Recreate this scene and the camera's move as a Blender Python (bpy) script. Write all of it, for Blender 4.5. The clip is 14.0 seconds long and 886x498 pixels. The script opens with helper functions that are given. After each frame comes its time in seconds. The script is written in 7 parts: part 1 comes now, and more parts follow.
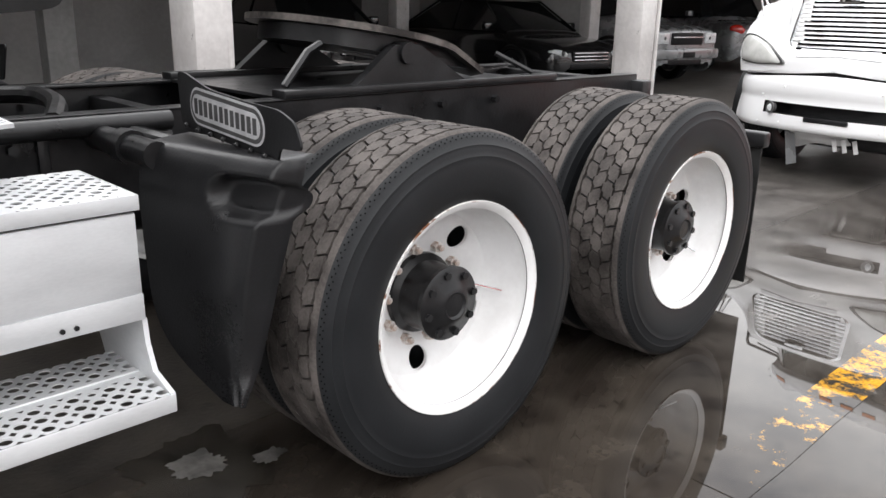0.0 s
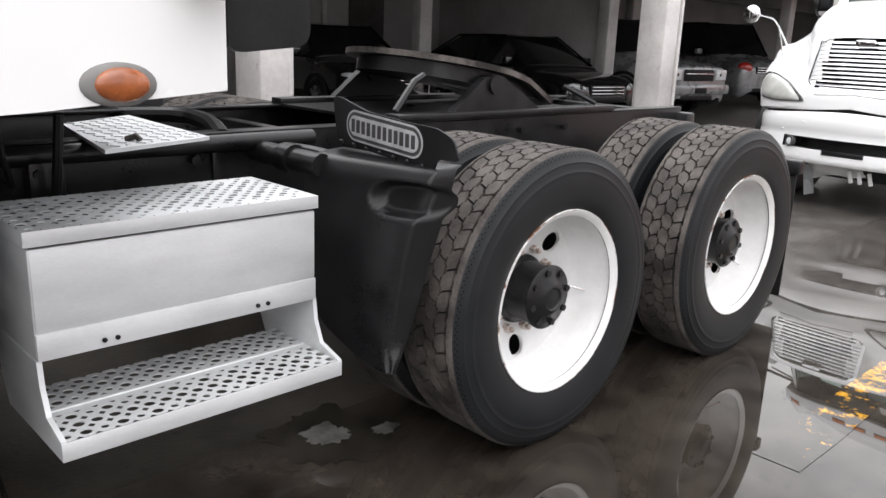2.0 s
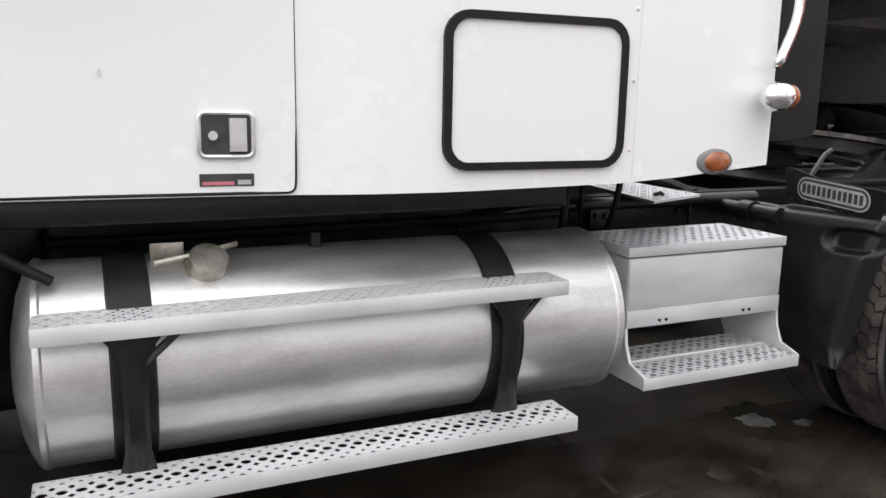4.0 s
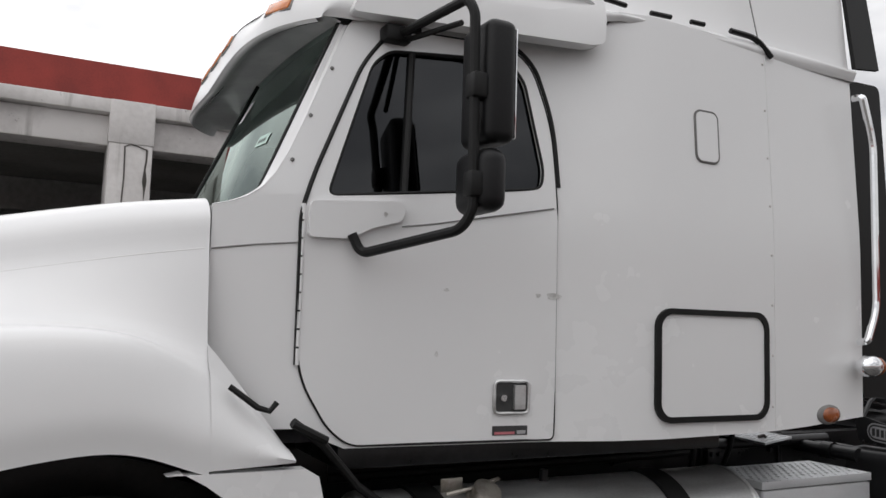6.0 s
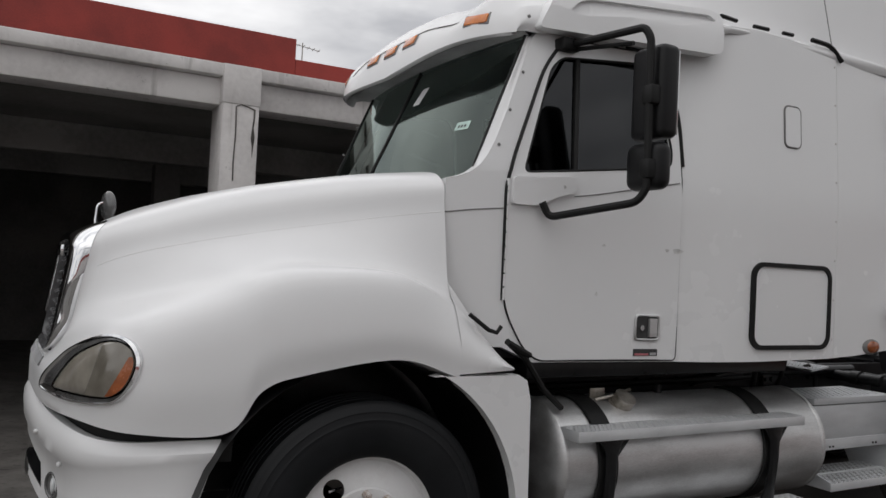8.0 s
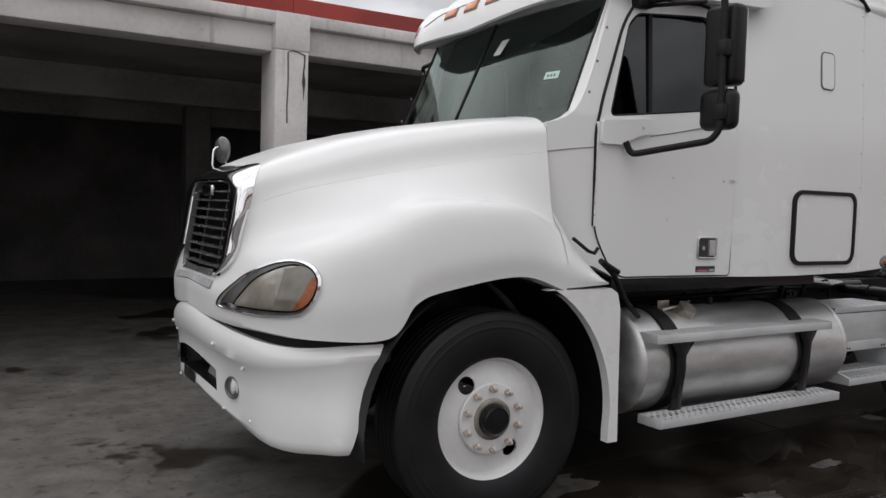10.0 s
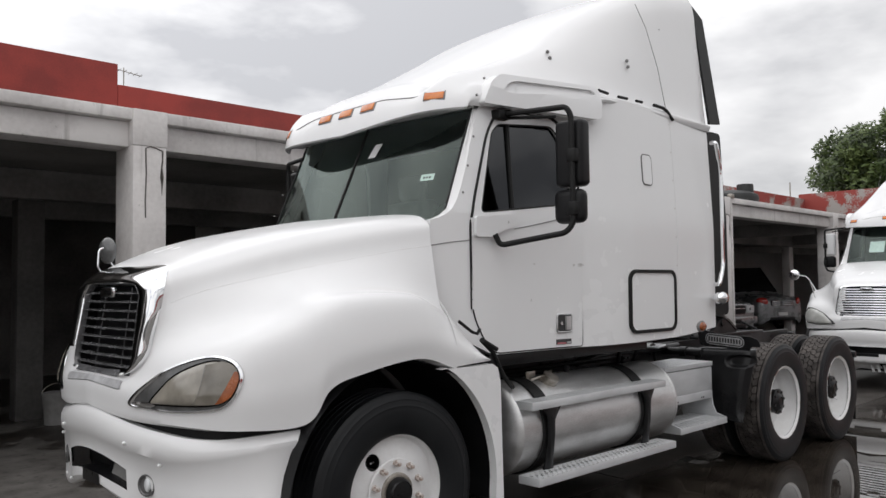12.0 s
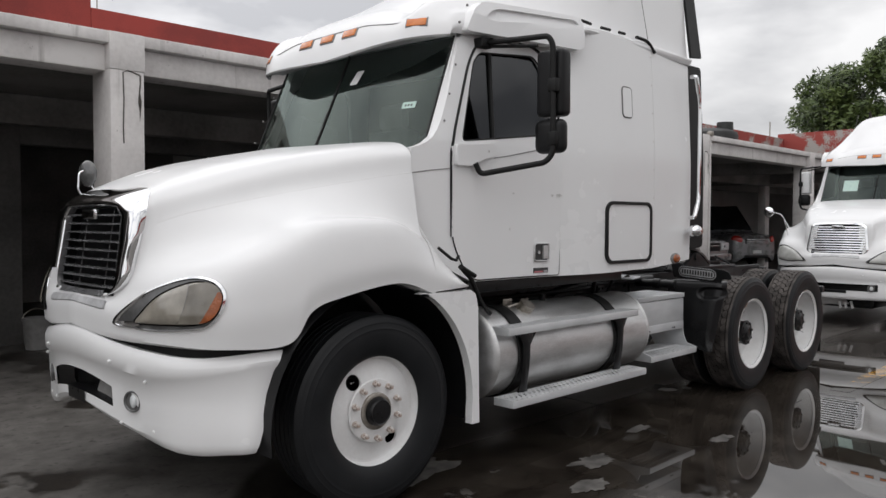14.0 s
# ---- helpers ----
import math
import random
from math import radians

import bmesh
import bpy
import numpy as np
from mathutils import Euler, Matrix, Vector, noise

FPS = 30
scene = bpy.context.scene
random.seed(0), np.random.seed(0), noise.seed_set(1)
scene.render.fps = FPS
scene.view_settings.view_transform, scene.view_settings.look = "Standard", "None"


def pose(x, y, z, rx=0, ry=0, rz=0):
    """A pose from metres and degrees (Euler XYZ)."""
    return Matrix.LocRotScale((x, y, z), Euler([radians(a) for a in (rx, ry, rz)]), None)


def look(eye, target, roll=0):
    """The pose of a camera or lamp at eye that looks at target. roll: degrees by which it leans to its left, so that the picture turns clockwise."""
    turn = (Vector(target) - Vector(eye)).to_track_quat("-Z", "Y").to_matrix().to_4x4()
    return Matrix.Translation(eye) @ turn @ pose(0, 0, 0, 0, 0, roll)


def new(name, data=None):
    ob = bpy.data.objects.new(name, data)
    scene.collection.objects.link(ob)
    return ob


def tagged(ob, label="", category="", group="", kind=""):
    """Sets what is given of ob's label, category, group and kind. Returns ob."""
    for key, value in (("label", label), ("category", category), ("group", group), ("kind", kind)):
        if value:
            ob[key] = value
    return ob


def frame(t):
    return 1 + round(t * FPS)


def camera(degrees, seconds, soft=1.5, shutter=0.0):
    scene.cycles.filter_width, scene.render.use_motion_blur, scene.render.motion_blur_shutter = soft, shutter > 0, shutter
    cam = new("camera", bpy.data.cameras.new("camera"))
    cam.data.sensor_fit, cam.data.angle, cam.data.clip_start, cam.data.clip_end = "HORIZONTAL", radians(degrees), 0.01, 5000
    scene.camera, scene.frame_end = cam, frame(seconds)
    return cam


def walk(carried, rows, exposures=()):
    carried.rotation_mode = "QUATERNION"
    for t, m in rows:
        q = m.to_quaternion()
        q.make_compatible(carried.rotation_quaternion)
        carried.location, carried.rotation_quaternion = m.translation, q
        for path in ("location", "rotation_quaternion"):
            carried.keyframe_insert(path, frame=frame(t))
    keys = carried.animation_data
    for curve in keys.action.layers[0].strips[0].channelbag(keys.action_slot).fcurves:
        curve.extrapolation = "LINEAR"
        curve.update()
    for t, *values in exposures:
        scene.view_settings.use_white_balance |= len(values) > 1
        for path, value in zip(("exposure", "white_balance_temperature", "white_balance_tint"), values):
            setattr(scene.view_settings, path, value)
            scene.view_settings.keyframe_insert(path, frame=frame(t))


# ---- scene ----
cam = camera(58.45, 14.0)
PATH = [
    (0, (2.776, -2.642, 1.306), (4.111, -1.273, 0.72), 1.3),
    (0.5, (2.74, -2.636, 1.312), (4.04, -1.234, 0.724), 1.0),
    (1, (2.61, -2.605, 1.315), (3.884, -1.177, 0.734), 1.0),
    (1.5, (2.46, -2.609, 1.315), (3.809, -1.243, 0.755), 2.0),
    (2, (2.256, -2.7, 1.317), (3.605, -1.315, 0.804), 2.3),
    (2.5, (1.977, -2.83, 1.322), (3.243, -1.358, 0.84), 1.7),
    (3, (1.659, -2.879, 1.318), (2.921, -1.396, 0.861), 1.3),
    (3.5, (1.364, -2.931, 1.348), (2.486, -1.318, 0.974), 1.9),
    (4, (1.025, -3.148, 1.396), (1.837, -1.359, 1.021), 1.0),
    (4.2, (0.88, -3.155, 1.418), (1.66, -1.344, 1.084), 2.8),
    (6.3, (-0.332, -3.496, 1.547), (0.587, -1.732, 1.755), 1.3),
    (6.5, (-0.457, -3.514, 1.54), (0.451, -1.737, 1.68), 1.0),
    (7, (-0.756, -3.631, 1.541), (0.104, -1.829, 1.657), 3.6),
    (7.5, (-0.977, -3.769, 1.547), (-0.104, -1.973, 1.662), 2.6),
    (8, (-1.261, -3.808, 1.519), (-0.292, -2.059, 1.569), 2.8),
    (8.5, (-1.507, -3.838, 1.509), (-0.557, -2.078, 1.485), 4.0),
    (8.7, (-1.613, -3.874, 1.474), (-0.673, -2.112, 1.368), 3.3),
    (10.8, (-2.396, -4.003, 1.499), (-1.176, -2.419, 1.433), -0.0),
    (11, (-2.495, -4.014, 1.507), (-1.214, -2.479, 1.466), -0.4),
    (11.5, (-2.609, -4.046, 1.536), (-1.279, -2.552, 1.561), 0.5),
    (12, (-2.633, -4.085, 1.54), (-1.239, -2.653, 1.63), -0.6),
    (12.5, (-2.651, -4.113, 1.539), (-1.224, -2.712, 1.571), -0.4),
    (13, (-2.669, -4.105, 1.515), (-1.248, -2.698, 1.513), -0.1),
    (13.5, (-2.668, -4.12, 1.489), (-1.245, -2.716, 1.42), 0.4),
    (14, (-2.68, -4.128, 1.495), (-1.25, -2.732, 1.422), 0.2),
]
EXPOSURE = [(0, 0.98), (1.5, 0.88), (3.0, 0.80), (4.2, 0.45), (6.3, -0.62), (7.0, -0.70), (7.5, -0.86), (8.7, -0.92), (11.0, -0.40), (12.0, -0.46), (14.0, -0.50)]
walk(cam, [(t, look(eye, target, roll)) for t, eye, target, roll in PATH], EXPOSURE)

# ---------------------------------------------------------------- light
SUN_EL, SUN_AZ = 55.0, 200.0
world = bpy.data.worlds.new("overcast")
scene.world = world
world.use_nodes = True
wn, wl = world.node_tree.nodes, world.node_tree.links
wn.clear()
w_out = wn.new("ShaderNodeOutputWorld")
w_bg = wn.new("ShaderNodeBackground")
w_sky = wn.new("ShaderNodeTexSky")
w_sky.sky_type = "NISHITA"
w_sky.sun_disc = False
w_sky.sun_elevation, w_sky.sun_rotation = radians(SUN_EL), radians(SUN_AZ)
w_tc = wn.new("ShaderNodeTexCoord")
w_map = wn.new("ShaderNodeMapping")
w_map.inputs["Scale"].default_value = (1.0, 1.0, 2.6)
w_noise = wn.new("ShaderNodeTexNoise")
w_noise.inputs["Scale"].default_value = 2.1
w_noise.inputs["Detail"].default_value = 7.0
w_noise.inputs["Roughness"].default_value = 0.52
w_ramp = wn.new("ShaderNodeValToRGB")
w_ramp.color_ramp.elements[0].position, w_ramp.color_ramp.elements[0].color = 0.39, (5.5, 5.5, 5.7, 1)
w_ramp.color_ramp.elements[1].position, w_ramp.color_ramp.elements[1].color = 0.57, (11.1, 11.0, 11.0, 1)
w_mix = wn.new("ShaderNodeMixRGB")
w_mix.inputs[0].default_value = 0.93
wl.new(w_tc.outputs["Generated"], w_map.inputs["Vector"])
wl.new(w_map.outputs["Vector"], w_noise.inputs["Vector"])
wl.new(w_noise.outputs["Fac"], w_ramp.inputs["Fac"])
wl.new(w_sky.outputs["Color"], w_mix.inputs[1])
wl.new(w_ramp.outputs["Color"], w_mix.inputs[2])
# the cloud is thinner, and so lighter, towards -x and +y
w_thin = wn.new("ShaderNodeMapRange")
w_thin.inputs["From Min"].default_value, w_thin.inputs["From Max"].default_value = -1.0, 1.0
w_thin.inputs["To Min"].default_value, w_thin.inputs["To Max"].default_value = 0.62, 1.18
w_mul = wn.new("ShaderNodeVectorMath")
w_mul.operation = "SCALE"
w_dir = wn.new("ShaderNodeVectorMath")
w_dir.operation = "DOT_PRODUCT"
w_dir.inputs[1].default_value = (-0.6, 0.8, 0.0)
wl.new(w_tc.outputs["Generated"], w_dir.inputs[0])
wl.new(w_dir.outputs["Value"], w_thin.inputs["Value"])
wl.new(w_mix.outputs["Color"], w_mul.inputs[0])
# overcast: the sky overhead is lighter than near the horizon
w_sep = wn.new("ShaderNodeSeparateXYZ")
w_up = wn.new("ShaderNodeMapRange")
w_up.inputs["To Min"].default_value, w_up.inputs["To Max"].default_value = 0.88, 1.85
w_both = wn.new("ShaderNodeMath")
w_both.operation = "MULTIPLY"
wl.new(w_tc.outputs["Generated"], w_sep.inputs[0])
wl.new(w_sep.outputs["Z"], w_up.inputs["Value"])
wl.new(w_thin.outputs["Result"], w_both.inputs[0])
wl.new(w_up.outputs["Result"], w_both.inputs[1])
wl.new(w_both.outputs[0], w_mul.inputs["Scale"])
wl.new(w_mul.outputs["Vector"], w_bg.inputs["Color"])
w_bg.inputs["Strength"].default_value = 0.15
wl.new(w_bg.outputs["Background"], w_out.inputs["Surface"])

sun_data = bpy.data.lights.new("sun", "SUN")
sun_data.energy, sun_data.angle, sun_data.color = 0.3, radians(50), (1.0, 0.97, 0.93)
sun = new("sun", sun_data)
sun.matrix_world = look((-6, -12, 20), (0, 0, 0))

# ---------------------------------------------------------------- materials


def surface(name, c1, c2, scale=6.0, fine=60.0, rough=0.5, metal=0.0, bump=0.15, coat=0.0, rspread=0.12, mix=(0.35, 0.65),
            stretch=(1, 1, 1), spec=0.5, bdist=0.004):
    """Two colours blended by a broad and a fine noise, with grain in the gloss and the relief."""
    m = bpy.data.materials.new(name)
    m.use_nodes = True
    n, l = m.node_tree.nodes, m.node_tree.links
    b = n["Principled BSDF"]
    tc, mp = n.new("ShaderNodeTexCoord"), n.new("ShaderNodeMapping")
    mp.inputs["Scale"].default_value = stretch
    l.new(tc.outputs["Object"], mp.inputs["Vector"])
    big, small = n.new("ShaderNodeTexNoise"), n.new("ShaderNodeTexNoise")
    for t, s, d in ((big, scale, 5.0), (small, fine, 3.0)):
        t.inputs["Scale"].default_value, t.inputs["Detail"].default_value = s, d
        l.new(mp.outputs["Vector"], t.inputs["Vector"])
    add = n.new("ShaderNodeMath")
    add.operation = "MULTIPLY_ADD"
    add.inputs[1].default_value = 0.3
    l.new(small.outputs["Fac"], add.inputs[0])
    sub = n.new("ShaderNodeMath")
    sub.operation = "SUBTRACT"
    sub.inputs[1].default_value = 0.15
    l.new(big.outputs["Fac"], sub.inputs[0])
    l.new(sub.outputs[0], add.inputs[2])
    ramp = n.new("ShaderNodeValToRGB")
    e = ramp.color_ramp.elements
    e[0].position, e[0].color = mix[0], (*c1, 1)
    e[1].position, e[1].color = mix[1], (*c2, 1)
    l.new(add.outputs[0], ramp.inputs["Fac"])
    l.new(ramp.outputs["Color"], b.inputs["Base Color"])
    r = n.new("ShaderNodeMapRange")
    r.inputs["To Min"].default_value, r.inputs["To Max"].default_value = max(rough - rspread, 0.02), min(rough + rspread, 1)
    l.new(add.outputs[0], r.inputs["Value"])
    l.new(r.outputs["Result"], b.inputs["Roughness"])
    b.inputs["Metallic"].default_value = metal
    b.inputs["Specular IOR Level"].default_value = spec
    b.inputs["Coat Weight"].default_value = coat
    b.inputs["Coat Roughness"].default_value = 0.08
    if bump:
        bp = n.new("ShaderNodeBump")
        bp.inputs["Strength"].default_value, bp.inputs["Distance"].default_value = bump, bdist
        l.new(small.outputs["Fac"], bp.inputs["Height"])
        l.new(bp.outputs["Normal"], b.inputs["Normal"])
    return m


def glass(name, tint, alpha, ior=1.55, film=(0.95, 0.97, 1.0)):
    """A tinted pane: a mirror by Fresnel over a thin tinted sheet."""
    m = bpy.data.materials.new(name)
    m.use_nodes = True
    n, l = m.node_tree.nodes, m.node_tree.links
    n.clear()
    out, mixer = n.new("ShaderNodeOutputMaterial"), n.new("ShaderNodeMixShader")
    clear, gloss, fr = n.new("ShaderNodeBsdfTransparent"), n.new("ShaderNodeBsdfGlossy"), n.new("ShaderNodeFresnel")
    clear.inputs["Color"].default_value = (*[c * alpha for c in tint], 1)
    gloss.inputs["Roughness"].default_value = 0.02
    gloss.inputs["Color"].default_value = (*film, 1)
    fr.inputs["IOR"].default_value = ior
    l.new(fr.outputs["Fac"], mixer.inputs["Fac"])
    l.new(clear.outputs["BSDF"], mixer.inputs[1])
    l.new(gloss.outputs["BSDF"], mixer.inputs[2])
    l.new(mixer.outputs["Shader"], out.inputs["Surface"])
    return m


def painted_concrete():
    """Whitewash over old concrete: rain streaks, bare patches and a grainy face."""
    m = surface("weathered_painted_concrete", (0.52, 0.495, 0.485), (0.70, 0.675, 0.66), 1.6, 22, 0.85, bump=0.4, bdist=0.005)
    n, l = m.node_tree.nodes, m.node_tree.links
    b = n["Principled BSDF"]
    paint = b.inputs["Base Color"].links[0].from_socket
    tc, mp, streak, chip = n.new("ShaderNodeTexCoord"), n.new("ShaderNodeMapping"), n.new("ShaderNodeTexNoise"), n.new("ShaderNodeTexNoise")
    mp.inputs["Scale"].default_value = (9.0, 9.0, 0.7)
    l.new(tc.outputs["Object"], mp.inputs["Vector"])
    l.new(mp.outputs["Vector"], streak.inputs["Vector"])
    streak.inputs["Scale"].default_value, streak.inputs["Detail"].default_value = 1.0, 6.0
    l.new(tc.outputs["Object"], chip.inputs["Vector"])
    chip.inputs["Scale"].default_value, chip.inputs["Detail"].default_value, chip.inputs["Roughness"].default_value = 7.0, 8.0, 0.7
    out = paint
    for src, p0, p1, col in ((streak, 0.60, 0.74, (0.17, 0.155, 0.14, 1)), (chip, 0.655, 0.675, (0.16, 0.15, 0.14, 1))):
        r, x = n.new("ShaderNodeMapRange"), n.new("ShaderNodeMixRGB")
        r.inputs["From Min"].default_value, r.inputs["From Max"].default_value = p0, p1
        r.inputs["To Max"].default_value = 0.6
        l.new(src.outputs["Fac"], r.inputs["Value"])
        l.new(r.outputs["Result"], x.inputs[0])
        l.new(out, x.inputs[1])
        x.inputs[2].default_value = col
        out = x.outputs["Color"]
    l.new(out, b.inputs["Base Color"])
    return m


M_WHITE = surface("white_truck_paint", (0.775, 0.775, 0.78), (0.80, 0.80, 0.80), 0.5, 9, 0.27, bump=0.01, coat=0.2, rspread=0.02, mix=(0.1, 0.9))
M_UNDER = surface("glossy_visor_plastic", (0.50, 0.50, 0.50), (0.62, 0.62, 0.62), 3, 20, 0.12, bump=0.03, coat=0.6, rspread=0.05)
M_WHITE2 = surface("white_wheel_paint", (0.69, 0.685, 0.68), (0.77, 0.77, 0.77), 6, 60, 0.4, bump=0.04)
M_RUST = surface("rust_through_white_paint", (0.70, 0.69, 0.68), (0.16, 0.06, 0.03), 7, 60, 0.7, bump=0.2, mix=(0.52, 0.60))
M_ALU = surface("aluminium_sheet", (0.60, 0.61, 0.62), (0.70, 0.71, 0.72), 4, 70, 0.48, metal=0.4, bump=0.04, stretch=(1, 1, 3), spec=0.35)
M_TANK = surface("brushed_aluminium_tank", (0.46, 0.455, 0.45), (0.70, 0.70, 0.70), 2.2, 60, 0.38, metal=0.80, bump=0.06, stretch=(1, 4, 4), rspread=0.18)
M_CHROME = surface("chrome", (0.78, 0.79, 0.80), (0.85, 0.85, 0.86), 9, 90, 0.07, metal=1.0, bump=0.0, rspread=0.03)
M_CHEEK = surface("scuffed_chrome", (0.74, 0.75, 0.76), (0.86, 0.86, 0.87), 9, 90, 0.06, metal=1.0, bump=0.0, rspread=0.03)
M_FLATBLACK = surface("flat_black", (0.003, 0.003, 0.003), (0.005, 0.005, 0.005), 20, 90, 1.0, bump=0.0, spec=0.0)
M_SOOT = surface("bare_sooty_render", (0.045, 0.040, 0.036), (0.12, 0.108, 0.098), 14, 90, 0.9, bump=0.3)
M_NUT = surface("overpainted_wheel_nut", (0.36, 0.27, 0.22), (0.72, 0.70, 0.68), 40, 160, 0.5, bump=0.15)
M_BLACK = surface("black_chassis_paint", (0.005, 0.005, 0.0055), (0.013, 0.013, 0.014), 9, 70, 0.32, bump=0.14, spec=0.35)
M_PLASTIC = surface("black_moulded_plastic", (0.006, 0.006, 0.0065), (0.011, 0.011, 0.012), 5, 120, 0.42, bump=0.10, rspread=0.08, spec=0.25)
M_GUARD = surface("scuffed_black_plastic", (0.005, 0.005, 0.0055), (0.012, 0.012, 0.013), 4, 170, 0.30, bump=0.12, rspread=0.10, spec=0.30)
M_RUBBER = surface("black_rubber", (0.006, 0.006, 0.006), (0.012, 0.012, 0.012), 10, 90, 0.5, bump=0.08, spec=0.25)
M_TYRE = surface("tyre_sidewall", (0.0068, 0.0076, 0.0088), (0.0115, 0.0125, 0.0140), 5, 140, 0.46, bump=0.06, spec=0.28)
M_TREAD = surface("dusty_tread_rubber", (0.030, 0.026, 0.024), (0.095, 0.084, 0.078), 9, 120, 0.75, bump=0.35, spec=0.25)
M_GREASE = surface("greasy_worn_steel", (0.018, 0.016, 0.015), (0.13, 0.115, 0.105), 5, 60, 0.42, metal=0.4, bump=0.3, mix=(0.40, 0.62))
M_STEEL = surface("bare_steel", (0.22, 0.20, 0.17), (0.42, 0.39, 0.35), 14, 90, 0.4, metal=0.8, bump=0.2)
M_AMBER = surface("amber_lens", (0.55, 0.14, 0.015), (0.66, 0.19, 0.02), 20, 90, 0.2, bump=0.05, coat=0.5)
M_AMBER2 = surface("faded_amber_lens", (0.22, 0.055, 0.012), (0.34, 0.09, 0.02), 20, 90, 0.25, bump=0.05, coat=0.5)
M_LENSPALE = surface("pale_lamp_lens", (0.42, 0.42, 0.40), (0.56, 0.56, 0.54), 7, 20, 0.12, bump=0.0, coat=0.8)
M_LENS2 = surface("dim_lamp_reflector", (0.13, 0.117, 0.096), (0.20, 0.182, 0.152), 7, 20, 0.12, bump=0.0, coat=0.8)
M_LENS = surface("yellowed_lamp_lens", (0.20, 0.183, 0.155), (0.30, 0.278, 0.236), 7, 20, 0.12, bump=0.03, coat=0.8)
M_LAMPDARK = surface("smoked_lamp_housing", (0.05, 0.05, 0.05), (0.10, 0.10, 0.10), 8, 40, 0.15, bump=0.02, coat=0.8)
M_GRILLE = surface("dark_grille_plastic", (0.005, 0.005, 0.006), (0.012, 0.012, 0.013), 8, 60, 0.5, bump=0.05, spec=0.2)
M_GBAR = surface("grille_louvre", (0.07, 0.07, 0.073), (0.12, 0.12, 0.124), 9, 60, 0.25, bump=0.03, spec=0.6)
M_GLASS = glass("windscreen_glass", (0.74, 0.90, 0.82), 0.62, 1.6, (0.84, 0.97, 0.91))
M_TINT = glass("tinted_door_glass", (0.6, 0.7, 0.7), 0.13, 1.6)
M_CAB = surface("dark_cab_trim", (0.02, 0.02, 0.022), (0.05, 0.05, 0.055), 6, 60, 0.7)
M_SEAT = surface("grey_seat_cloth", (0.16, 0.16, 0.17), (0.28, 0.28, 0.29), 9, 200, 0.9, bump=0.3)
M_SCUFF = surface("grey_scuff", (0.42, 0.41, 0.40), (0.66, 0.66, 0.65), 40, 160, 0.6, bump=0.0)
M_PAPER = surface("paper_sticker", (0.50, 0.66, 0.60), (0.58, 0.74, 0.67), 20, 90, 0.7, bump=0.0)
M_PINK = surface("red_print", (0.45, 0.12, 0.14), (0.52, 0.18, 0.2), 20, 90, 0.5, bump=0.0)
M_INK = surface("dark_print", (0.03, 0.03, 0.03), (0.05, 0.05, 0.05), 20, 90, 0.5, bump=0.0)
M_SILVERINK = surface("silver_badge_print", (0.42, 0.42, 0.43), (0.55, 0.55, 0.56), 20, 90, 0.4, bump=0.0, metal=0.3)
M_CONC = painted_concrete()
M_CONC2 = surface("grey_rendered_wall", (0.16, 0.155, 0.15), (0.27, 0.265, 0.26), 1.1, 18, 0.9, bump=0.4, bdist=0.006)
M_GWALL = surface("pale_painted_garage_wall", (0.34, 0.33, 0.32), (0.46, 0.45, 0.44), 0.8, 14, 0.85, bump=0.25)
# near-black colour carries the deep shade inside the garage
M_DARKWALL = surface("shaded_garage_wall", (0.05, 0.048, 0.046), (0.11, 0.105, 0.10), 1.0, 20, 0.9, bump=0.3)
M_CEIL = surface("dark_concrete_ceiling", (0.14, 0.135, 0.13), (0.26, 0.25, 0.24), 0.9, 18, 0.9, bump=0.4)
M_RED = surface("red_painted_parapet", (0.22, 0.028, 0.022), (0.33, 0.045, 0.035), 1.3, 30, 0.75, bump=0.3)
M_REDOLD = surface("peeling_red_wall", (0.28, 0.05, 0.04), (0.34, 0.32, 0.30), 0.9, 16, 0.85, bump=0.4, mix=(0.52, 0.58))
M_CARBLACK = surface("black_car_paint", (0.006, 0.006, 0.007), (0.010, 0.010, 0.011), 4, 60, 0.15, bump=0.0, coat=0.8, rspread=0.04)
# silver darkened to carry the garage's shade on the parked cars
M_CARSILVER = surface("silver_car_paint", (0.20, 0.205, 0.21), (0.26, 0.265, 0.27), 4, 60, 0.28, metal=0.3, bump=0.0, coat=0.6)
M_CARGLASS = surface("dark_car_glass", (0.008, 0.009, 0.010), (0.014, 0.015, 0.016), 4, 60, 0.06, bump=0.0, rspread=0.03)
M_HEADLAMP = surface("clear_headlamp", (0.50, 0.52, 0.53), (0.70, 0.72, 0.73), 30, 60, 0.12, bump=0.0, coat=1.0)
M_TAIL = surface("red_tail_lens", (0.45, 0.02, 0.015), (0.55, 0.03, 0.02), 20, 60, 0.2, bump=0.0, coat=0.6)
M_DRY = surface("dry_pale_concrete", (0.035, 0.032, 0.029), (0.125, 0.117, 0.109), 9, 60, 0.8, bump=0.3)
M_OIL = surface("oil_stain", (0.012, 0.0105, 0.009), (0.030, 0.026, 0.021), 6, 60, 0.16, bump=0.03)
M_BLUE = surface("blue_rag", (0.03, 0.09, 0.28), (0.05, 0.13, 0.36), 20, 60, 0.8)
M_POLY = surface("black_water_tank_plastic", (0.012, 0.013, 0.013), (0.025, 0.026, 0.026), 5, 60, 0.5)
M_BARK = surface("bark", (0.05, 0.038, 0.028), (0.10, 0.08, 0.06), 9, 60, 0.9, bump=0.6)
M_LEAF = surface("ficus_leaf", (0.035, 0.060, 0.012), (0.09, 0.125, 0.030), 1.2, 40, 0.55, bump=0.0)


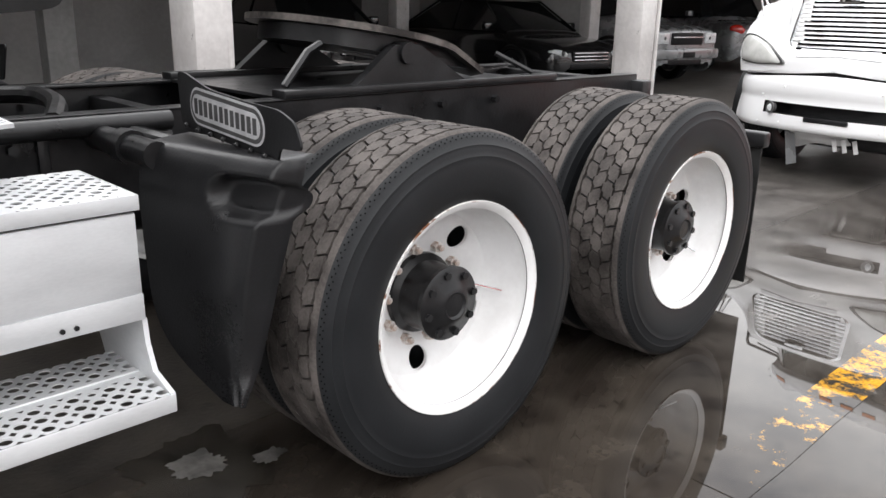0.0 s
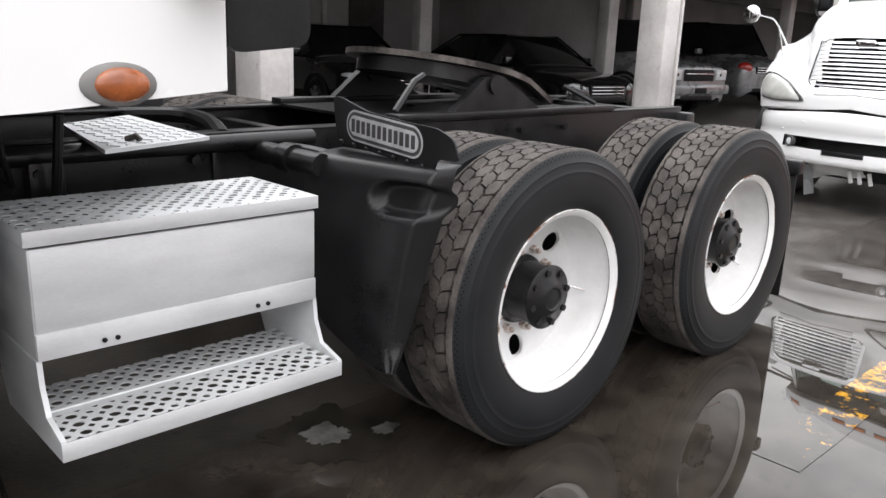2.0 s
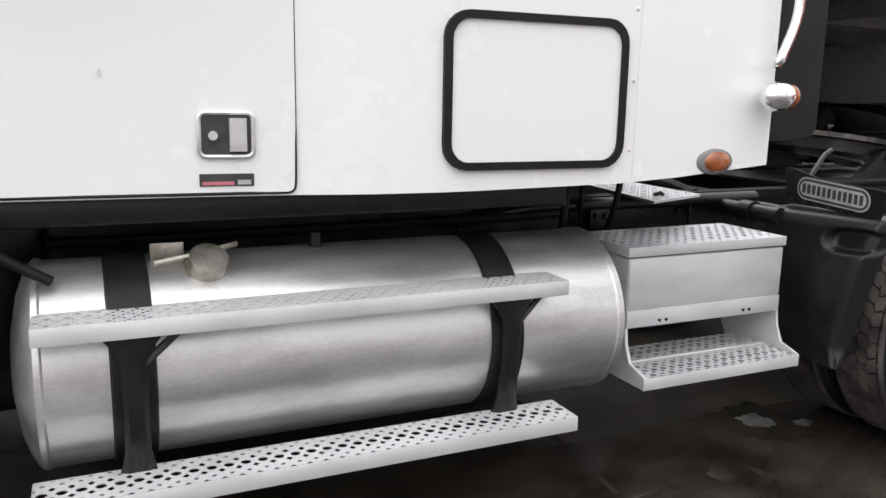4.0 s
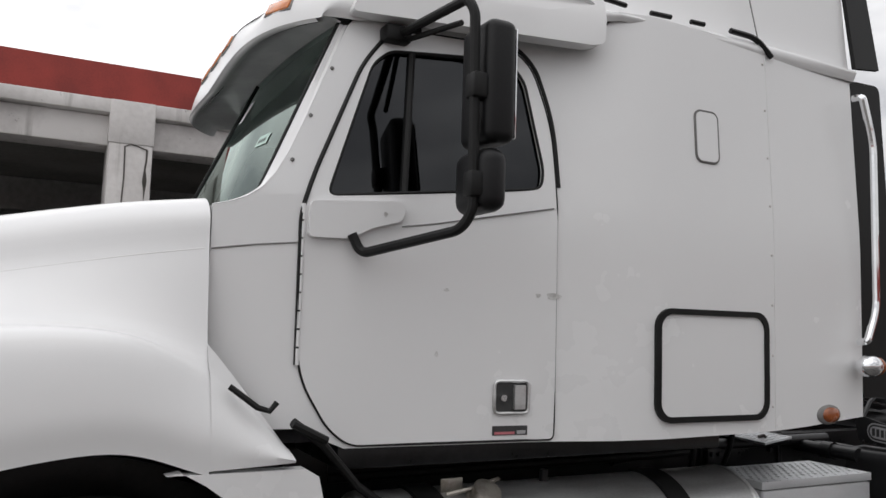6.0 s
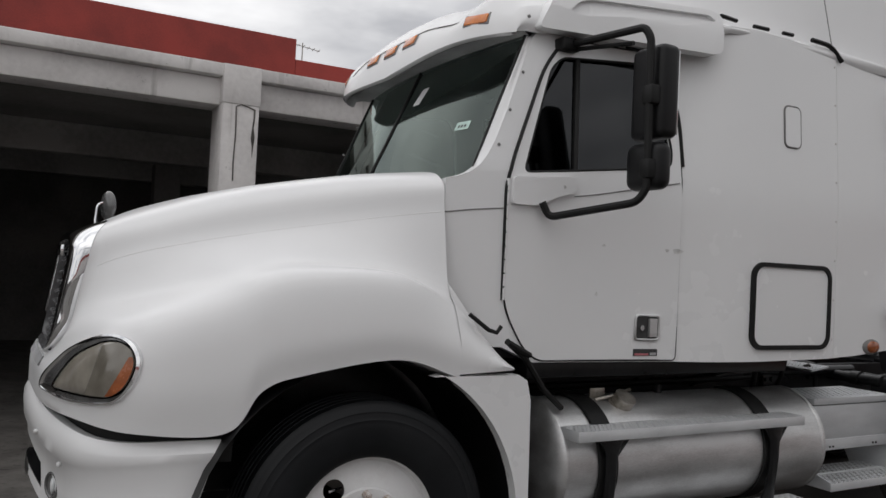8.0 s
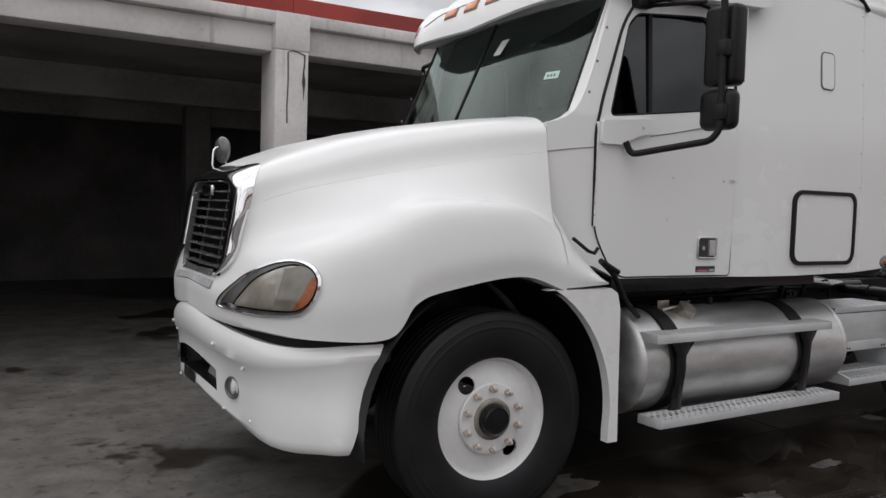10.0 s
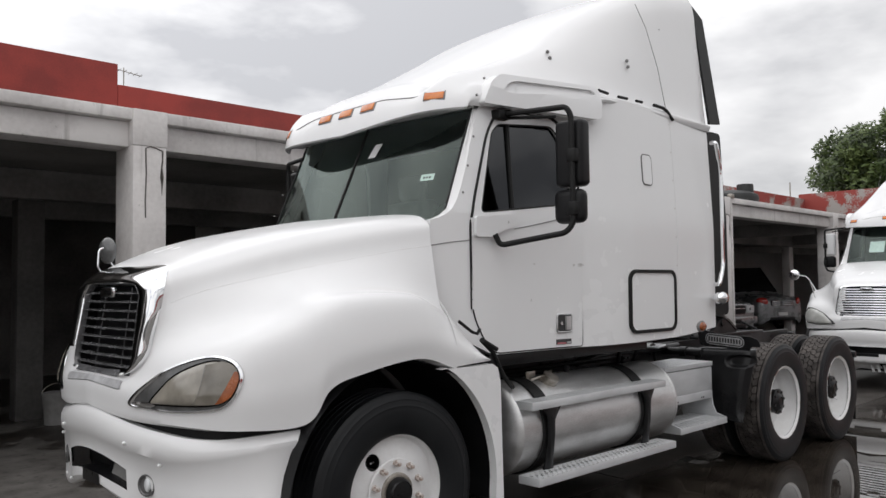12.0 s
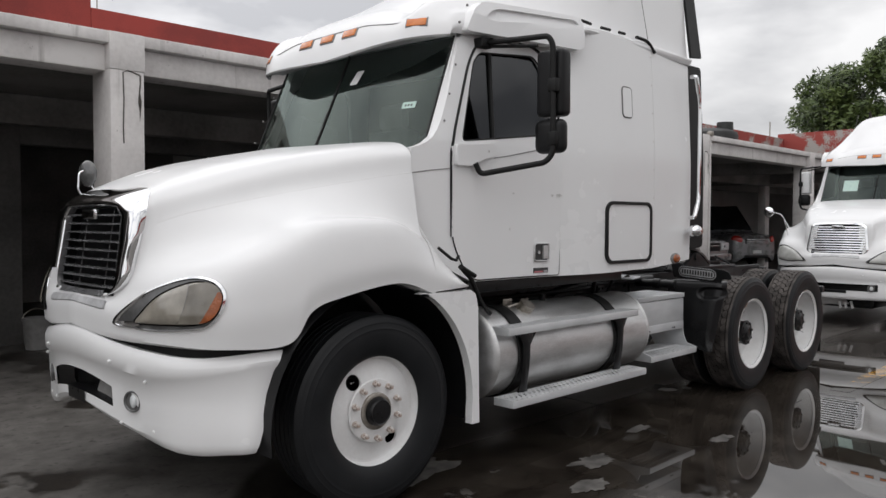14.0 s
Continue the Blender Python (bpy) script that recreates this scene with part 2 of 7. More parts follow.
def ground_material(paint=False):
    """Old yard concrete, soaked and oily, with standing water in the hollows."""
    m = bpy.data.materials.new("worn_yellow_road_paint" if paint else "wet_oily_yard_concrete")
    m.use_nodes = True
    n, l = m.node_tree.nodes, m.node_tree.links
    b = n["Principled BSDF"]
    tc = n.new("ShaderNodeTexCoord")

    def noise_tex(scale, detail, rough=0.55):
        t = n.new("ShaderNodeTexNoise")
        t.inputs["Scale"].default_value, t.inputs["Detail"].default_value, t.inputs["Roughness"].default_value = scale, detail, rough
        l.new(tc.outputs["Object"], t.inputs["Vector"])
        return t

    def ramp(src, p0, c0, p1, c1):
        r = n.new("ShaderNodeValToRGB")
        e = r.color_ramp.elements
        e[0].position, e[0].color, e[1].position, e[1].color = p0, c0, p1, c1
        l.new(src, r.inputs["Fac"])
        return r.outputs["Color"]

    def mixc(f, a, bb, mode="MIX"):
        x = n.new("ShaderNodeMixRGB")
        x.blend_type = mode
        if isinstance(f, float):
            x.inputs[0].default_value = f
        else:
            l.new(f, x.inputs[0])
        for k, v in ((1, a), (2, bb)):
            if isinstance(v, tuple):
                x.inputs[k].default_value = v
            else:
                l.new(v, x.inputs[k])
        return x.outputs["Color"]

    # the low side of the yard, where the water stands, lies towards +x
    sep = n.new("ShaderNodeSeparateXYZ")
    l.new(tc.outputs["Object"], sep.inputs[0])
    fall = n.new("ShaderNodeMapRange")
    fall.inputs["From Min"].default_value, fall.inputs["From Max"].default_value = -1.2, 2.6
    fall.inputs["To Min"].default_value, fall.inputs["To Max"].default_value = -0.16, 0.20
    l.new(sep.outputs["X"], fall.inputs["Value"])
    big = noise_tex(0.75, 6)
    level = n.new("ShaderNodeMath")
    level.operation = "ADD"
    l.new(big.outputs["Fac"], level.inputs[0])
    l.new(fall.outputs["Result"], level.inputs[1])
    ragged = noise_tex(6.5, 8, 0.7)
    rag_ = n.new("ShaderNodeMath")
    rag_.operation = "MULTIPLY_ADD"
    rag_.inputs[1].default_value = 0.16
    l.new(ragged.outputs["Fac"], rag_.inputs[0])
    l.new(level.outputs[0], rag_.inputs[2])
    level = rag_
    under = n.new("ShaderNodeMapRange")
    under.inputs["From Min"].default_value, under.inputs["From Max"].default_value = -0.95, -0.45
    under.inputs["To Min"].default_value, under.inputs["To Max"].default_value = 1.0, 0.0
    l.new(sep.outputs["Y"], under.inputs["Value"])
    water = ramp(level.outputs[0], 0.585, (0, 0, 0, 1), 0.62, (1, 1, 1, 1))
    water = mixc(under.outputs["Result"], (0, 0, 0, 1), water)
    damp = ramp(level.outputs[0], 0.525, (0, 0, 0, 1), 0.56, (1, 1, 1, 1))
    grain, blot, spots = noise_tex(55, 6), noise_tex(3.2, 8, 0.65), noise_tex(14, 4)
    dry = ramp(blot.outputs["Fac"], 0.35, (0.075, 0.069, 0.063, 1), 0.68, (0.165, 0.155, 0.144, 1))
    wet = ramp(blot.outputs["Fac"], 0.38, (0.014, 0.011, 0.009, 1), 0.72, (0.050, 0.042, 0.034, 1))
    # paler concrete beyond the rear wheels
    far = n.new("ShaderNodeMapRange")
    far.inputs["From Min"].default_value, far.inputs["From Max"].default_value = 5.2, 6.4
    l.new(sep.outputs["X"], far.inputs["Value"])
    wet_pale = ramp(blot.outputs["Fac"], 0.35, (0.034, 0.030, 0.027, 1), 0.66, (0.095, 0.087, 0.080, 1))
    wet = mixc(far.outputs["Result"], wet, wet_pale)
    col = mixc(damp, dry, wet)
    speck = ramp(spots.outputs["Fac"], 0.30, (0.25, 0.24, 0.23, 1), 0.42, (1, 1, 1, 1))
    col = mixc(0.8, col, speck, "MULTIPLY")
    if paint:
        # flaking yellow paint that fades out towards the truck's wheels
        fade = n.new("ShaderNodeMapRange")
        fade.inputs["From Min"].default_value, fade.inputs["From Max"].default_value = 4.75, 5.9
        fade.inputs["To Min"].default_value, fade.inputs["To Max"].default_value = -0.19, 0.005
        l.new(sep.outputs["X"], fade.inputs["Value"])
        f1, f2 = noise_tex(9, 9, 0.72), noise_tex(90, 3)
        s1_ = n.new("ShaderNodeMath")
        s1_.operation = "ADD"
        l.new(f1.outputs["Fac"], s1_.inputs[0])
        l.new(fade.outputs["Result"], s1_.inputs[1])
        mask = ramp(s1_.outputs[0], 0.45, (0, 0, 0, 1), 0.53, (1, 1, 1, 1))
        tone = ramp(f2.outputs["Fac"], 0.3, (0.36, 0.17, 0.015, 1), 0.7, (0.62, 0.33, 0.04, 1))
        col = mixc(mask, col, tone)
    l.new(col, b.inputs["Base Color"])
    rough = mixc(damp, (0.75, 0.75, 0.75, 1), mixc(under.outputs["Result"], (0.42, 0.42, 0.42, 1), (0.17, 0.17, 0.17, 1)))
    rough = mixc(water, rough, (0.015, 0.015, 0.015, 1))
    l.new(rough, b.inputs["Roughness"])
    b.inputs["IOR"].default_value = 1.5
    inv = n.new("ShaderNodeMath")
    inv.operation = "SUBTRACT"
    inv.inputs[0].default_value = 1.0
    l.new(water, inv.inputs[1])
    k = n.new("ShaderNodeMath")
    k.operation = "MULTIPLY"
    k.inputs[1].default_value = 0.45
    l.new(inv.outputs[0], k.inputs[0])
    bmp = n.new("ShaderNodeBump")
    bmp.inputs["Distance"].default_value = 0.006
    l.new(k.outputs[0], bmp.inputs["Strength"])
    l.new(mixc(0.4, grain.outputs["Fac"], blot.outputs["Fac"]), bmp.inputs["Height"])
    l.new(bmp.outputs["Normal"], b.inputs["Normal"])
    return m


M_GROUND = ground_material()
M_YELLOW = ground_material(True)

# ---------------------------------------------------------------- mesh helpers


def quads(bm, P, closed_u=False, closed_v=False, flip=False):
    """A sheet of quads over a grid of points P[i][j]."""
    V = [[bm.verts.new(p) for p in row] for row in P]
    nu, nv = len(V), len(V[0])
    for i in range(nu if closed_u else nu - 1):
        for j in range(nv if closed_v else nv - 1):
            a, b, c, d = V[i][j], V[(i + 1) % nu][j], V[(i + 1) % nu][(j + 1) % nv], V[i][(j + 1) % nv]
            f = [a, d, c, b] if flip else [a, b, c, d]
            f = [v for k, v in enumerate(f) if v is not f[k - 1]]
            if len(f) > 2:
                try:
                    bm.faces.new(f)
                except ValueError:
                    pass
    return V


def box(bm, x0, x1, y0, y1, z0, z1, bevel=0.0, seg=2, m=None):
    r = bmesh.ops.create_cube(bm, size=1.0, matrix=Matrix.Translation(((x0 + x1) / 2, (y0 + y1) / 2, (z0 + z1) / 2)) @ Matrix.Diagonal((x1 - x0, y1 - y0, z1 - z0, 1)))
    vs = r["verts"]
    if bevel:
        es = list({e for v in vs for e in v.link_edges})
        r = bmesh.ops.bevel(bm, geom=es, offset=bevel, segments=seg, profile=0.5, affect="EDGES")
        vs = list({v for f in r["faces"] for v in f.verts} | {v for v in vs if v.is_valid})
        seen, todo = set(vs), list(vs)
        while todo:
            v = todo.pop()
            for e in v.link_edges:
                w = e.other_vert(v)
                if w not in seen:
                    seen.add(w)
                    todo.append(w)
        vs = list(seen)
    if m is not None:
        bmesh.ops.transform(bm, matrix=m, verts=vs)
    return vs


def rod(bm, a, b, r, r2=None, seg=16, cap=True):
    a, b = Vector(a), Vector(b)
    d = b - a
    q = d.to_track_quat("Z", "Y").to_matrix().to_4x4()
    return bmesh.ops.create_cone(bm, cap_ends=cap, segments=seg, radius1=r, radius2=r if r2 is None else r2, depth=d.length,
                                 matrix=Matrix.Translation((a + b) / 2) @ q)["verts"]


def tube(bm, pts, r, seg=8, closed=False, cap=True):
    """A round bar along a line of points."""
    pts = [Vector(p) for p in pts]
    n = len(pts)
    rings, prev = [], None
    for i, p in enumerate(pts):
        a = pts[i - 1] if (i or closed) else p
        b = pts[(i + 1) % n] if (i < n - 1 or closed) else p
        d = (b - a).normalized()
        if prev is None:
            up = Vector((0, 0, 1)) if abs(d.z) < 0.9 else Vector((1, 0, 0))
            s = d.cross(up).normalized()
        else:
            s = (prev - d * prev.dot(d)).normalized()
        prev = s
        t = d.cross(s)
        rings.append([p + r * (s * math.cos(k * 2 * math.pi / seg) + t * math.sin(k * 2 * math.pi / seg)) for k in range(seg)])
    V = quads(bm, rings, closed_u=closed, closed_v=True)
    if cap and not closed:
        bm.faces.new(list(reversed(V[0])))
        bm.faces.new(V[-1])


def bend(pts, r=0.04, k=5):
    """Rounds the corners of an open line."""
    pts = [Vector(p) for p in pts]
    out = [pts[0]]
    for a, b, c in zip(pts, pts[1:], pts[2:]):
        u, v = (a - b), (c - b)
        q = min(r, u.length * 0.45, v.length * 0.45)
        p0, p1 = b + u.normalized() * q, b + v.normalized() * q
        for i in range(k + 1):
            t = i / k
            out.append(p0 * (1 - t) ** 2 + b * 2 * t * (1 - t) + p1 * t * t)
    return out + [pts[-1]]


def lathe(bm, prof, seg=48, centre=(0, 0, 0), closed=False):
    """Turns a profile of (radius, y) about the y axis through centre."""
    P = []
    for i in range(seg):
        a = 2 * math.pi * i / seg
        P.append([(centre[0] + r * math.cos(a), centre[1] + y, centre[2] + r * math.sin(a)) for r, y in prof])
    quads(bm, P, closed_u=True, closed_v=closed)


def rrect(x0, x1, z0, z1, r, k=5):
    """A rectangle with round corners, as (x, z)."""
    out = []
    for cx, cz, a0 in ((x1 - r, z1 - r, 0), (x0 + r, z1 - r, 90), (x0 + r, z0 + r, 180), (x1 - r, z0 + r, 270)):
        for i in range(k + 1):
            a = radians(a0 + 90 * i / k)
            out.append((cx + r * math.cos(a), cz + r * math.sin(a)))
    return out


def rounded(poly, r=0.05, k=5):
    """A closed outline of (x, z) with its corners rounded."""
    out, n = [], len(poly)
    for i in range(n):
        a, b, c = Vector(poly[i - 1]), Vector(poly[i]), Vector(poly[(i + 1) % n])
        u, v = a - b, c - b
        q = min(r, u.length * 0.45, v.length * 0.45)
        p0, p1 = b + u.normalized() * q, b + v.normalized() * q
        for j in range(k + 1):
            t = j / k
            p = p0 * (1 - t) ** 2 + b * 2 * t * (1 - t) + p1 * t * t
            out.append((p.x, p.y))
    return out


def sheet(bm, outer, holes, place, thick, step=0.12):
    """A panel: the outline (u, v) less its holes, cut into a fine net, put in place by place(u, v, depth)."""
    tmp = bmesh.new()
    edges = []
    for loop in [outer] + holes:
        vs = [tmp.verts.new((u, v, 0)) for u, v in loop]
        edges += [tmp.edges.new((vs[i - 1], vs[i])) for i in range(len(vs))]
    bmesh.ops.triangle_fill(tmp, use_beauty=True, use_dissolve=False, edges=edges)
    for ax in (0, 1):
        lo, hi = min(p[ax] for p in outer), max(p[ax] for p in outer)
        k = int((hi - lo) / step)
        for i in range(1, k + 1):
            c = lo + (hi - lo) * i / (k + 1)
            co, no = [0, 0, 0], [0, 0, 0]
            co[ax], no[ax] = c, 1
            bmesh.ops.bisect_plane(tmp, geom=tmp.verts[:] + tmp.edges[:] + tmp.faces[:], plane_co=co, plane_no=no)
    tmp.verts.index_update()
    top = [bm.verts.new(place(v.co.x, v.co.y, 0.0)) for v in tmp.verts]
    bot = [bm.verts.new(place(v.co.x, v.co.y, thick)) for v in tmp.verts]
    for f in tmp.faces:
        bm.faces.new([top[v.index] for v in f.verts])
        bm.faces.new([bot[v.index] for v in reversed(f.verts)])
    for e in tmp.edges:
        if len(e.link_faces) == 1:
            a, b = e.verts
            bm.faces.new([top[a.index], bot[a.index], bot[b.index], top[b.index]])
    tmp.free()


def perforated(bm, x0, x1, y0, y1, z, nx, ny, radius, thick=0.012):
    """A tread plate with round holes right through it; radius(i, j) gives each hole, 0 for a small raised button or None for plain sheet."""
    dx, dy, k = (x1 - x0) / nx, (y1 - y0) / ny, 12
    for i in range(nx):
        for j in range(ny):
            cx, cy, r = x0 + dx * (i + 0.5), y0 + dy * (j + 0.5), radius(i, j)
            if r is None:
                bm.faces.new([bm.verts.new((cx + a * dx / 2, cy + b * dy / 2, z)) for a, b in ((-1, -1), (1, -1), (1, 1), (-1, 1))])
                continue
            solid = r == 0
            r = r or 0.005
            sq, rim, low = [], [], []
            for a in range(k):
                c, s = math.cos(2 * math.pi * a / k), math.sin(2 * math.pi * a / k)
                q = 1 / max(abs(c), abs(s))
                sq.append(bm.verts.new((cx + c * q * dx / 2, cy + s * q * dy / 2, z)))
                rim.append(bm.verts.new((cx + c * r, cy + s * r, z)))
                low.append(bm.verts.new((cx + c * r * (0.7 if solid else 1), cy + s * r * (0.7 if solid else 1), z + (0.0025 if solid else -thick))))
            for a in range(k):
                b = (a + 1) % k
                bm.faces.new((sq[a], sq[b], rim[b], rim[a]))
                bm.faces.new((rim[a], rim[b], low[b], low[a]))
            if solid:
                bm.faces.new(low)


def catmull(C, t):
    """A smooth curve through the rows of C at t in 0..len(C)-1."""
    C = np.asarray(C, float)
    i = min(int(t), len(C) - 2)
    f = t - i
    p1, p2 = C[i], C[i + 1]
    p0 = C[i - 1] if i else 2 * p1 - p2
    p3 = C[i + 2] if i + 2 < len(C) else 2 * p2 - p1
    return 0.5 * (2 * p1 + (p2 - p0) * f + (2 * p0 - 5 * p1 + 4 * p2 - p3) * f * f + (3 * p1 - p0 - 3 * p2 + p3) * f ** 3)


def part(name, bm, material, parent=None, label="", smooth=35, mirror=False):
    """Links a bmesh as one mesh object under a thing or a part."""
    if mirror:
        for v in bm.verts:
            v.co.y = -v.co.y
        bmesh.ops.reverse_faces(bm, faces=bm.faces)
    bmesh.ops.remove_doubles(bm, verts=bm.verts, dist=0.00005)
    bmesh.ops.recalc_face_normals(bm, faces=bm.faces)
    me = bpy.data.meshes.new(name)
    bm.to_mesh(me)
    bm.free()
    me.materials.append(material)
    if smooth:
        me.polygons.foreach_set("use_smooth", [True] * len(me.polygons))
        me.set_sharp_from_angle(angle=radians(smooth))
    ob = new(name, me)
    if parent is not None:
        ob.parent = parent
    if label:
        tagged(ob, label)
    return ob


def thing(name, at, label, category, group="", kind="", turn=0.0):
    e = new(name)
    e.empty_display_size = 0.2
    e.location = at
    e.rotation_euler = (0, 0, radians(turn))
    return tagged(e, label, category, group, kind)


def solo(name, bm, material, label, category, group="", kind="", smooth=35, at=(0, 0, 0)):
    ob = part(name, bm, material, None, "", smooth)
    ob.location = at
    return tagged(ob, label, category, group, kind)

# ---------------------------------------------------------------- ground and buildings
bm = bmesh.new()
G = [[(x, y, 0.0) for y in (-400, -40, -12, -4, 0, 4, 12, 40, 400)] for x in (-400, -40, -12, -4, 0, 4, 10, 20, 60, 400)]
quads(bm, G)
solo("ground", bm, M_GROUND, "old concrete yard, soaked and oily with puddles", "ground", kind="structure", smooth=0)


def slab(name, dims, mat, label, category, bevel=0.012):
    bm = bmesh.new()
    box(bm, *dims, bevel=bevel)
    return solo(name, bm, mat, label, category, kind="structure")


# the long open garage beside the truck
for cx in (-10.31, -4.97, 0.400, 5.70, 11.42, 16.9, 22.3, 27.7):
    c = thing("column", (cx, 2.85, 0), "square concrete garage column with peeling white paint", "column", "garage columns", "structure")
    bm = bmesh.new()
    box(bm, -0.155, 0.155, -0.085, 0.30, 0, 2.81, 0.018)
    part("shaft", bm, M_CONC, c)
    bm = bmesh.new()
    box(bm, -0.160, 0.160, -0.092, 0.34, 2.80, 3.125, 0.010)
    part("capital", bm, M_CONC, c)
    bm = bmesh.new()
    tube(bm, [(-0.040, -0.086, 2.16), (-0.044, -0.087, 2.3), (-0.036, -0.087, 2.55), (-0.042, -0.087, 2.78), (0.0, -0.087, 2.80), (0.05, -0.087, 2.79), (0.11, -0.087, 2.77)], 0.006, 6)
    part("crack", bm, M_SOOT, c, "dark open crack in the column's render")
    bm = bmesh.new()
    flake = [(0.105, 2.78), (0.122, 2.77), (0.120, 2.68), (0.112, 2.62), (0.125, 2.54), (0.118, 2.46), (0.108, 2.37), (0.104, 2.46), (0.092, 2.53), (0.100, 2.62), (0.108, 2.70)]
    sheet(bm, flake, [], lambda u, v, d: (u, -0.088 + d, v), 0.004, 0.2)
    part("flaked_patch", bm, M_SOOT, c, "dark patch where the render has flaked off")
c = thing("downpipe", (11.665, 2.80, 0), "thin white downpipe with a cap at the roof edge", "pipe", kind="structure")
bm = bmesh.new()
tube(bm, [(0, 0, 0), (0, 0, 3.1)], 0.03)
part("pipe", bm, M_CONC, c)
bm = bmesh.new()
box(bm, -0.06, 0.06, -0.06, 0.05, 3.1, 3.2, 0.03)
part("cap", bm, M_STEEL, c)
slab("wall_beam_front", (-16, 34.0, 2.86, 3.18, 2.79, 3.016), M_CONC, "long painted concrete beam over the garage front", "beam")
slab("trim_roof_edge", (-16, 34.0, 2.77, 3.18, 3.02, 3.125), M_CONC, "projecting concrete roof edge, stained by rain", "roof edge")
slab("ceiling", (-16, 34.0, 3.184, 11.0, 2.95, 3.10), M_CEIL, "dark mottled concrete garage ceiling", "ceiling")
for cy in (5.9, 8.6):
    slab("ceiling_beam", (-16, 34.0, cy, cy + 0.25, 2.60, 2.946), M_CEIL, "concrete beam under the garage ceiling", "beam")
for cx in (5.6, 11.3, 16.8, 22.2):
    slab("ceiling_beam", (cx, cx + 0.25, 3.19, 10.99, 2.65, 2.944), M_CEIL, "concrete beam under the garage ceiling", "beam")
slab("wall_back", (-16, 5.0, 11.0, 11.2, 0, 3.17), M_DARKWALL, "shaded dark back wall of the garage", "wall")
slab("wall_back_far", (5.004, 34.0, 11.0, 11.2, 0, 3.17), M_GWALL, "grey rendered back wall of the garage", "wall")
slab("wall_end", (-16.3, -16.004, 2.86, 11.2, 0, 3.2), M_DARKWALL, "shaded dark end wall of the garage", "wall")
slab("wall_far_end", (34.004, 34.3, 2.86, 11.2, 0, 3.2), M_GWALL, "grey end wall of the garage", "wall")
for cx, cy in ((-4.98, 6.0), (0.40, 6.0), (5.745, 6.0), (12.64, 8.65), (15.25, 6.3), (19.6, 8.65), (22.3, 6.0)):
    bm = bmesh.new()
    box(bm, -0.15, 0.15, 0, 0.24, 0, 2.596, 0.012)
    # columns further left take darker colours, with the garage's shade put into them
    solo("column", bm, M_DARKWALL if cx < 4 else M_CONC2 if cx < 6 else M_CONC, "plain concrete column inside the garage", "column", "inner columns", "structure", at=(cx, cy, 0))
# partition between the parking bays, and a dark slab as a doorway's shade and a pipe on the back wall
slab("wall_partition", (15.17, 15.33, 6.545, 10.99, 0, 2.596), M_GWALL, "grey painted partition between two parking bays", "wall")
slab("doorway_shade", (12.6, 13.5, 10.93, 10.996, 0, 2.1), M_DARKWALL, "dark slab standing for a shaded open doorway in the garage's back wall", "door")
slab("trim_pipe_box", (11.9, 12.0, 10.9, 10.99, 0, 2.9), M_CONC, "white pipe casing on the back wall", "pipe")
# red buildings behind the roofs
slab("wall_red_back", (-40, 3.80, 12.0, 12.3, 0, 6.12), M_RED, "tall red painted wall behind the garage roof", "wall")
slab("wall_red_low", (3.804, 22.0, 12.0, 12.3, 0, 5.70), M_RED, "lower red painted wall behind the garage roof", "wall")
slab("wall_red_side", (22.004, 38.99, 12.0, 12.3, 0, 5.75), M_REDOLD, "old red wall with peeling paint behind the roof", "wall")
slab("wall_red_far", (39.0, 39.3, -30, 12.3, 0, 6.0), M_REDOLD, "old red wall with peeling paint at the yard's end", "wall")
# the other sides of the yard, behind the camera
slab("wall_yard_side", (-40, 39, -18.3, -18, 0, 2.3), M_CONC, "plain yard wall along the street side", "wall")
slab("wall_yard_side_top", (-40, 39, -18.34, -17.96, 2.304, 3.3), M_RED, "red painted band along the top of the yard wall", "wall")
slab("wall_yard_front", (-40.3, -40.004, -18.3, 12.3, 0, 3.2), M_CONC2, "plain yard wall ahead of the truck", "wall")

# ---------------------------------------------------------------- wheels
TY_R, TY_W = 0.503, 0.135


def tyre_profile(front):
    p = [(0.285, -0.105), (0.300, -0.118), (0.345, -0.131), (0.400, -0.136), (0.416, -0.1350), (0.430, -0.1336), (0.432, -0.1342), (0.434, -0.1330), (0.446, -0.1312), (0.453, -0.1298), (0.460, -0.1282), (0.462, -0.1287), (0.464, -0.1268), (0.480, -0.1205), (0.490, -0.116)]
    if front:
        p += [(0.500, -0.106)]
        for y in (-0.062, -0.021, 0.021, 0.062):
            p += [(0.502, y - 0.005), (0.492, y - 0.003), (0.492, y + 0.003), (0.502, y + 0.005)]
        p += [(0.500, 0.106)]
    else:
        p += [(0.4955, -0.1105), (0.488, -0.098), (0.488, 0.098), (0.4955, 0.1105)]
    return p + [(r, -y) for r, y in reversed(p[:15])]


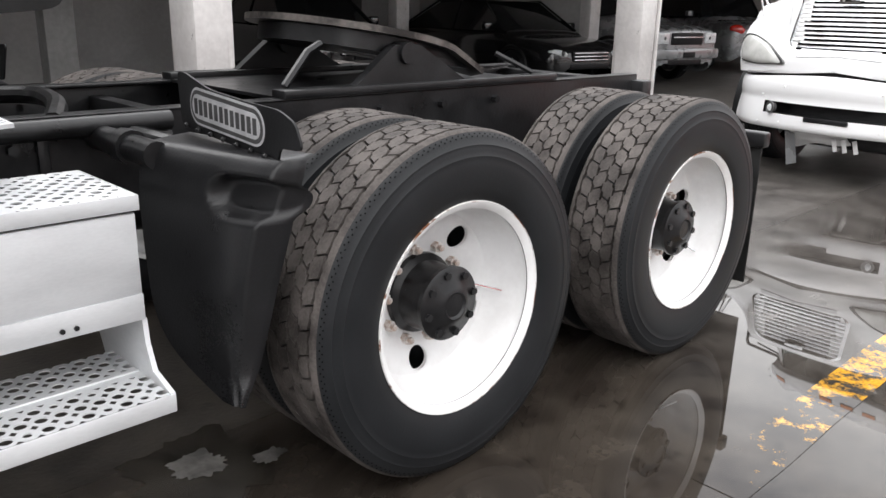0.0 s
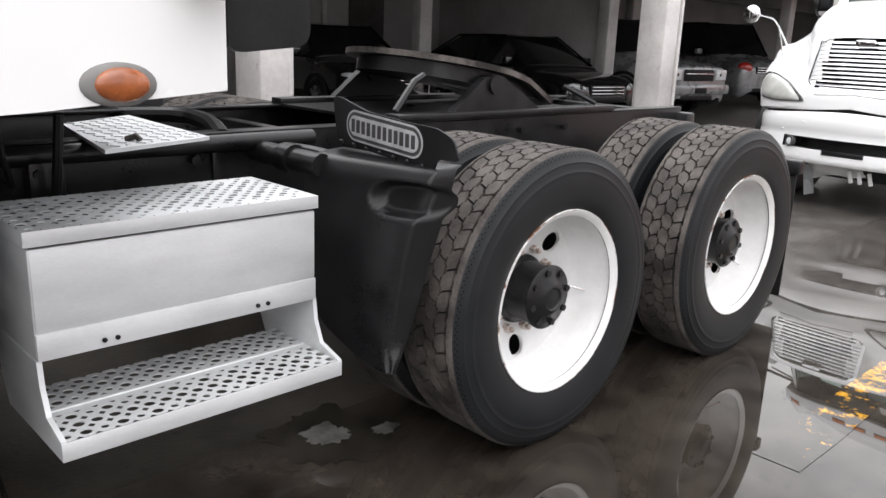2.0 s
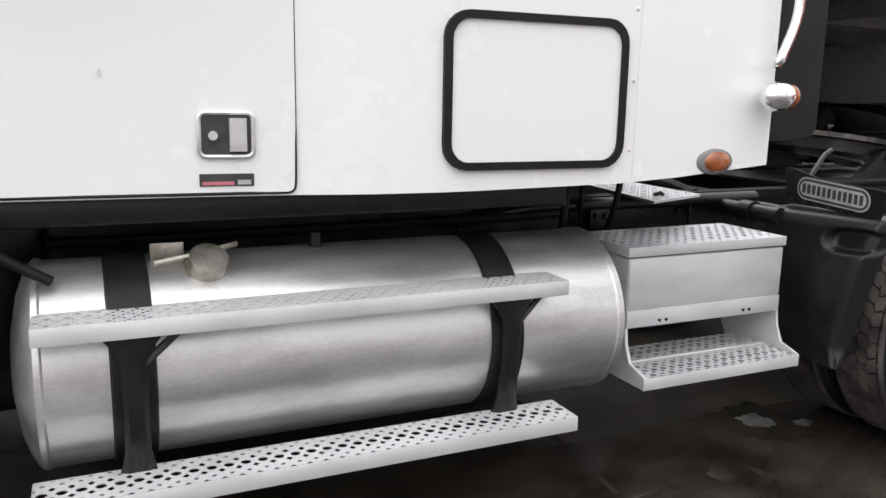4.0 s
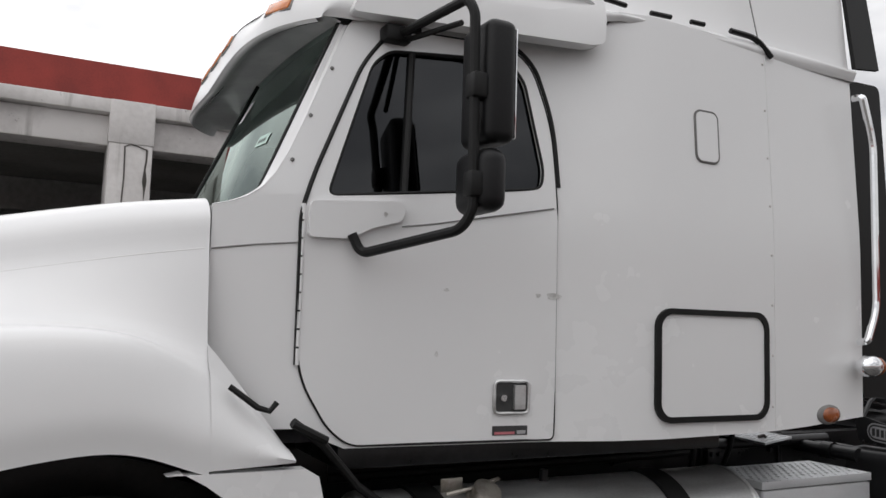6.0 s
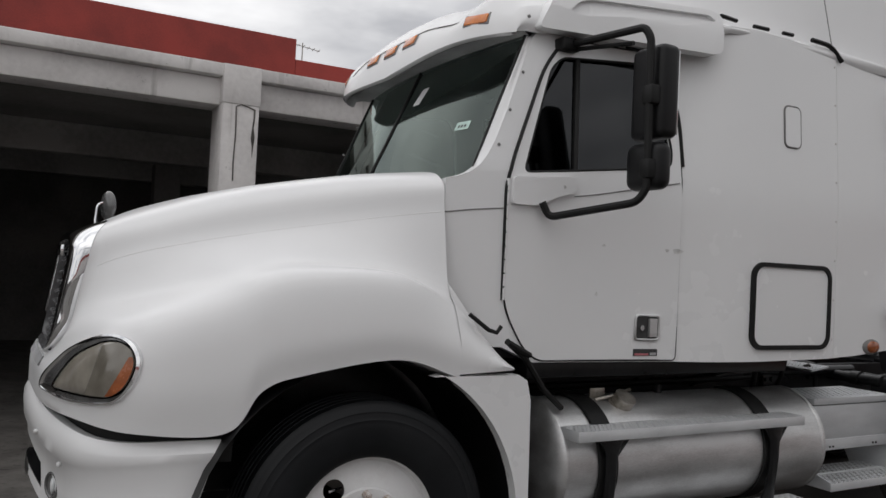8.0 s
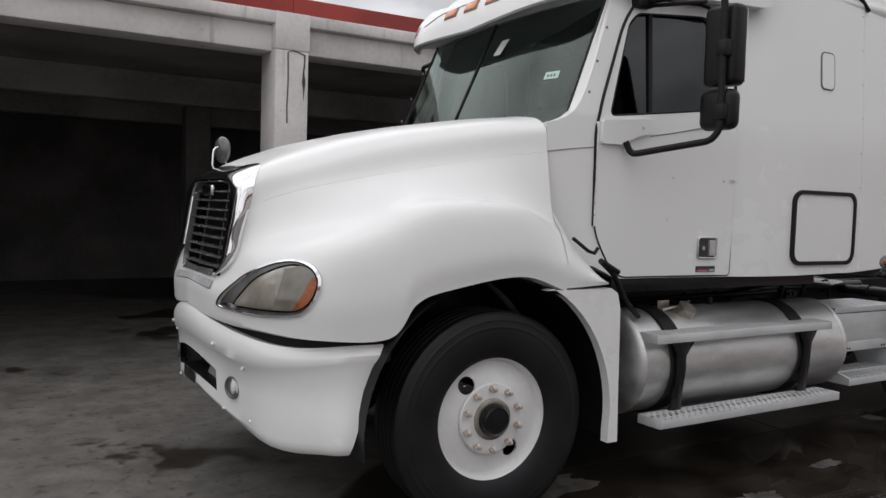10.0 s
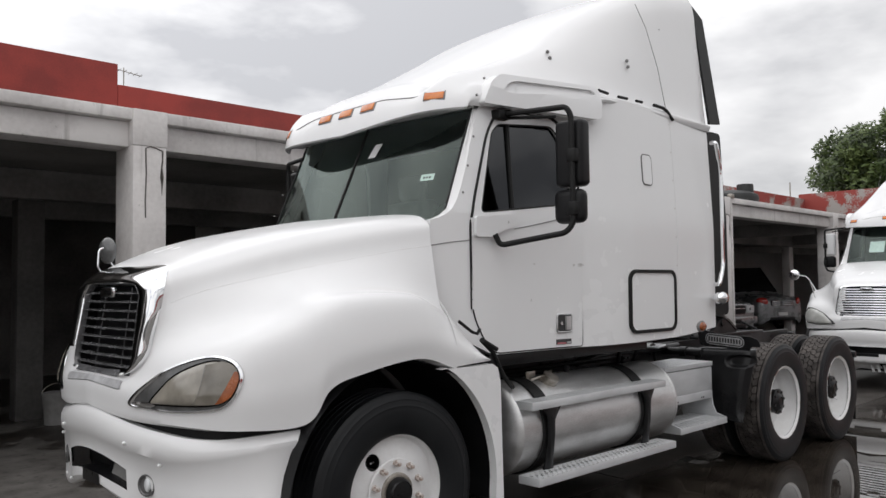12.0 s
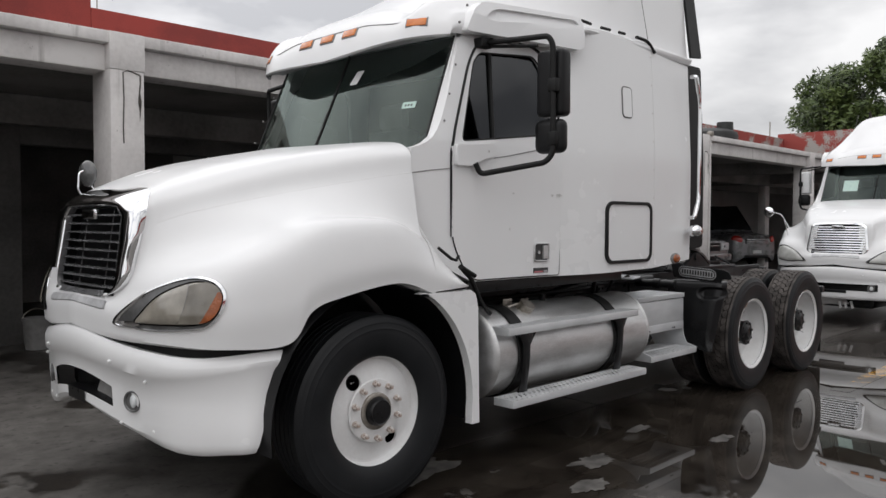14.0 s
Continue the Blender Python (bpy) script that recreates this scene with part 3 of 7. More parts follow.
def tread_blocks(bm):
    """Tread of a drive tyre: a rib along each shoulder and four rows of six-sided blocks between them."""
    n = 50
    st = 2 * math.pi / n

    jit = random.Random(4)

    def lug(pts, r=TY_R):
        pts = [(t + jit.uniform(-0.0022, 0.0022), y + jit.uniform(-0.0008, 0.0008)) for t, y in pts]
        a = [bm.verts.new((r * math.cos(t), y, r * math.sin(t))) for t, y in pts]
        cy, ct = sum(y for t, y in pts) / len(pts), sum(t for t, y in pts) / len(pts)
        b = [bm.verts.new((0.485 * math.cos(ct + (t - ct) * 1.03), cy + (y - cy) * 1.03, 0.485 * math.sin(ct + (t - ct) * 1.03))) for t, y in pts]
        bm.faces.new(a)
        for i in range(len(a)):
            bm.faces.new((a[i - 1], b[i - 1], b[i], a[i]))

    # block edges step in and out where the sipes run out
    g, h = 0.055, 0.0036
    fr = [g, 0.20, 0.24, 0.44, 0.48, 0.72, 0.76, 1 - g]
    for i in range(n):
        for row, (y0, y1) in enumerate(((-0.088, -0.044), (-0.044, 0.0), (0.0, 0.044), (0.044, 0.088))):
            t = (i + (0.45, 0.0, 0.52, 0.06)[row]) * st
            sl = (0.18, -0.20, 0.20, -0.18)[row] * st
            zig = 0.0040 if row in (1, 2) else 0.0030

            def edge(f, side):
                w = zig * (1 if 0.22 < f < 0.74 else -1) * (1 if row in (1, 2) or side * (row - 1.5) < 0 else 0.5)
                return side * w + (0.0014 if 0.22 < f < 0.46 else -0.0012 if f > 0.74 else 0.0)
            lo = [(t + f * st - sl * 0.5, y0 + h + edge(f, -1)) for f in fr]
            hi = [(t + f * st + sl * 0.5, y1 - h + edge(f, 1)) for f in reversed(fr)]
            lug(lo + hi)
    # shoulder ribs with a toothed inner edge, falling away to the sidewall
    m = n * 6
    for sgn in (-1, 1):
        P = []
        for i in range(m):
            a = 2 * math.pi * i / m
            e = 0.0925 + 0.0016 * math.sin(i * math.pi / 3) + (0.0030 if i % 3 == 0 else 0) + jit.uniform(-0.0006, 0.0006)
            P.append([(r * math.cos(a), sgn * y, r * math.sin(a)) for r, y in ((0.486, e), (TY_R - 0.0004, e + 0.001), (TY_R - 0.001, 0.100), (TY_R - 0.0032, 0.1065), (TY_R - 0.0085, 0.1125))])
        quads(bm, P, closed_u=True)


def shoulder_dimples(bm):
    """A row of small pits round each shoulder of a drive tyre, drawn as flat marks in the black of their shade."""
    m = 38 * 4
    for sgn in (-1, 1):
        for i in range(m):
            a = 2 * math.pi * i / m
            for k, r in ((0, 0.4900), (1, 0.4835)):
                u = a + 0.5 * k * 2 * math.pi / m
                v = [bm.verts.new(((r + dr) * math.cos(u + da), sgn * (0.1185 + 0.0012 - 0.35 * (r + dr - 0.4885)), (r + dr) * math.sin(u + da)))
                     for dr, da in ((-0.0016, -0.004), (0.0016, -0.004), (0.0016, 0.004), (-0.0016, 0.004))]
                bm.faces.new(v if sgn > 0 else v[::-1])


MESH = {}


def cached(key, build, mat, name=None, smooth=35):
    """A mesh that several parts share."""
    if key not in MESH:
        bm = bmesh.new()
        build(bm)
        bmesh.ops.recalc_face_normals(bm, faces=bm.faces)
        me = bpy.data.meshes.new(key)
        bm.to_mesh(me)
        bm.free()
        me.materials.append(mat)
        me.polygons.foreach_set("use_smooth", [True] * len(me.polygons))
        me.set_sharp_from_angle(angle=radians(smooth))
        MESH[key] = me
    return MESH[key]


def shared(name, me, parent, m=None, label=""):
    ob = new(name, me)
    ob.parent = parent
    if m is not None:
        ob.matrix_basis = m
    return tagged(ob, label) if label else ob


def disc_with_holes(bm, r0, r1, y0, y1, nh, rh, rc, thick=0.012, y_mid=None):
    """A wheel disc from radius r0 to r1 with nh round hand holes of radius rh on the circle rc."""
    seg = max(60, nh * 12)

    def yat(r):
        f = (r - r0) / (r1 - r0)
        return y0 + (y1 - y0) * f * f * (3 - 2 * f)

    for d in (0.0, thick):
        tmp = bmesh.new()
        ring = [[], []]
        for i in range(seg):
            a = 2 * math.pi * i / seg
            for k, r in ((0, r0), (1, r1)):
                ring[k].append(tmp.verts.new((r * math.cos(a), 0, r * math.sin(a))))
        edges = []
        for k in (0, 1):
            edges += [tmp.edges.new((ring[k][i - 1], ring[k][i])) for i in range(seg)]
        for h in range(nh):
            a0 = 2 * math.pi * (h + 0.5) / nh
            vs = []
            for i in range(24):
                b = 2 * math.pi * i / 24
                vs.append(tmp.verts.new((rc * math.cos(a0) + rh * math.cos(b), 0, rc * math.sin(a0) + rh * math.sin(b))))
            edges += [tmp.edges.new((vs[i - 1], vs[i])) for i in range(24)]
        bmesh.ops.triangle_fill(tmp, use_beauty=True, edges=edges)
        inner = [e for e in tmp.edges if len(e.link_faces) == 2 and e.calc_length() > 0.03]
        bmesh.ops.subdivide_edges(tmp, edges=inner, cuts=3)
        bmesh.ops.triangulate(tmp, faces=tmp.faces[:])
        for v in tmp.verts:
            v.co.y = yat(min(max(math.hypot(v.co.x, v.co.z), r0), r1)) + d
        bmesh.ops.recalc_face_normals(tmp, faces=tmp.faces[:])
        me = bpy.data.meshes.new("disc")
        tmp.to_mesh(me)
        tmp.free()
        bm.from_mesh(me)
        bpy.data.meshes.remove(me)


def build_rear_rim(bm):
    # dished outer wheel; the open side looks to -y
    lathe(bm, [(0.285, -0.108), (0.300, -0.122), (0.306, -0.1235), (0.3068, -0.119), (0.303, -0.110), (0.297, -0.092), (0.292, -0.065), (0.288, -0.035), (0.282, -0.006), (0.271, 0.018), (0.258, 0.031), (0.249, 0.037)], 72)
    disc_with_holes(bm, 0.105, 0.250, 0.072, 0.037, 5, 0.036, 0.200)


def build_front_rim(bm):
    lathe(bm, [(0.285, -0.100), (0.300, -0.113), (0.306, -0.115), (0.3065, -0.107), (0.296, -0.100), (0.282, -0.086), (0.274, -0.062), (0.262, -0.058)], 72)
    disc_with_holes(bm, 0.080, 0.263, -0.096, -0.060, 2, 0.042, 0.200)
    lathe(bm, [(0.168, -0.090), (0.162, -0.097), (0.088, -0.100), (0.080, -0.090)], 48)


def nut(bm):
    rod(bm, (0, 0.02, 0), (0, -0.016, 0), 0.017, seg=6)
    rod(bm, (0, 0.01, 0), (0, -0.030, 0), 0.010, seg=10)


def rear_hub(bm):
    lathe(bm, [(0.125, 0.085), (0.120, 0.055), (0.104, 0.04), (0.099, -0.040), (0.108, -0.044), (0.110, -0.060), (0.102, -0.066), (0.070, -0.070), (0.052, -0.086), (0.040, -0.088), (0.034, -0.082), (0.001, -0.083)], 36)


def wheel(parent, x, y, z, kind, turn=0.0, mirror=False, steer=0.0):
    """A wheel with its tyre, hub and nuts. kind: front, outer or inner."""
    m = pose(x, y, z, 0, turn, (180 if mirror else 0) + steer)
    key = "front" if kind == "front" else "rear"
    rim = shared("wheel", cached("rim_" + key, build_front_rim if key == "front" else build_rear_rim, M_WHITE2), parent, m, "white painted steel wheel")
    shared("tyre", cached("tyre_" + key, lambda bm: lathe(bm, tyre_profile(key == "front"), 72), M_TYRE), rim, label="black tyre with a worn sidewall")
    if key == "rear":
        shared("tread", cached("tread_rear", tread_blocks, M_TREAD, smooth=30), rim, label="dusty zigzag lugs of a drive tyre")
        tagged(shared("dimples", cached("dimples_rear", shoulder_dimples, M_FLATBLACK), rim), kind="stuff")
    if kind == "inner":
        return rim
    shared("bead_ring", cached("bead_ring_" + key, lambda bm: lathe(bm, [(0.3060, -0.1245 if key == "rear" else -0.1155), (0.3085, -0.1250 if key == "rear" else -0.1160), (0.3100, -0.119 if key == "rear" else -0.111)], 72), M_RUST), rim, label="rim edge with flaking rust")
    hub = shared("hub", cached("hub_" + key, rear_hub if key == "rear" else lambda bm: lathe(bm, [(0.075, -0.09), (0.073, -0.135), (0.062, -0.150), (0.058, -0.146), (0.001, -0.147)], 32), M_BLACK), rim, label="black hub cover")
    for k in range(8 if key == "rear" else 0):
        a = 2 * math.pi * k / 8
        shared("hub_bolt", cached("hub_bolt", lambda bm: rod(bm, (0, 0.0, 0), (0, -0.034, 0), 0.012, seg=6), M_BLACK), hub, pose(0.090 * math.cos(a), -0.042, 0.090 * math.sin(a)))
    if key == "front":
        shared("hub_flange", cached("hub_flange", lambda bm: lathe(bm, [(0.098, -0.095), (0.096, -0.108), (0.088, -0.112), (0.076, -0.112), (0.074, -0.09)], 40), M_STEEL), rim, label="bare metal ring round the hub")
    rr, yy, nn = (0.143, -0.108, 10) if key == "front" else (0.143, 0.062, 10)
    for k in range(nn):
        a = 2 * math.pi * (k + 0.5) / nn
        shared("wheel_nut", cached("nut", nut, M_NUT), rim, pose(rr * math.cos(a), yy, rr * math.sin(a)))
    bm = bmesh.new()
    if key == "front":
        tube(bm, [(0.026, -0.050, 0.182), (-0.016, -0.080, 0.214)], 0.005)
    else:
        tube(bm, [(0.185, 0.05, -0.05), (0.255, -0.02, -0.09)], 0.004)
    part("valve", bm, M_CHROME, rim)
    return rim


# ---------------------------------------------------------------- truck front end
# curves that the hood is drawn through, from the bottom edge up to the centre line; each runs from the nose to the cowl
HOOD = [
    [(-1.165, 0.00, 0.955), (-1.110, 0.46, 0.922), (-1.000, 0.80, 0.888), (-0.840, 1.030, 0.887), (-0.590, 1.130, 0.902), (-0.300, 1.155, 1.118), (0.050, 1.160, 1.172), (0.310, 1.155, 1.100)],
    [(-1.160, 0.00, 1.085), (-1.112, 0.46, 1.060), (-1.005, 0.80, 1.060), (-0.845, 1.042, 1.070), (-0.580, 1.148, 1.100), (-0.300, 1.170, 1.225), (0.050, 1.172, 1.268), (0.310, 1.158, 1.215)],
    [(-1.085, 0.00, 1.135), (-1.065, 0.44, 1.150), (-0.985, 0.74, 1.205), (-0.830, 0.970, 1.240), (-0.580, 1.085, 1.280), (-0.300, 1.110, 1.365), (0.050, 1.115, 1.390), (0.310, 1.100, 1.345)],
    [(-1.055, 0.00, 1.200), (-1.035, 0.47, 1.240), (-0.955, 0.60, 1.320), (-0.810, 0.765, 1.380), (-0.580, 0.910, 1.425), (-0.300, 0.985, 1.465), (0.050, 1.025, 1.475), (0.310, 1.045, 1.440)],
    [(-1.045, 0.00, 1.350), (-1.015, 0.49, 1.400), (-0.935, 0.545, 1.465), (-0.790, 0.625, 1.525), (-0.580, 0.725, 1.580), (-0.300, 0.830, 1.640), (0.050, 0.935, 1.705), (0.310, 1.008, 1.745)],
    [(-1.025, 0.00, 1.520), (-0.995, 0.42, 1.530), (-0.925, 0.480, 1.570), (-0.790, 0.555, 1.635), (-0.580, 0.655, 1.705), (-0.300, 0.765, 1.780), (0.050, 0.890, 1.850), (0.310, 0.975, 1.885)],
    [(-0.985, 0.00, 1.580), (-0.965, 0.33, 1.580), (-0.905, 0.375, 1.622), (-0.790, 0.430, 1.690), (-0.580, 0.510, 1.765), (-0.300, 0.600, 1.838), (0.050, 0.690, 1.905), (0.310, 0.750, 1.938)],
    [(-0.950, 0.00, 1.600), (-0.935, 0.00, 1.602), (-0.890, 0.00, 1.640), (-0.790, 0.00, 1.705), (-0.580, 0.00, 1.782), (-0.300, 0.00, 1.856), (0.050, 0.00, 1.925), (0.310, 0.00, 1.958)],
]
HOOD = np.array(HOOD)
# flatter shoulder on the fender, steeper side on the hood
HOOD[3, 3:7, 1] -= 0.045
HOOD[3, 3:7, 2] -= 0.038
HOOD[2, 3:7, 1] += 0.014
HOOD[2, 3:7, 2] += 0.012
# the hood narrows towards the slim cab
for i_, k_ in ((4, 0.036), (5, 0.040), (6, 0.03)):
    HOOD[i_, 5, 1] -= k_ * 0.45
    HOOD[i_, 6, 1] -= k_ * 0.85
    HOOD[i_, 7, 1] -= k_
HOOD[3, 7, 1] -= 0.02
# the fenders draw in towards the nose
for i_, k_ in ((0, 1.0), (1, 1.0), (2, 1.0), (3, 0.6), (4, 0.3)):
    for j_, f_ in ((1, 0.07), (2, 0.065), (3, 0.065), (4, 0.068), (5, 0.03), (6, 0.004)):
        HOOD[i_, j_, 1] *= 1 - f_ * k_
for i_, d_ in ((0, 0.035), (1, 0.03), (2, 0.02)):
    HOOD[i_, 4, 0] += d_
for j_, d_ in ((1, 0.03), (2, 0.036), (3, 0.022), (4, 0.012)):
    HOOD[0, j_, 2] += d_
for i_ in (3, 4):
    HOOD[i_, 1, 1] -= 0.045
    HOOD[i_, 2, 1] -= 0.035
    HOOD[i_, 3, 1] -= 0.012
for i_ in (5, 6):
    HOOD[i_, 2, 2] += 0.018
    HOOD[i_, 1, 2] += 0.010
HOOD[0, 0, 2] += 0.022
# fuller crest over the wheel
for j_, f_ in ((3, 0.30), (4, 0.75), (5, 1.0), (6, 0.80), (7, 0.12)):
    HOOD[3, j_, 1] += 0.030 * f_
    HOOD[3, j_, 2] += 0.095 * f_
    HOOD[2, j_, 2] += 0.090 * f_
    HOOD[1, j_, 2] += 0.030 * f_
# blunt nose
for i_ in (0, 1):
    HOOD[i_, 0, 0] += 0.026
    HOOD[i_, 1, 0] += 0.008
HOOD[0, 1, 2] -= 0.010
# one more curve across the hood, where the wheel arch springs from its corner
extra = []
for i_ in range(8):
    p_ = catmull(HOOD[i_], 4.45)
    extra.append([p_[0], p_[1], p_[2] + (0.06, 0.035, 0.015, 0.006, 0, 0, 0, 0)[i_]])
HOOD = np.insert(HOOD, 5, np.array(extra), axis=1)
SN = 8.0


def hood_at(s, v, out=0.0):
    """A point of the left half of the hood: s from the nose to the cowl, v from the bottom edge to the centre line."""
    def p(s, v):
        return catmull([catmull(row, min(max(s, 0), SN)) for row in HOOD], min(max(v, 0), 7))
    q = p(s, v)
    if out:
        a, b = p(s + 0.03, v) - p(s - 0.03, v), p(s, v + 0.03) - p(s, v - 0.03)
        nrm = np.cross(a, b)
        nrm = nrm / (np.linalg.norm(nrm) + 1e-9)
        if nrm[1] < 0 and abs(nrm[1]) > 0.05 or (abs(nrm[1]) <= 0.05 and nrm[0] > 0):
            nrm = -nrm
        q = q + out * nrm
    return Vector((q[0], -q[1], q[2]))


def patch(bm, outline, out, centre, rings=5):
    """A patch on the hood's skin inside an outline of (s, v), lifted by out."""
    P = []
    for k in range(rings + 1):
        f = max(k / rings, 0.02)
        P.append([hood_at(centre[0] + (s - centre[0]) * f, centre[1] + (v - centre[1]) * f, out) for s, v in outline])
    quads(bm, P, closed_v=True)


# where the chrome frame of the grille meets the hood, from its foot up to the centre line
GRILLE_EDGE = [(0.42, 1.66), (0.78, 1.78), (1.00, 2.07), (1.27, 2.80), (1.35, 3.50), (1.45, 4.11), (1.59, 4.80), (1.82, 5.50), (2.09, 6.17), (2.16, 7.0)]


def bumper_x(y):
    return -1.143 + 0.26 * y * y


def smooth_at(y, xs, ys):
    """A smooth curve through (xs, ys), level at its first point."""
    i = min(max(sum(x <= y for x in xs) - 1, 0), len(xs) - 2)
    m = [0.0] + [(ys[k + 1] - ys[k - 1]) / (xs[k + 1] - xs[k - 1]) for k in range(1, len(xs) - 1)] + [(ys[-1] - ys[-2]) / (xs[-1] - xs[-2])]
    h = xs[i + 1] - xs[i]
    t = min(max((y - xs[i]) / h, 0), 1)
    return (1 + 2 * t) * (1 - t) ** 2 * ys[i] + t * (1 - t) ** 2 * h * m[i] + t * t * (3 - 2 * t) * ys[i + 1] + t * t * (t - 1) * h * m[i + 1]


def front_end(root, dark_grille=True):
    """Hood, fenders, grille, bumper and lamps of the truck; the front axle stands over the origin."""
    bm = bmesh.new()
    ns, nv = 64, 44
    for sg in (1, -1):
        P = []
        for i in range(ns + 1):
            row = []
            for j in range(nv + 1):
                p = hood_at(SN * i / ns, 7 * j / nv)
                row.append((p.x, p.y * sg, p.z))
            P.append(row)
        V = quads(bm, P)
        if dark_grille:
            gone = []
            for i in range(ns):
                for j in range(nv):
                    sc, vc = SN * (i + 0.5) / ns, 7 * (j + 0.5) / nv
                    if vc > 1.95 and sc < float(np.interp(vc, [e[1] for e in GRILLE_EDGE], [e[0] for e in GRILLE_EDGE])) - 0.10:
                        gone += [f for f in V[i][j].link_faces if V[i + 1][j + 1] in f.verts[:]]
            bmesh.ops.delete(bm, geom=gone, context="FACES")
        # turned-in lip of the wheel arch
        quads(bm, [[P[i][0], (P[i][0][0], P[i][0][1] * 0.90, P[i][0][2] - 0.012), (P[i][0][0], P[i][0][1] * 0.90, P[i][0][2] + 0.05)] for i in range(ns + 1)])
    hole = [f for f in bm.faces if 1.13 < f.calc_center_median().z < 1.555 and abs(f.calc_center_median().y) < 0.350 - 0.13 * (f.calc_center_median().z - 1.125) and f.calc_center_median().x < -0.95]
    bmesh.ops.delete(bm, geom=hole, context="FACES")
    hood = part("hood", bm, M_WHITE, root, "white hood with bulging front fenders", smooth=50)
    for sg in (1, -1):
        # tail of the fender behind the hood's edge, and the skirt below it
        tail = []
        end = [hood_at(SN, v) for v in (0, 0.3, 0.6, 1.0, 1.3, 1.6, 2.0, 2.3, 2.6, 3.0)]
        for k in range(13):
            f = k / 12
            tail.append([(0.309 + 0.245 * f, sg * (p.y + (p.z < 1.2) * -0.012 * f), 1.112 + 0.014 * f + (p.z - 1.100) * (1 - 0.90 * f ** 1.05)) for p in end])
        bm = bmesh.new()
        quads(bm, tail)
        part("fender_tail", bm, M_WHITE, hood, smooth=60)
        if dark_grille:
            bm = bmesh.new()
            outer = [(0.195, 1.105), (0.59, 1.105), (0.632, 1.08), (0.652, 1.0), (0.660, 0.62), (0.668, 0.345), (0.604, 0.345)]
            low_edge = 0.345 if sg > 0 else 0.66
            for k in range(1, 13):
                a = radians(-14 + 78 * k / 12)
                outer.append((-0.055 + 0.665 * math.cos(a), 0.5 + 0.68 * math.sin(a)))
            sheet(bm, outer, [], lambda u, v, d: (u, sg * (-1.155 + 0.10 * max(0, u - 0.66) + (0.02 if u > 0.70 else 0) + d), max(v, low_edge)), 0.05 * sg if sg > 0 else 0.05 * sg, 0.1)
            part("fender_skirt", bm, M_WHITE, root, "white skirt behind the front wheel")
        # inner wheel house
        bm = bmesh.new()
        P = []
        for k in range(25):
            a = radians(-12 + 200 * k / 24)
            P.append([(-0.02 + 0.66 * math.cos(a), -1.09 * sg, 0.5 + 0.66 * math.sin(a)), (-0.02 + 0.66 * math.cos(a), -0.55 * sg, 0.5 + 0.66 * math.sin(a))])
        quads(bm, P)
        part("wheel_house", bm, M_PLASTIC, root)
    # plain black box added as the engine's shade behind the wheels
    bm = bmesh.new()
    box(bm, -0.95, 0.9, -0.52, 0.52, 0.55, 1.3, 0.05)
    part("engine_shade", bm, M_BLACK, root)
    # crease along the hood's side
    for sg in (1, -1):
        bm = bmesh.new()
        pts = [hood_at(1.9 + 6.05 * k / 24, 4.05, -0.0006) for k in range(25)]
        tube(bm, [(p.x, p.y * sg, p.z) for p in pts], 0.0022, 6)
        part("crease", bm, M_WHITE2, hood)
    # grille
    gsurround = bmesh.new()
    top, low = 1.550, 1.125

    def gx(z):
        return -1.066 + 0.062 * (z - low) / (top - low)

    def gw(z):
        f = (z - low) / (top - low)
        return (0.368 if dark_grille else 0.425) - (0.030 if dark_grille else 0.055) * f - 0.05 * max(0, 0.12 - f) / 0.12 - 0.05 * max(0, f - 0.9) / 0.1
    N = 20
    inner, mid, outer = [], [], []
    zs = [low + (top - low) * k / N for k in range(N + 1)]
    loop = [(-gw(z), z) for z in zs] + [(y, top + 0.012 * (1 - (y / 0.34) ** 2)) for y in (-0.2, 0, 0.2)] + [(gw(z), z) for z in reversed(zs)] + [(y, low - 0.012) for y in (0.2, 0, -0.2)]
    for y, z in loop:
        x = gx(z) - 0.010 + 0.10 * abs(y) ** 2
        up = 1 if z > 1.5 else -1 if z < 1.17 else 0
        inner.append((x + 0.010, y * 0.985, z - 0.003 * up))
        mid.append((x - 0.020, y * 1.0, z + 0.002 * up))
        outer.append((x - (0.008 if dark_grille else 0.0), y * (1.012 if dark_grille else 1.06), z + 0.018 * up))
    quads(gsurround, [inner, mid, outer], closed_v=True)
    surround = part("grille_surround", gsurround, M_GBAR if dark_grille else M_CHROME, root, "dark grille surround" if dark_grille else "chrome grille surround")
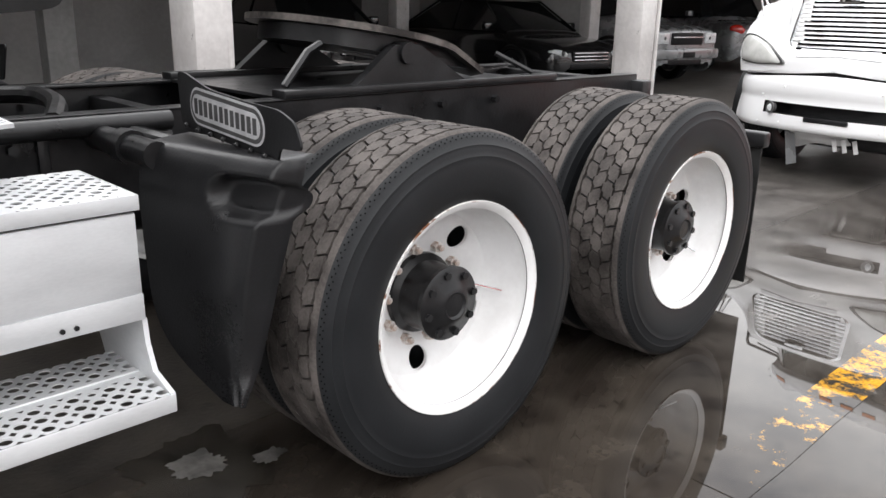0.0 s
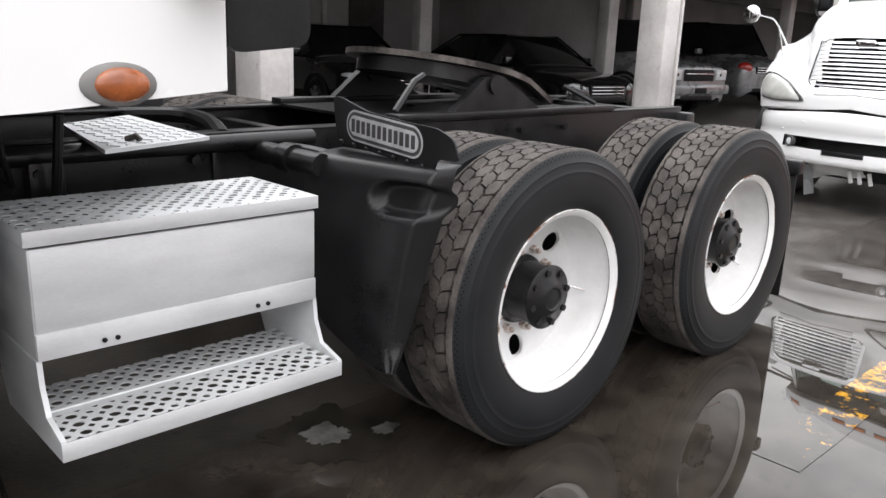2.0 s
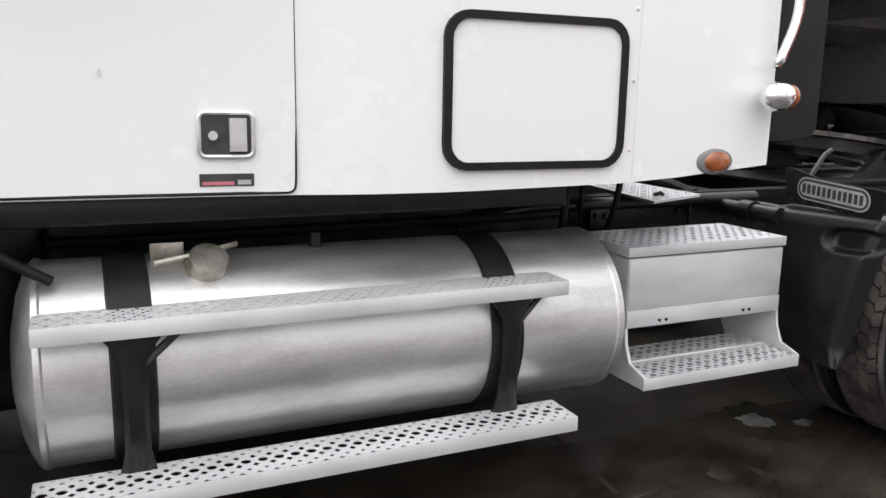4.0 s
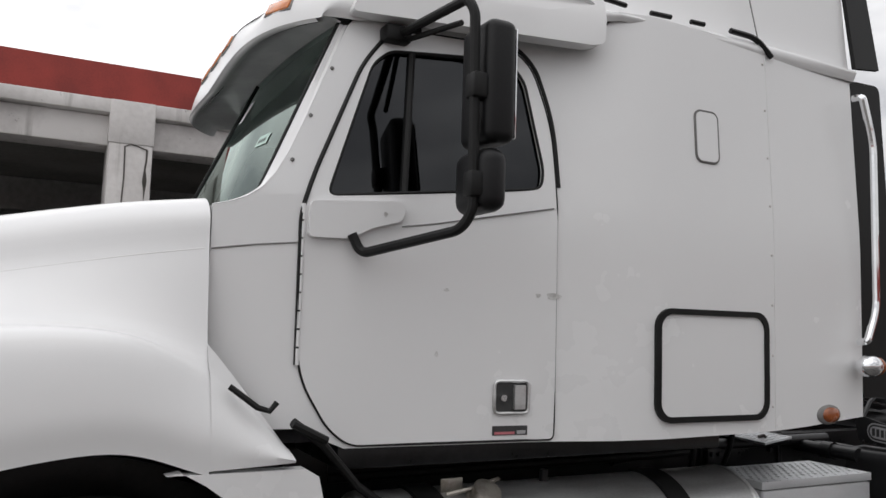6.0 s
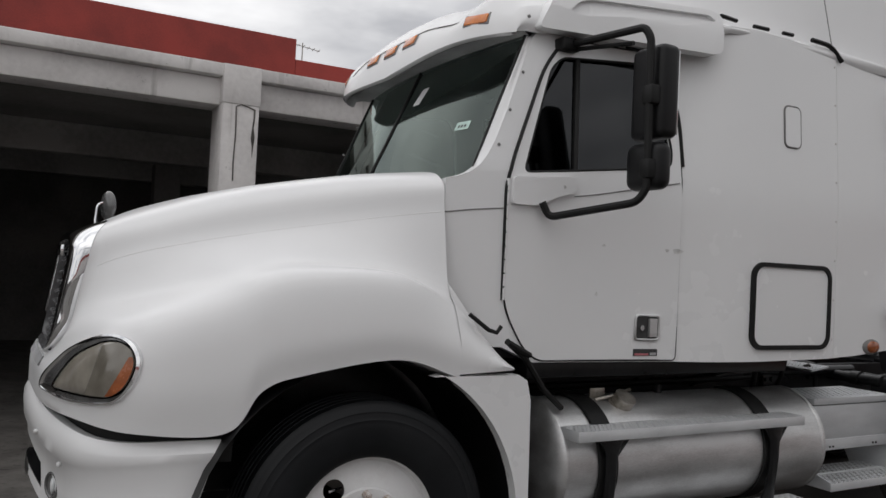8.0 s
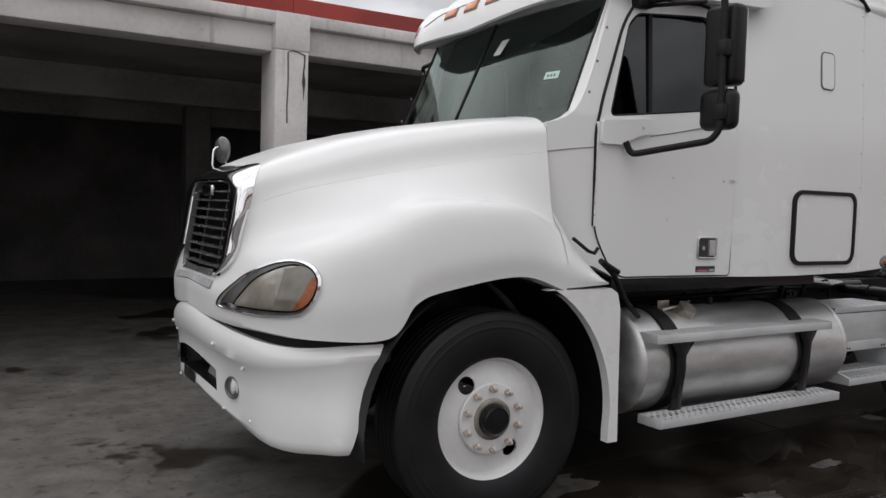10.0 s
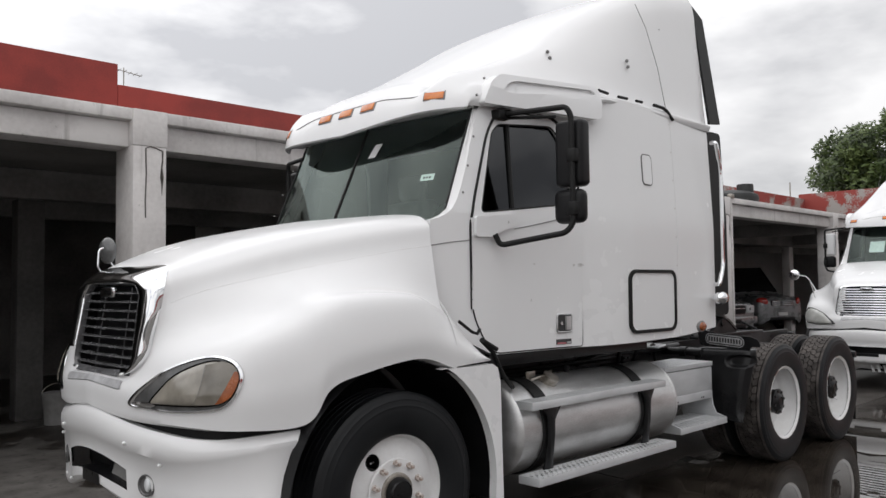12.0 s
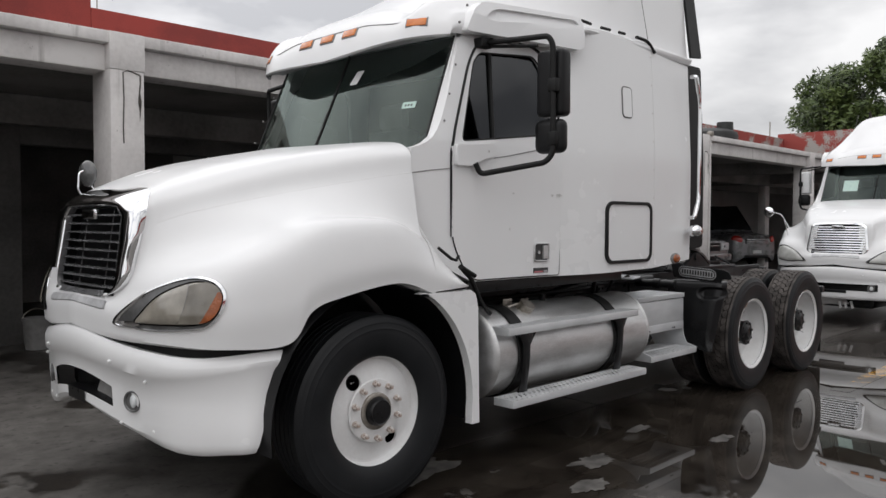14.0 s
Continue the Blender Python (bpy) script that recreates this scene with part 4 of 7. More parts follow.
    # wide chrome frame, swept from the grille's opening back to the hood
    for sg in (1, -1) if dark_grille else ():
        bm = bmesh.new()
        P = []
        z_foot = hood_at(*GRILLE_EDGE[0]).z
        for j in range(0 if sg > 0 else 18, 57):
            es, ev = catmull(GRILLE_EDGE, (len(GRILLE_EDGE) - 1) * j / 56)
            o = hood_at(es, ev, 0.004)
            if ev < 4.8:
                z = float(np.interp(o.z, (z_foot, hood_at(*GRILLE_EDGE[-4]).z), (low - 0.004, top)))
                i_ = Vector((gx(z) - 0.020 + 0.1 * gw(z) ** 2, -gw(z), z))
                c1 = Vector((i_.x - 0.034, i_.y - 0.004, z))
                c2 = Vector((i_.x - 0.036, i_.y + (o.y - i_.y) * 1.08 - 0.010, z * 0.6 + o.z * 0.4))
            else:
                f = min(1.0, (ev - 4.8) / 2.2)
                y = -gw(top) * (1 - f)
                z = top + 0.012 * (1 - (y / 0.34) ** 2)
                i_ = Vector((gx(top) - 0.020 + 0.1 * y * y, y, z))
                c1 = i_ + Vector((-0.034 + 0.010 * f, -0.004 * (1 - f), 0.006))
                c2 = Vector((i_.x - 0.026 + 0.02 * f, i_.y + (o.y - i_.y) * 0.85, z + (o.z - z) * (0.40 + 0.2 * f)))
            row = [i_ + Vector((0.03, 0, 0))]
            for k in range(13):
                t = k / 12
                row.append(i_ * (1 - t) ** 3 + c1 * 3 * t * (1 - t) ** 2 + c2 * 3 * t * t * (1 - t) + o * t ** 3)
            row.append(hood_at(es, ev, -0.006))
            P.append(row)
        quads(bm, [[(p.x, p.y * sg, p.z) for p in r] for r in P])
        part("grille_cheek", bm, M_CHEEK, surround, "wide chrome side of the grille", smooth=60)
    # chrome sill in a dark grey that stands in for its dark reflection
    for sg in (1, -1) if dark_grille else ():
        bm = bmesh.new()
        quads(bm, [[(p.x, p.y * sg, p.z) for p in [hood_at(s, v, 0.007) for v in (1.60, 1.70, 1.85, 2.05)]] for s in [0.62 * k / 12 for k in range(13)]])
        part("grille_sill", bm, M_GBAR, surround, "chrome sill at the grille's foot with its dark reflection as colour")
    bm = bmesh.new()
    P = [[(gx(z) + 0.065, -gw(z), z), (gx(z) + 0.055, 0, z), (gx(z) + 0.065, gw(z), z)] for z in zs]
    quads(bm, P)
    quads(bm, [[(gx(z) + 0.066, sg_ * gw(z), z), (gx(z) - 0.012, sg_ * gw(z), z)] for z in zs for sg_ in (1,)])
    quads(bm, [[(gx(z) + 0.066, -gw(z), z), (gx(z) - 0.012, -gw(z), z)] for z in zs])
    part("grille_backing", bm, M_GRILLE, surround)
    nb = 9 if dark_grille else 11
    for k in range(nb):
        z = low + (top - low) * (k + 0.75) / (nb + 0.6)
        bm = bmesh.new()
        P = []
        for j in range(17):
            y = -gw(z) * 0.985 + 2 * gw(z) * 0.985 * j / 16
            x = gx(z) + 0.10 * y * y - 0.014
            h = 0.0085 if dark_grille else 0.0150
            P.append([(x + 0.03, y, z + h), (x - 0.002, y, z + h * 0.55), (x - 0.004, y, z - h * 0.1), (x + 0.004, y, z - h * 0.6), (x + 0.03, y, z - h * 0.3)])
        quads(bm, P, closed_v=True)
        part("louvre", bm, M_GBAR if dark_grille else M_CHROME, surround)
    for y in (-0.16, 0.16):
        bm = bmesh.new()
        tube(bm, [(gx(z) + 0.024, y, z) for z in (low + 0.01, top - 0.01)], 0.003, 6)
        part("grille_stay", bm, M_GBAR, surround)
    bm = bmesh.new()
    box(bm, gx(1.52) - 0.045, gx(1.52) - 0.015, -0.085, 0.085, 1.492, 1.545, 0.014)
    part("badge", bm, M_CHROME, surround)
    # air slot below the grille
    bm = bmesh.new()
    for sg in (1, -1):
        P = []
        for j in range(13):
            e = 0.05 if j == 12 else 0
            P.append([hood_at(0.78 * j / 12, v, o) for v, o in ((1.50 - e, 0.0), (1.44 - e, 0.005), (1.02 + e, 0.005), (0.96 + e, 0.0))])
        quads(bm, [[(p.x, p.y * sg, p.z) for p in r] for r in P])
    part("air_slot", bm, M_SILVERINK, root, "flat mesh slot below the grille")
    # bumper
    bm = bmesh.new()
    TOP = ((0, 0.20, 0.42, 0.61, 0.87, 1.02), (0.962, 0.944, 0.908, 0.884, 0.864, 0.884))
    LOW = ((0, 0.12, 0.36, 0.56, 0.70, 0.85, 1.02), (0.592, 0.574, 0.512, 0.460, 0.430, 0.412, 0.420))
    SLOT = (0.36, 0.748, 0.642)
    if not dark_grille:
        TOP, LOW, SLOT = ((0, 0.40, 0.68, 0.87, 1.02), (0.930, 0.912, 0.890, 0.880, 0.890)), ((0, 1.12), (0.46, 0.46)), (0.58, 0.690, 0.590)

    def bumper_z(y, k):
        y = abs(y)
        t, b = smooth_at(y, *TOP), smooth_at(y, *LOW)
        g = smooth_at(y, (0, 0.44, 0.63, 0.85, 1.02), (0.815, 0.774, 0.755, 0.766, 0.805)) if dark_grille else (t + b) / 2 + 0.06
        st, sb = (SLOT[1] - 0.44 * min(y, 0.5) ** 2, SLOT[2] - 0.37 * min(y, 0.5) ** 2) if dark_grille else SLOT[1:]
        zs_ = [t - 0.004, t, t - 0.014, t - 0.040, (t + g) / 2, g + 0.012, g, st, (st + sb) / 2, sb, (sb + b) / 2 - 0.01, b + 0.035, b + 0.008, b, b + 0.004]
        return zs_[k]
    OUT = [0.05, 0.014, 0.002, -0.008, -0.010, -0.007, 0.0, -0.002, -0.006, -0.009, -0.010, -0.006, 0.006, 0.022, 0.06]
    # below its ridge the bumper steps back, most of all round the slot
    BACK = [0, 0, 0, 0, 0.0, 0.002, 0.007, 0.016, 0.020, 0.023, 0.024, 0.023, 0.022, 0.022, 0.022]

    def set_back(y, k):
        if not dark_grille:
            return 0.0
        chin = min(max((k - 5) / 4, 0), 1) * 0.10 * y * y * min(max((0.90 - abs(y)) / 0.40, 0), 1)
        return BACK[k] * min(max((0.74 - abs(y)) / 0.26, 0), 1) + chin
    path = [(bumper_x(y), y) for y in (0, 0.1, 0.2, 0.3, 0.335, 0.36, 0.40, 0.46, 0.52, 0.58, 0.64, 0.70)] + [(-0.985, 0.765), (-0.945, 0.820), (-0.898, 0.868), (-0.846, 0.908), (-0.79, 0.942), (-0.734, 0.970), (-0.677, 0.992), (-0.619, 1.008), (-0.56, 1.018)]
    half = []
    for n_, (x, y) in enumerate(path):
        a, b = path[max(n_ - 1, 0)], path[min(n_ + 1, len(path) - 1)]
        d = Vector((b[0] - a[0], b[1] - a[1])).normalized()
        if n_ == 0:
            d = Vector((0, 1))
        nx, ny = -d.y, d.x
        row = []
        for k, o in enumerate(OUT):
            z = bumper_z(y, k)
            cut = max(0.0, (y - 0.90) / 0.118) ** 2 * -0.15 * (0.884 - z) / 0.46
            o += set_back(y, k)
            row.append((x - nx * o + cut, y - ny * o, z))
        half.append(row)
    full = [[(x, -y, z) for x, y, z in r] for r in reversed(half[1:])] + half
    VV = quads(bm, full)
    gone = []
    V_low = {id(v) for r in VV for v in r[7:10]}
    for f in bm.faces[:]:
        if all(id(v) in V_low and abs(v.co.y) < SLOT[0] + 0.012 for v in f.verts):
            gone.append(f)
    bmesh.ops.delete(bm, geom=gone, context="FACES")
    bumper = part("bumper", bm, M_WHITE, root, "white moulded front bumper", smooth=50)
    # black inside of the slot
    bm = bmesh.new()
    inside = [r for r in full if abs(r[7][1]) < SLOT[0] + 0.012]
    quads(bm, [[(r[7][0] + 0.004, r[7][1], r[7][2] + 0.002), (r[7][0] + 0.11, r[7][1], r[7][2] + 0.002), (r[9][0] + 0.11, r[9][1], r[9][2] - 0.002), (r[9][0] + 0.004, r[9][1], r[9][2] - 0.002)] for r in inside])
    part("bumper_slot", bm, M_BLACK, bumper, "black opening in the bumper")
    # dark strip added as the shade in the gap between hood and bumper
    bm = bmesh.new()
    quads(bm, [[(x + 0.05, sg_ * (y - 0.03), 0.985), (x + 0.045, sg_ * (y - 0.03), 0.80)] for sg_, pp in ((-1, path[::-1]), (1, path[1:])) for x, y in pp])
    part("gap_shade", bm, M_RUBBER, bumper)
    if dark_grille:
        bm = bmesh.new()
        quads(bm, [[(bumper_x(y) + 0.095, y, 0.690), (bumper_x(y) + 0.075, y, 0.63 - 0.37 * y * y)] for y in (-0.358, -0.30, -0.24, -0.18, -0.12)])
        part("number_plate", bm, M_CONC2, bumper, "blank grey plate in the bumper slot")
        bm = bmesh.new()
        quads(bm, [[(bumper_x(y) + 0.0085 + 0.10 * y * y + 0.002 * e, y, SLOT[2] - 0.37 * y * y + 0.004 - 0.058 * e) for e in (0, 0.3, 0.6, 1)] for y in (-0.13, -0.07, 0.0, 0.07)])
        part("plate_bracket", bm, M_BLACK, bumper)
    else:
        bm = bmesh.new()
        box(bm, bumper_x(0) - 0.014, bumper_x(0) + 0.02, -0.18, 0.18, 0.552, 0.592, 0.004)
        part("plate_bracket", bm, M_BLACK, bumper)
    for sg in (1, -1):
        x, y, z = bumper_x(0.50) + set_back(0.5, 9) - 0.012, 0.50, 0.637
        nv_ = Vector((-0.93, -0.40 * sg, 0)).normalized()
        c0 = Vector((x, -sg * y, z))
        bm = bmesh.new()
        tube(bm, [c0 + nv_ * 0.012 + 0.046 * (Vector((-nv_.y, nv_.x, 0)) * math.cos(a) + Vector((0, 0, 1)) * math.sin(a)) for a in [2 * math.pi * k / 28 for k in range(28)]], 0.006, 8, closed=True)
        rod(bm, c0 - nv_ * 0.02, c0 + nv_ * 0.0105, 0.046, seg=28)
        lamp = part("fog_lamp", bm, M_LAMPDARK, bumper, "round fog lamp")
        bm = bmesh.new()
        bmesh.ops.create_uvsphere(bm, u_segments=24, v_segments=12, radius=0.032, matrix=Matrix.Translation(c0 + nv_ * 0.008) @ Matrix.Diagonal((0.35, 0.9, 1, 1)))
        part("lens", bm, M_HEADLAMP, lamp)
        for yy, zz in ((0.392, 0.820), (0.608, 0.740), (0.41, 0.523), (0.63, 0.508), (0.74, 0.53)):
            bm = bmesh.new()
            r = bmesh.ops.create_icosphere(bm, subdivisions=2, radius=0.0095, matrix=Matrix.Translation((bumper_x(yy) - (0.012 if zz > 0.78 else 0.006) + 0.02 * (yy > 0.7) + set_back(yy, 4 if zz > 0.78 else 6 if zz > 0.6 else 11), -sg * yy, zz)))
            part("bumper_bolt", bm, M_WHITE2 if yy < 0.7 else M_STEEL, bumper)
    # lamps in the fenders
    keys = [(1.03, 0.55), (1.25, 1.21), (1.62, 1.75), (2.14, 1.93), (2.55, 1.9), (2.85, 1.72), (3.0, 1.48), (3.02, 1.24), (2.92, 0.93), (2.7, 0.65), (2.3, 0.54), (1.79, 0.47), (1.37, 0.49)]
    n_ = len(keys)
    line = [tuple(catmull(keys + keys[:3], 1 + n_ * k / 60)) for k in range(60)]
    cen = (2.2, 1.18)

    def shrink(f, c=cen):
        return [(c[0] + (s - c[0]) * f, c[1] + (v - c[1]) * f) for s, v in line]
    lkeys = [(1.43, 0.69), (1.54, 1.03), (1.8, 1.52), (2.13, 1.74), (2.54, 1.79), (2.85, 1.63), (2.97, 1.43), (2.97, 1.21), (2.84, 0.9), (2.55, 0.73), (2.0, 0.69), (1.61, 0.68)]
    nl = len(lkeys)
    lens_line = [tuple(catmull(lkeys + lkeys[:3], 1 + nl * k / 50)) for k in range(50)]
    if not dark_grille:
        lens_line = shrink(0.93)
    def split(v):
        # line between the two bowls of the lamp
        return 2.20 + 0.29 * min(max((v - 0.72) / 1.04, 0), 1) ** 0.6
    for sg in (1, -1):
        bm = bmesh.new()
        rims = [shrink(1.035), shrink(1.015), shrink(0.965), shrink(0.94)]
        proud = (0.001, 0.012, 0.013, 0.004) if sg > 0 or not dark_grille else (0.001, 0.004, 0.005, 0.004)
        quads(bm, [[hood_at(s, v, o) for (s, v), o in zip(q, proud)] for q in zip(*[r + r[:1] for r in rims])])
        lamp = part("headlight", bm, M_CHROME if dark_grille else M_LAMPDARK, root, "teardrop headlight in a chrome rim" if dark_grille else "teardrop headlight in a dark rim", mirror=sg < 0)
        bm = bmesh.new()
        patch(bm, shrink(0.96), 0.0045, cen, 6)
        part("housing", bm, M_LAMPDARK, lamp, mirror=sg < 0)
        bm = bmesh.new()
        c2 = (2.3, 1.2)
        for k, (f0, f1) in enumerate(((1.0, 0.97), (0.97, 0.8), (0.8, 0.55), (0.55, 0.3), (0.3, 0.002))):
            quads(bm, [[hood_at(c2[0] + (s - c2[0]) * f, c2[1] + (v - c2[1]) * f, 0.006 + 0.016 * (1 - f ** 6)) for f in (f0, f1)] for s, v in lens_line + lens_line[:1]])
        part("lens", bm, M_LENS if dark_grille else M_LENSPALE, lamp, "yellowed clear headlight lens" if dark_grille else "pale clear headlight lens", mirror=sg < 0)
        if not dark_grille:
            continue
        bm = bmesh.new()
        quads(bm, [[hood_at(split(0.72 + 1.04 * k / 10) - 0.35 * e, 0.72 + 1.04 * k / 10, 0.0232) for e in (0, 0.02)] for k in range(11)])
        part("lens_divider", bm, M_LAMPDARK, lamp, mirror=sg < 0)
        bm = bmesh.new()
        bowl = []
        for s, v in lens_line:
            vv = min(max(v, 0.76), 1.70)
            bowl.append((max(s, split(vv) + 0.005), vv))
        patch(bm, bowl, 0.0226, (2.70, 1.25), 5)
        part("reflector", bm, M_LENS2, lamp, "darker outer reflector behind the lens", mirror=sg < 0)
        ring_ = [hood_at(s, v, 0.0075) for s, v in lens_line + lens_line[:1]]
        bm = bmesh.new()
        tube(bm, ring_, 0.004, 6)
        part("lens_seal", bm, M_FLATBLACK, lamp, mirror=sg < 0)
        bm = bmesh.new()
        am = []
        for s, v in lens_line:
            sl = 2.62 + 0.30 * min(max((v - 0.76) / 0.68, 0), 1)
            am.append((max(s, sl), min(max(v, 0.78), 1.44)))
        patch(bm, am, 0.0245, (2.84, 1.1), 5)
        part("turn_signal", bm, M_AMBER2, lamp, "amber turn signal lens", mirror=sg < 0)
        bm = bmesh.new()
        low_ = [(1.06, 0.57), (1.22, 0.70), (1.40, 0.74), (1.56, 0.64), (1.45, 0.55), (1.3, 0.53)]
        patch(bm, low_, 0.0135, (1.34, 0.63), 3)
        part("chrome_corner", bm, M_CHROME, lamp, mirror=sg < 0)
    # round mirror on the far side of the hood
    if dark_grille:
        bm = bmesh.new()
        a = Vector((-0.80, 0.60, 1.60))
        tube(bm, bend([a, a + Vector((-0.06, 0.02, 0.05)), a + Vector((-0.05, 0.03, 0.17)), a + Vector((0.01, 0.03, 0.18))], 0.03), 0.006)
        tube(bm, [a + Vector((0.06, 0.0, 0.01)), a + Vector((0.0, 0.03, 0.12))], 0.005)
        mir = part("hood_mirror", bm, M_CHROME, root, "round convex mirror on a chrome stalk")
        bm = bmesh.new()
        r = bmesh.ops.create_uvsphere(bm, u_segments=24, v_segments=12, radius=0.078, matrix=Matrix.Translation(a + Vector((0.0, 0.03, 0.16))) @ Matrix.Rotation(radians(25), 4, "Z") @ Matrix.Diagonal((0.32, 0.85, 1, 1)))
        part("mirror_head", bm, M_LAMPDARK, mir)
    # front wheels and axle
    for sg in (1, -1):
        wheel(root, 0.008, -0.925 * sg, 0.502, "front", -38, sg < 0, -3.0)
    bm = bmesh.new()
    rod(bm, (0, -0.95, 0.5), (0, 0.95, 0.5), 0.06)
    part("front_axle", bm, M_BLACK, root)


# ---------------------------------------------------------------- cab and sleeper
def side_y(x, z):
    """How far the cab's side stands off the centre line."""
    y = float(np.interp(x, (0.30, 0.60, 1.36, 1.55, 1.72, 1.95, 2.6, 3.2), (0.955, 1.000, 1.050, 1.070, 1.138, 1.180, 1.185, 1.187)))
    k = float(np.interp(x, (0.3, 1.3, 1.9, 3.2), (0.17, 0.15, 0.06, 0.05)))
    return y - k * max(0.0, z - 1.95) - 0.012 * max(0.0, 1.35 - z)


def skin(sg, out=0.0):
    return lambda u, v, d: (u, -sg * (side_y(u, v) + out - d), v)


def outline_on_side(bm, loop, r, sg, out=0.0, closed=True):
    tube(bm, [(u, -sg * (side_y(u, v) + out), v) for u, v in loop], r, 6, closed=closed)


def fwd(u, sg):
    """The far pillar stands a little further back."""
    return u if sg > 0 else u + 0.11 * min(1.0, max(0.0, (1.0 - u) / 0.4))


def glass_x(z, y):
    """Face of the windscreen."""
    return 0.354 + 0.46 * (z - 1.95) + (0.125 - 0.05 * (z - 1.95)) * y * y + 0.025 * (y + 0.95)


DOOR = [(0.595, 1.37), (0.588, 1.92), (0.625, 2.02), (0.80, 2.43), (0.90, 2.56), (1.02, 2.59), (1.37, 2.60), (1.46, 2.52), (1.525, 2.30), (1.535, 2.08), (1.535, 1.19), (1.533, 1.142), (1.48, 1.142), (0.775, 1.142), (0.70, 1.20)]
WINDOW = [(0.668, 1.950), (0.835, 2.44), (0.90, 2.50), (1.37, 2.54), (1.43, 2.46), (1.488, 2.12), (1.475, 2.048)]


def cab(root, high_roof=False):
    door = rounded(DOOR, 0.10, 6)
    window = rounded(WINDOW, 0.035, 4)
    for sg in (1, -1):
        side = [(0.315, 1.40), (0.315, 1.893), (0.37, 1.908), (0.42, 1.930), (0.465, 1.965), (0.502, 2.012), (0.545, 2.09), (0.610, 2.24), (0.70, 2.46), (0.745, 2.565), (0.78, 2.61), (0.95, 2.68), (1.75, 2.72), (1.80, 2.78),
                (2.55, 2.76), (3.09, 2.72), (3.09, 1.196), (2.72, 1.163), (2.5, 1.150), (1.76, 1.138), (1.555, 1.134), (0.76, 1.134), (0.60, 1.20), (0.45, 1.20)]
        side = [(fwd(u, sg), v) for u, v in side]
        bm = bmesh.new()
        sheet(bm, side, [window], skin(sg), 0.05, 0.09)
        body = part("cab_side", bm, M_WHITE, root, "white cab and sleeper side panel", smooth=25)
        bm = bmesh.new()
        sheet(bm, door, [window], skin(sg, 0.006), 0.01, 0.09)
        d = part("door", bm, M_WHITE, root, "white cab door with scuff marks", smooth=25)
        bm = bmesh.new()
        outline_on_side(bm, door, 0.0045, sg, 0.003)
        part("door_gap", bm, M_RUBBER, d)
        bm = bmesh.new()
        seal = [p for p in rounded(DOOR[:9] + [(1.59, 2.0)], 0.05, 5)]
        for line, r in (([(0.59, 1.40), (0.586, 1.90), (0.625, 2.02), (0.80, 2.44), (0.90, 2.57), (1.02, 2.60)], 0.08), ([(1.26, 2.605), (1.40, 2.60), (1.475, 2.52), (1.535, 2.31), (1.545, 2.06)], 0.12)):
            pts = bend([(u, v, 0) for u, v in line], r, 6)
            outline_on_side(bm, [(p.x, p.y) for p in pts], 0.008, sg, 0.005, False)
        part("door_seal", bm, M_RUBBER, d)
        bm = bmesh.new()
        sheet(bm, window, [], skin(sg, -0.012), 0.005, 0.2)
        g = part("door_glass", bm, M_TINT, d, "dark tinted side window")
        g.visible_shadow = False
        bm = bmesh.new()
        outline_on_side(bm, window, 0.006, sg, 0.002)
        part("window_seal", bm, M_RUBBER, d)
        bm = bmesh.new()
        tube(bm, [(0.986, -sg * (side_y(0.98, 2.5) - 0.004), 2.505), (0.940, -sg * (side_y(0.94, 2) - 0.004), 1.985)], 0.013, 6)
        part("window_divider", bm, M_RUBBER, d)
        # moulded base of the mirror below the window
        bm = bmesh.new()
        sheet(bm, rounded([(0.605, 1.808), (0.608, 1.925), (0.90, 1.948), (0.935, 1.93), (0.92, 1.880), (0.82, 1.852), (0.74, 1.81)], 0.02), [], skin(sg, 0.030), 0.04, 0.1)
        part("mirror_base", bm, M_WHITE, d)
        bm = bmesh.new()
        tube(bm, [(u, -sg * (side_y(u, v) + 0.007), v) for u, v in ((0.93, 1.866), (1.05, 1.885), (1.52, 1.978))], 0.003, 6)
        part("belt_line", bm, M_CONC2, d)
        bm = bmesh.new()
        tube(bm, [(u, -sg * (side_y(u, v) + 0.001), v) for u, v in ((0.318, 1.755), (0.45, 1.775), (0.586, 1.79))], 0.003, 6)
        part("belt_line", bm, M_CONC2, d)
        # scuffs and smudges in the paint
        for u, v, a, b in ((1.10, 1.66, 0.010, 0.006), (1.52, 1.655, 0.028, 0.012), (1.46, 1.655, 0.010, 0.008), (1.07, 1.44, 0.006, 0.010), (0.86, 1.90, 0.006, 0.008)):
            bm = bmesh.new()
            sheet(bm, [(u + a * math.cos(t) * (1 + 0.3 * math.sin(3 * t + u * 9)), v + b * math.sin(t)) for t in [2 * math.pi * k / 14 for k in range(14)]], [], skin(sg, 0.0075 if v < 1.9 else 0.032), 0.001)
            part("scuff", bm, M_SCUFF, d)
        # piano hinge
        for k in range(9):
            z = 1.40 + k * 0.058
            bm = bmesh.new()
            rod(bm, (0.592, -sg * (side_y(0.59, z) + 0.006), z), (0.592, -sg * (side_y(0.59, z) + 0.006), z + 0.052), 0.008, seg=8)
            part("hinge_knuckle", bm, M_WHITE, d)
        # handle in its recess
        bm = bmesh.new()
        sheet(bm, rounded([(1.292, 1.238), (1.292, 1.350), (1.426, 1.350), (1.426, 1.238)], 0.02), [], skin(sg, 0.010), 0.006)
        h = part("door_handle", bm, M_INK, d, "chrome door handle in a dark recess")
        bm = bmesh.new()
        lp = rounded([(1.292, 1.238), (1.292, 1.350), (1.426, 1.350), (1.426, 1.238)], 0.02)
        outline_on_side(bm, lp, 0.006, sg, 0.012)
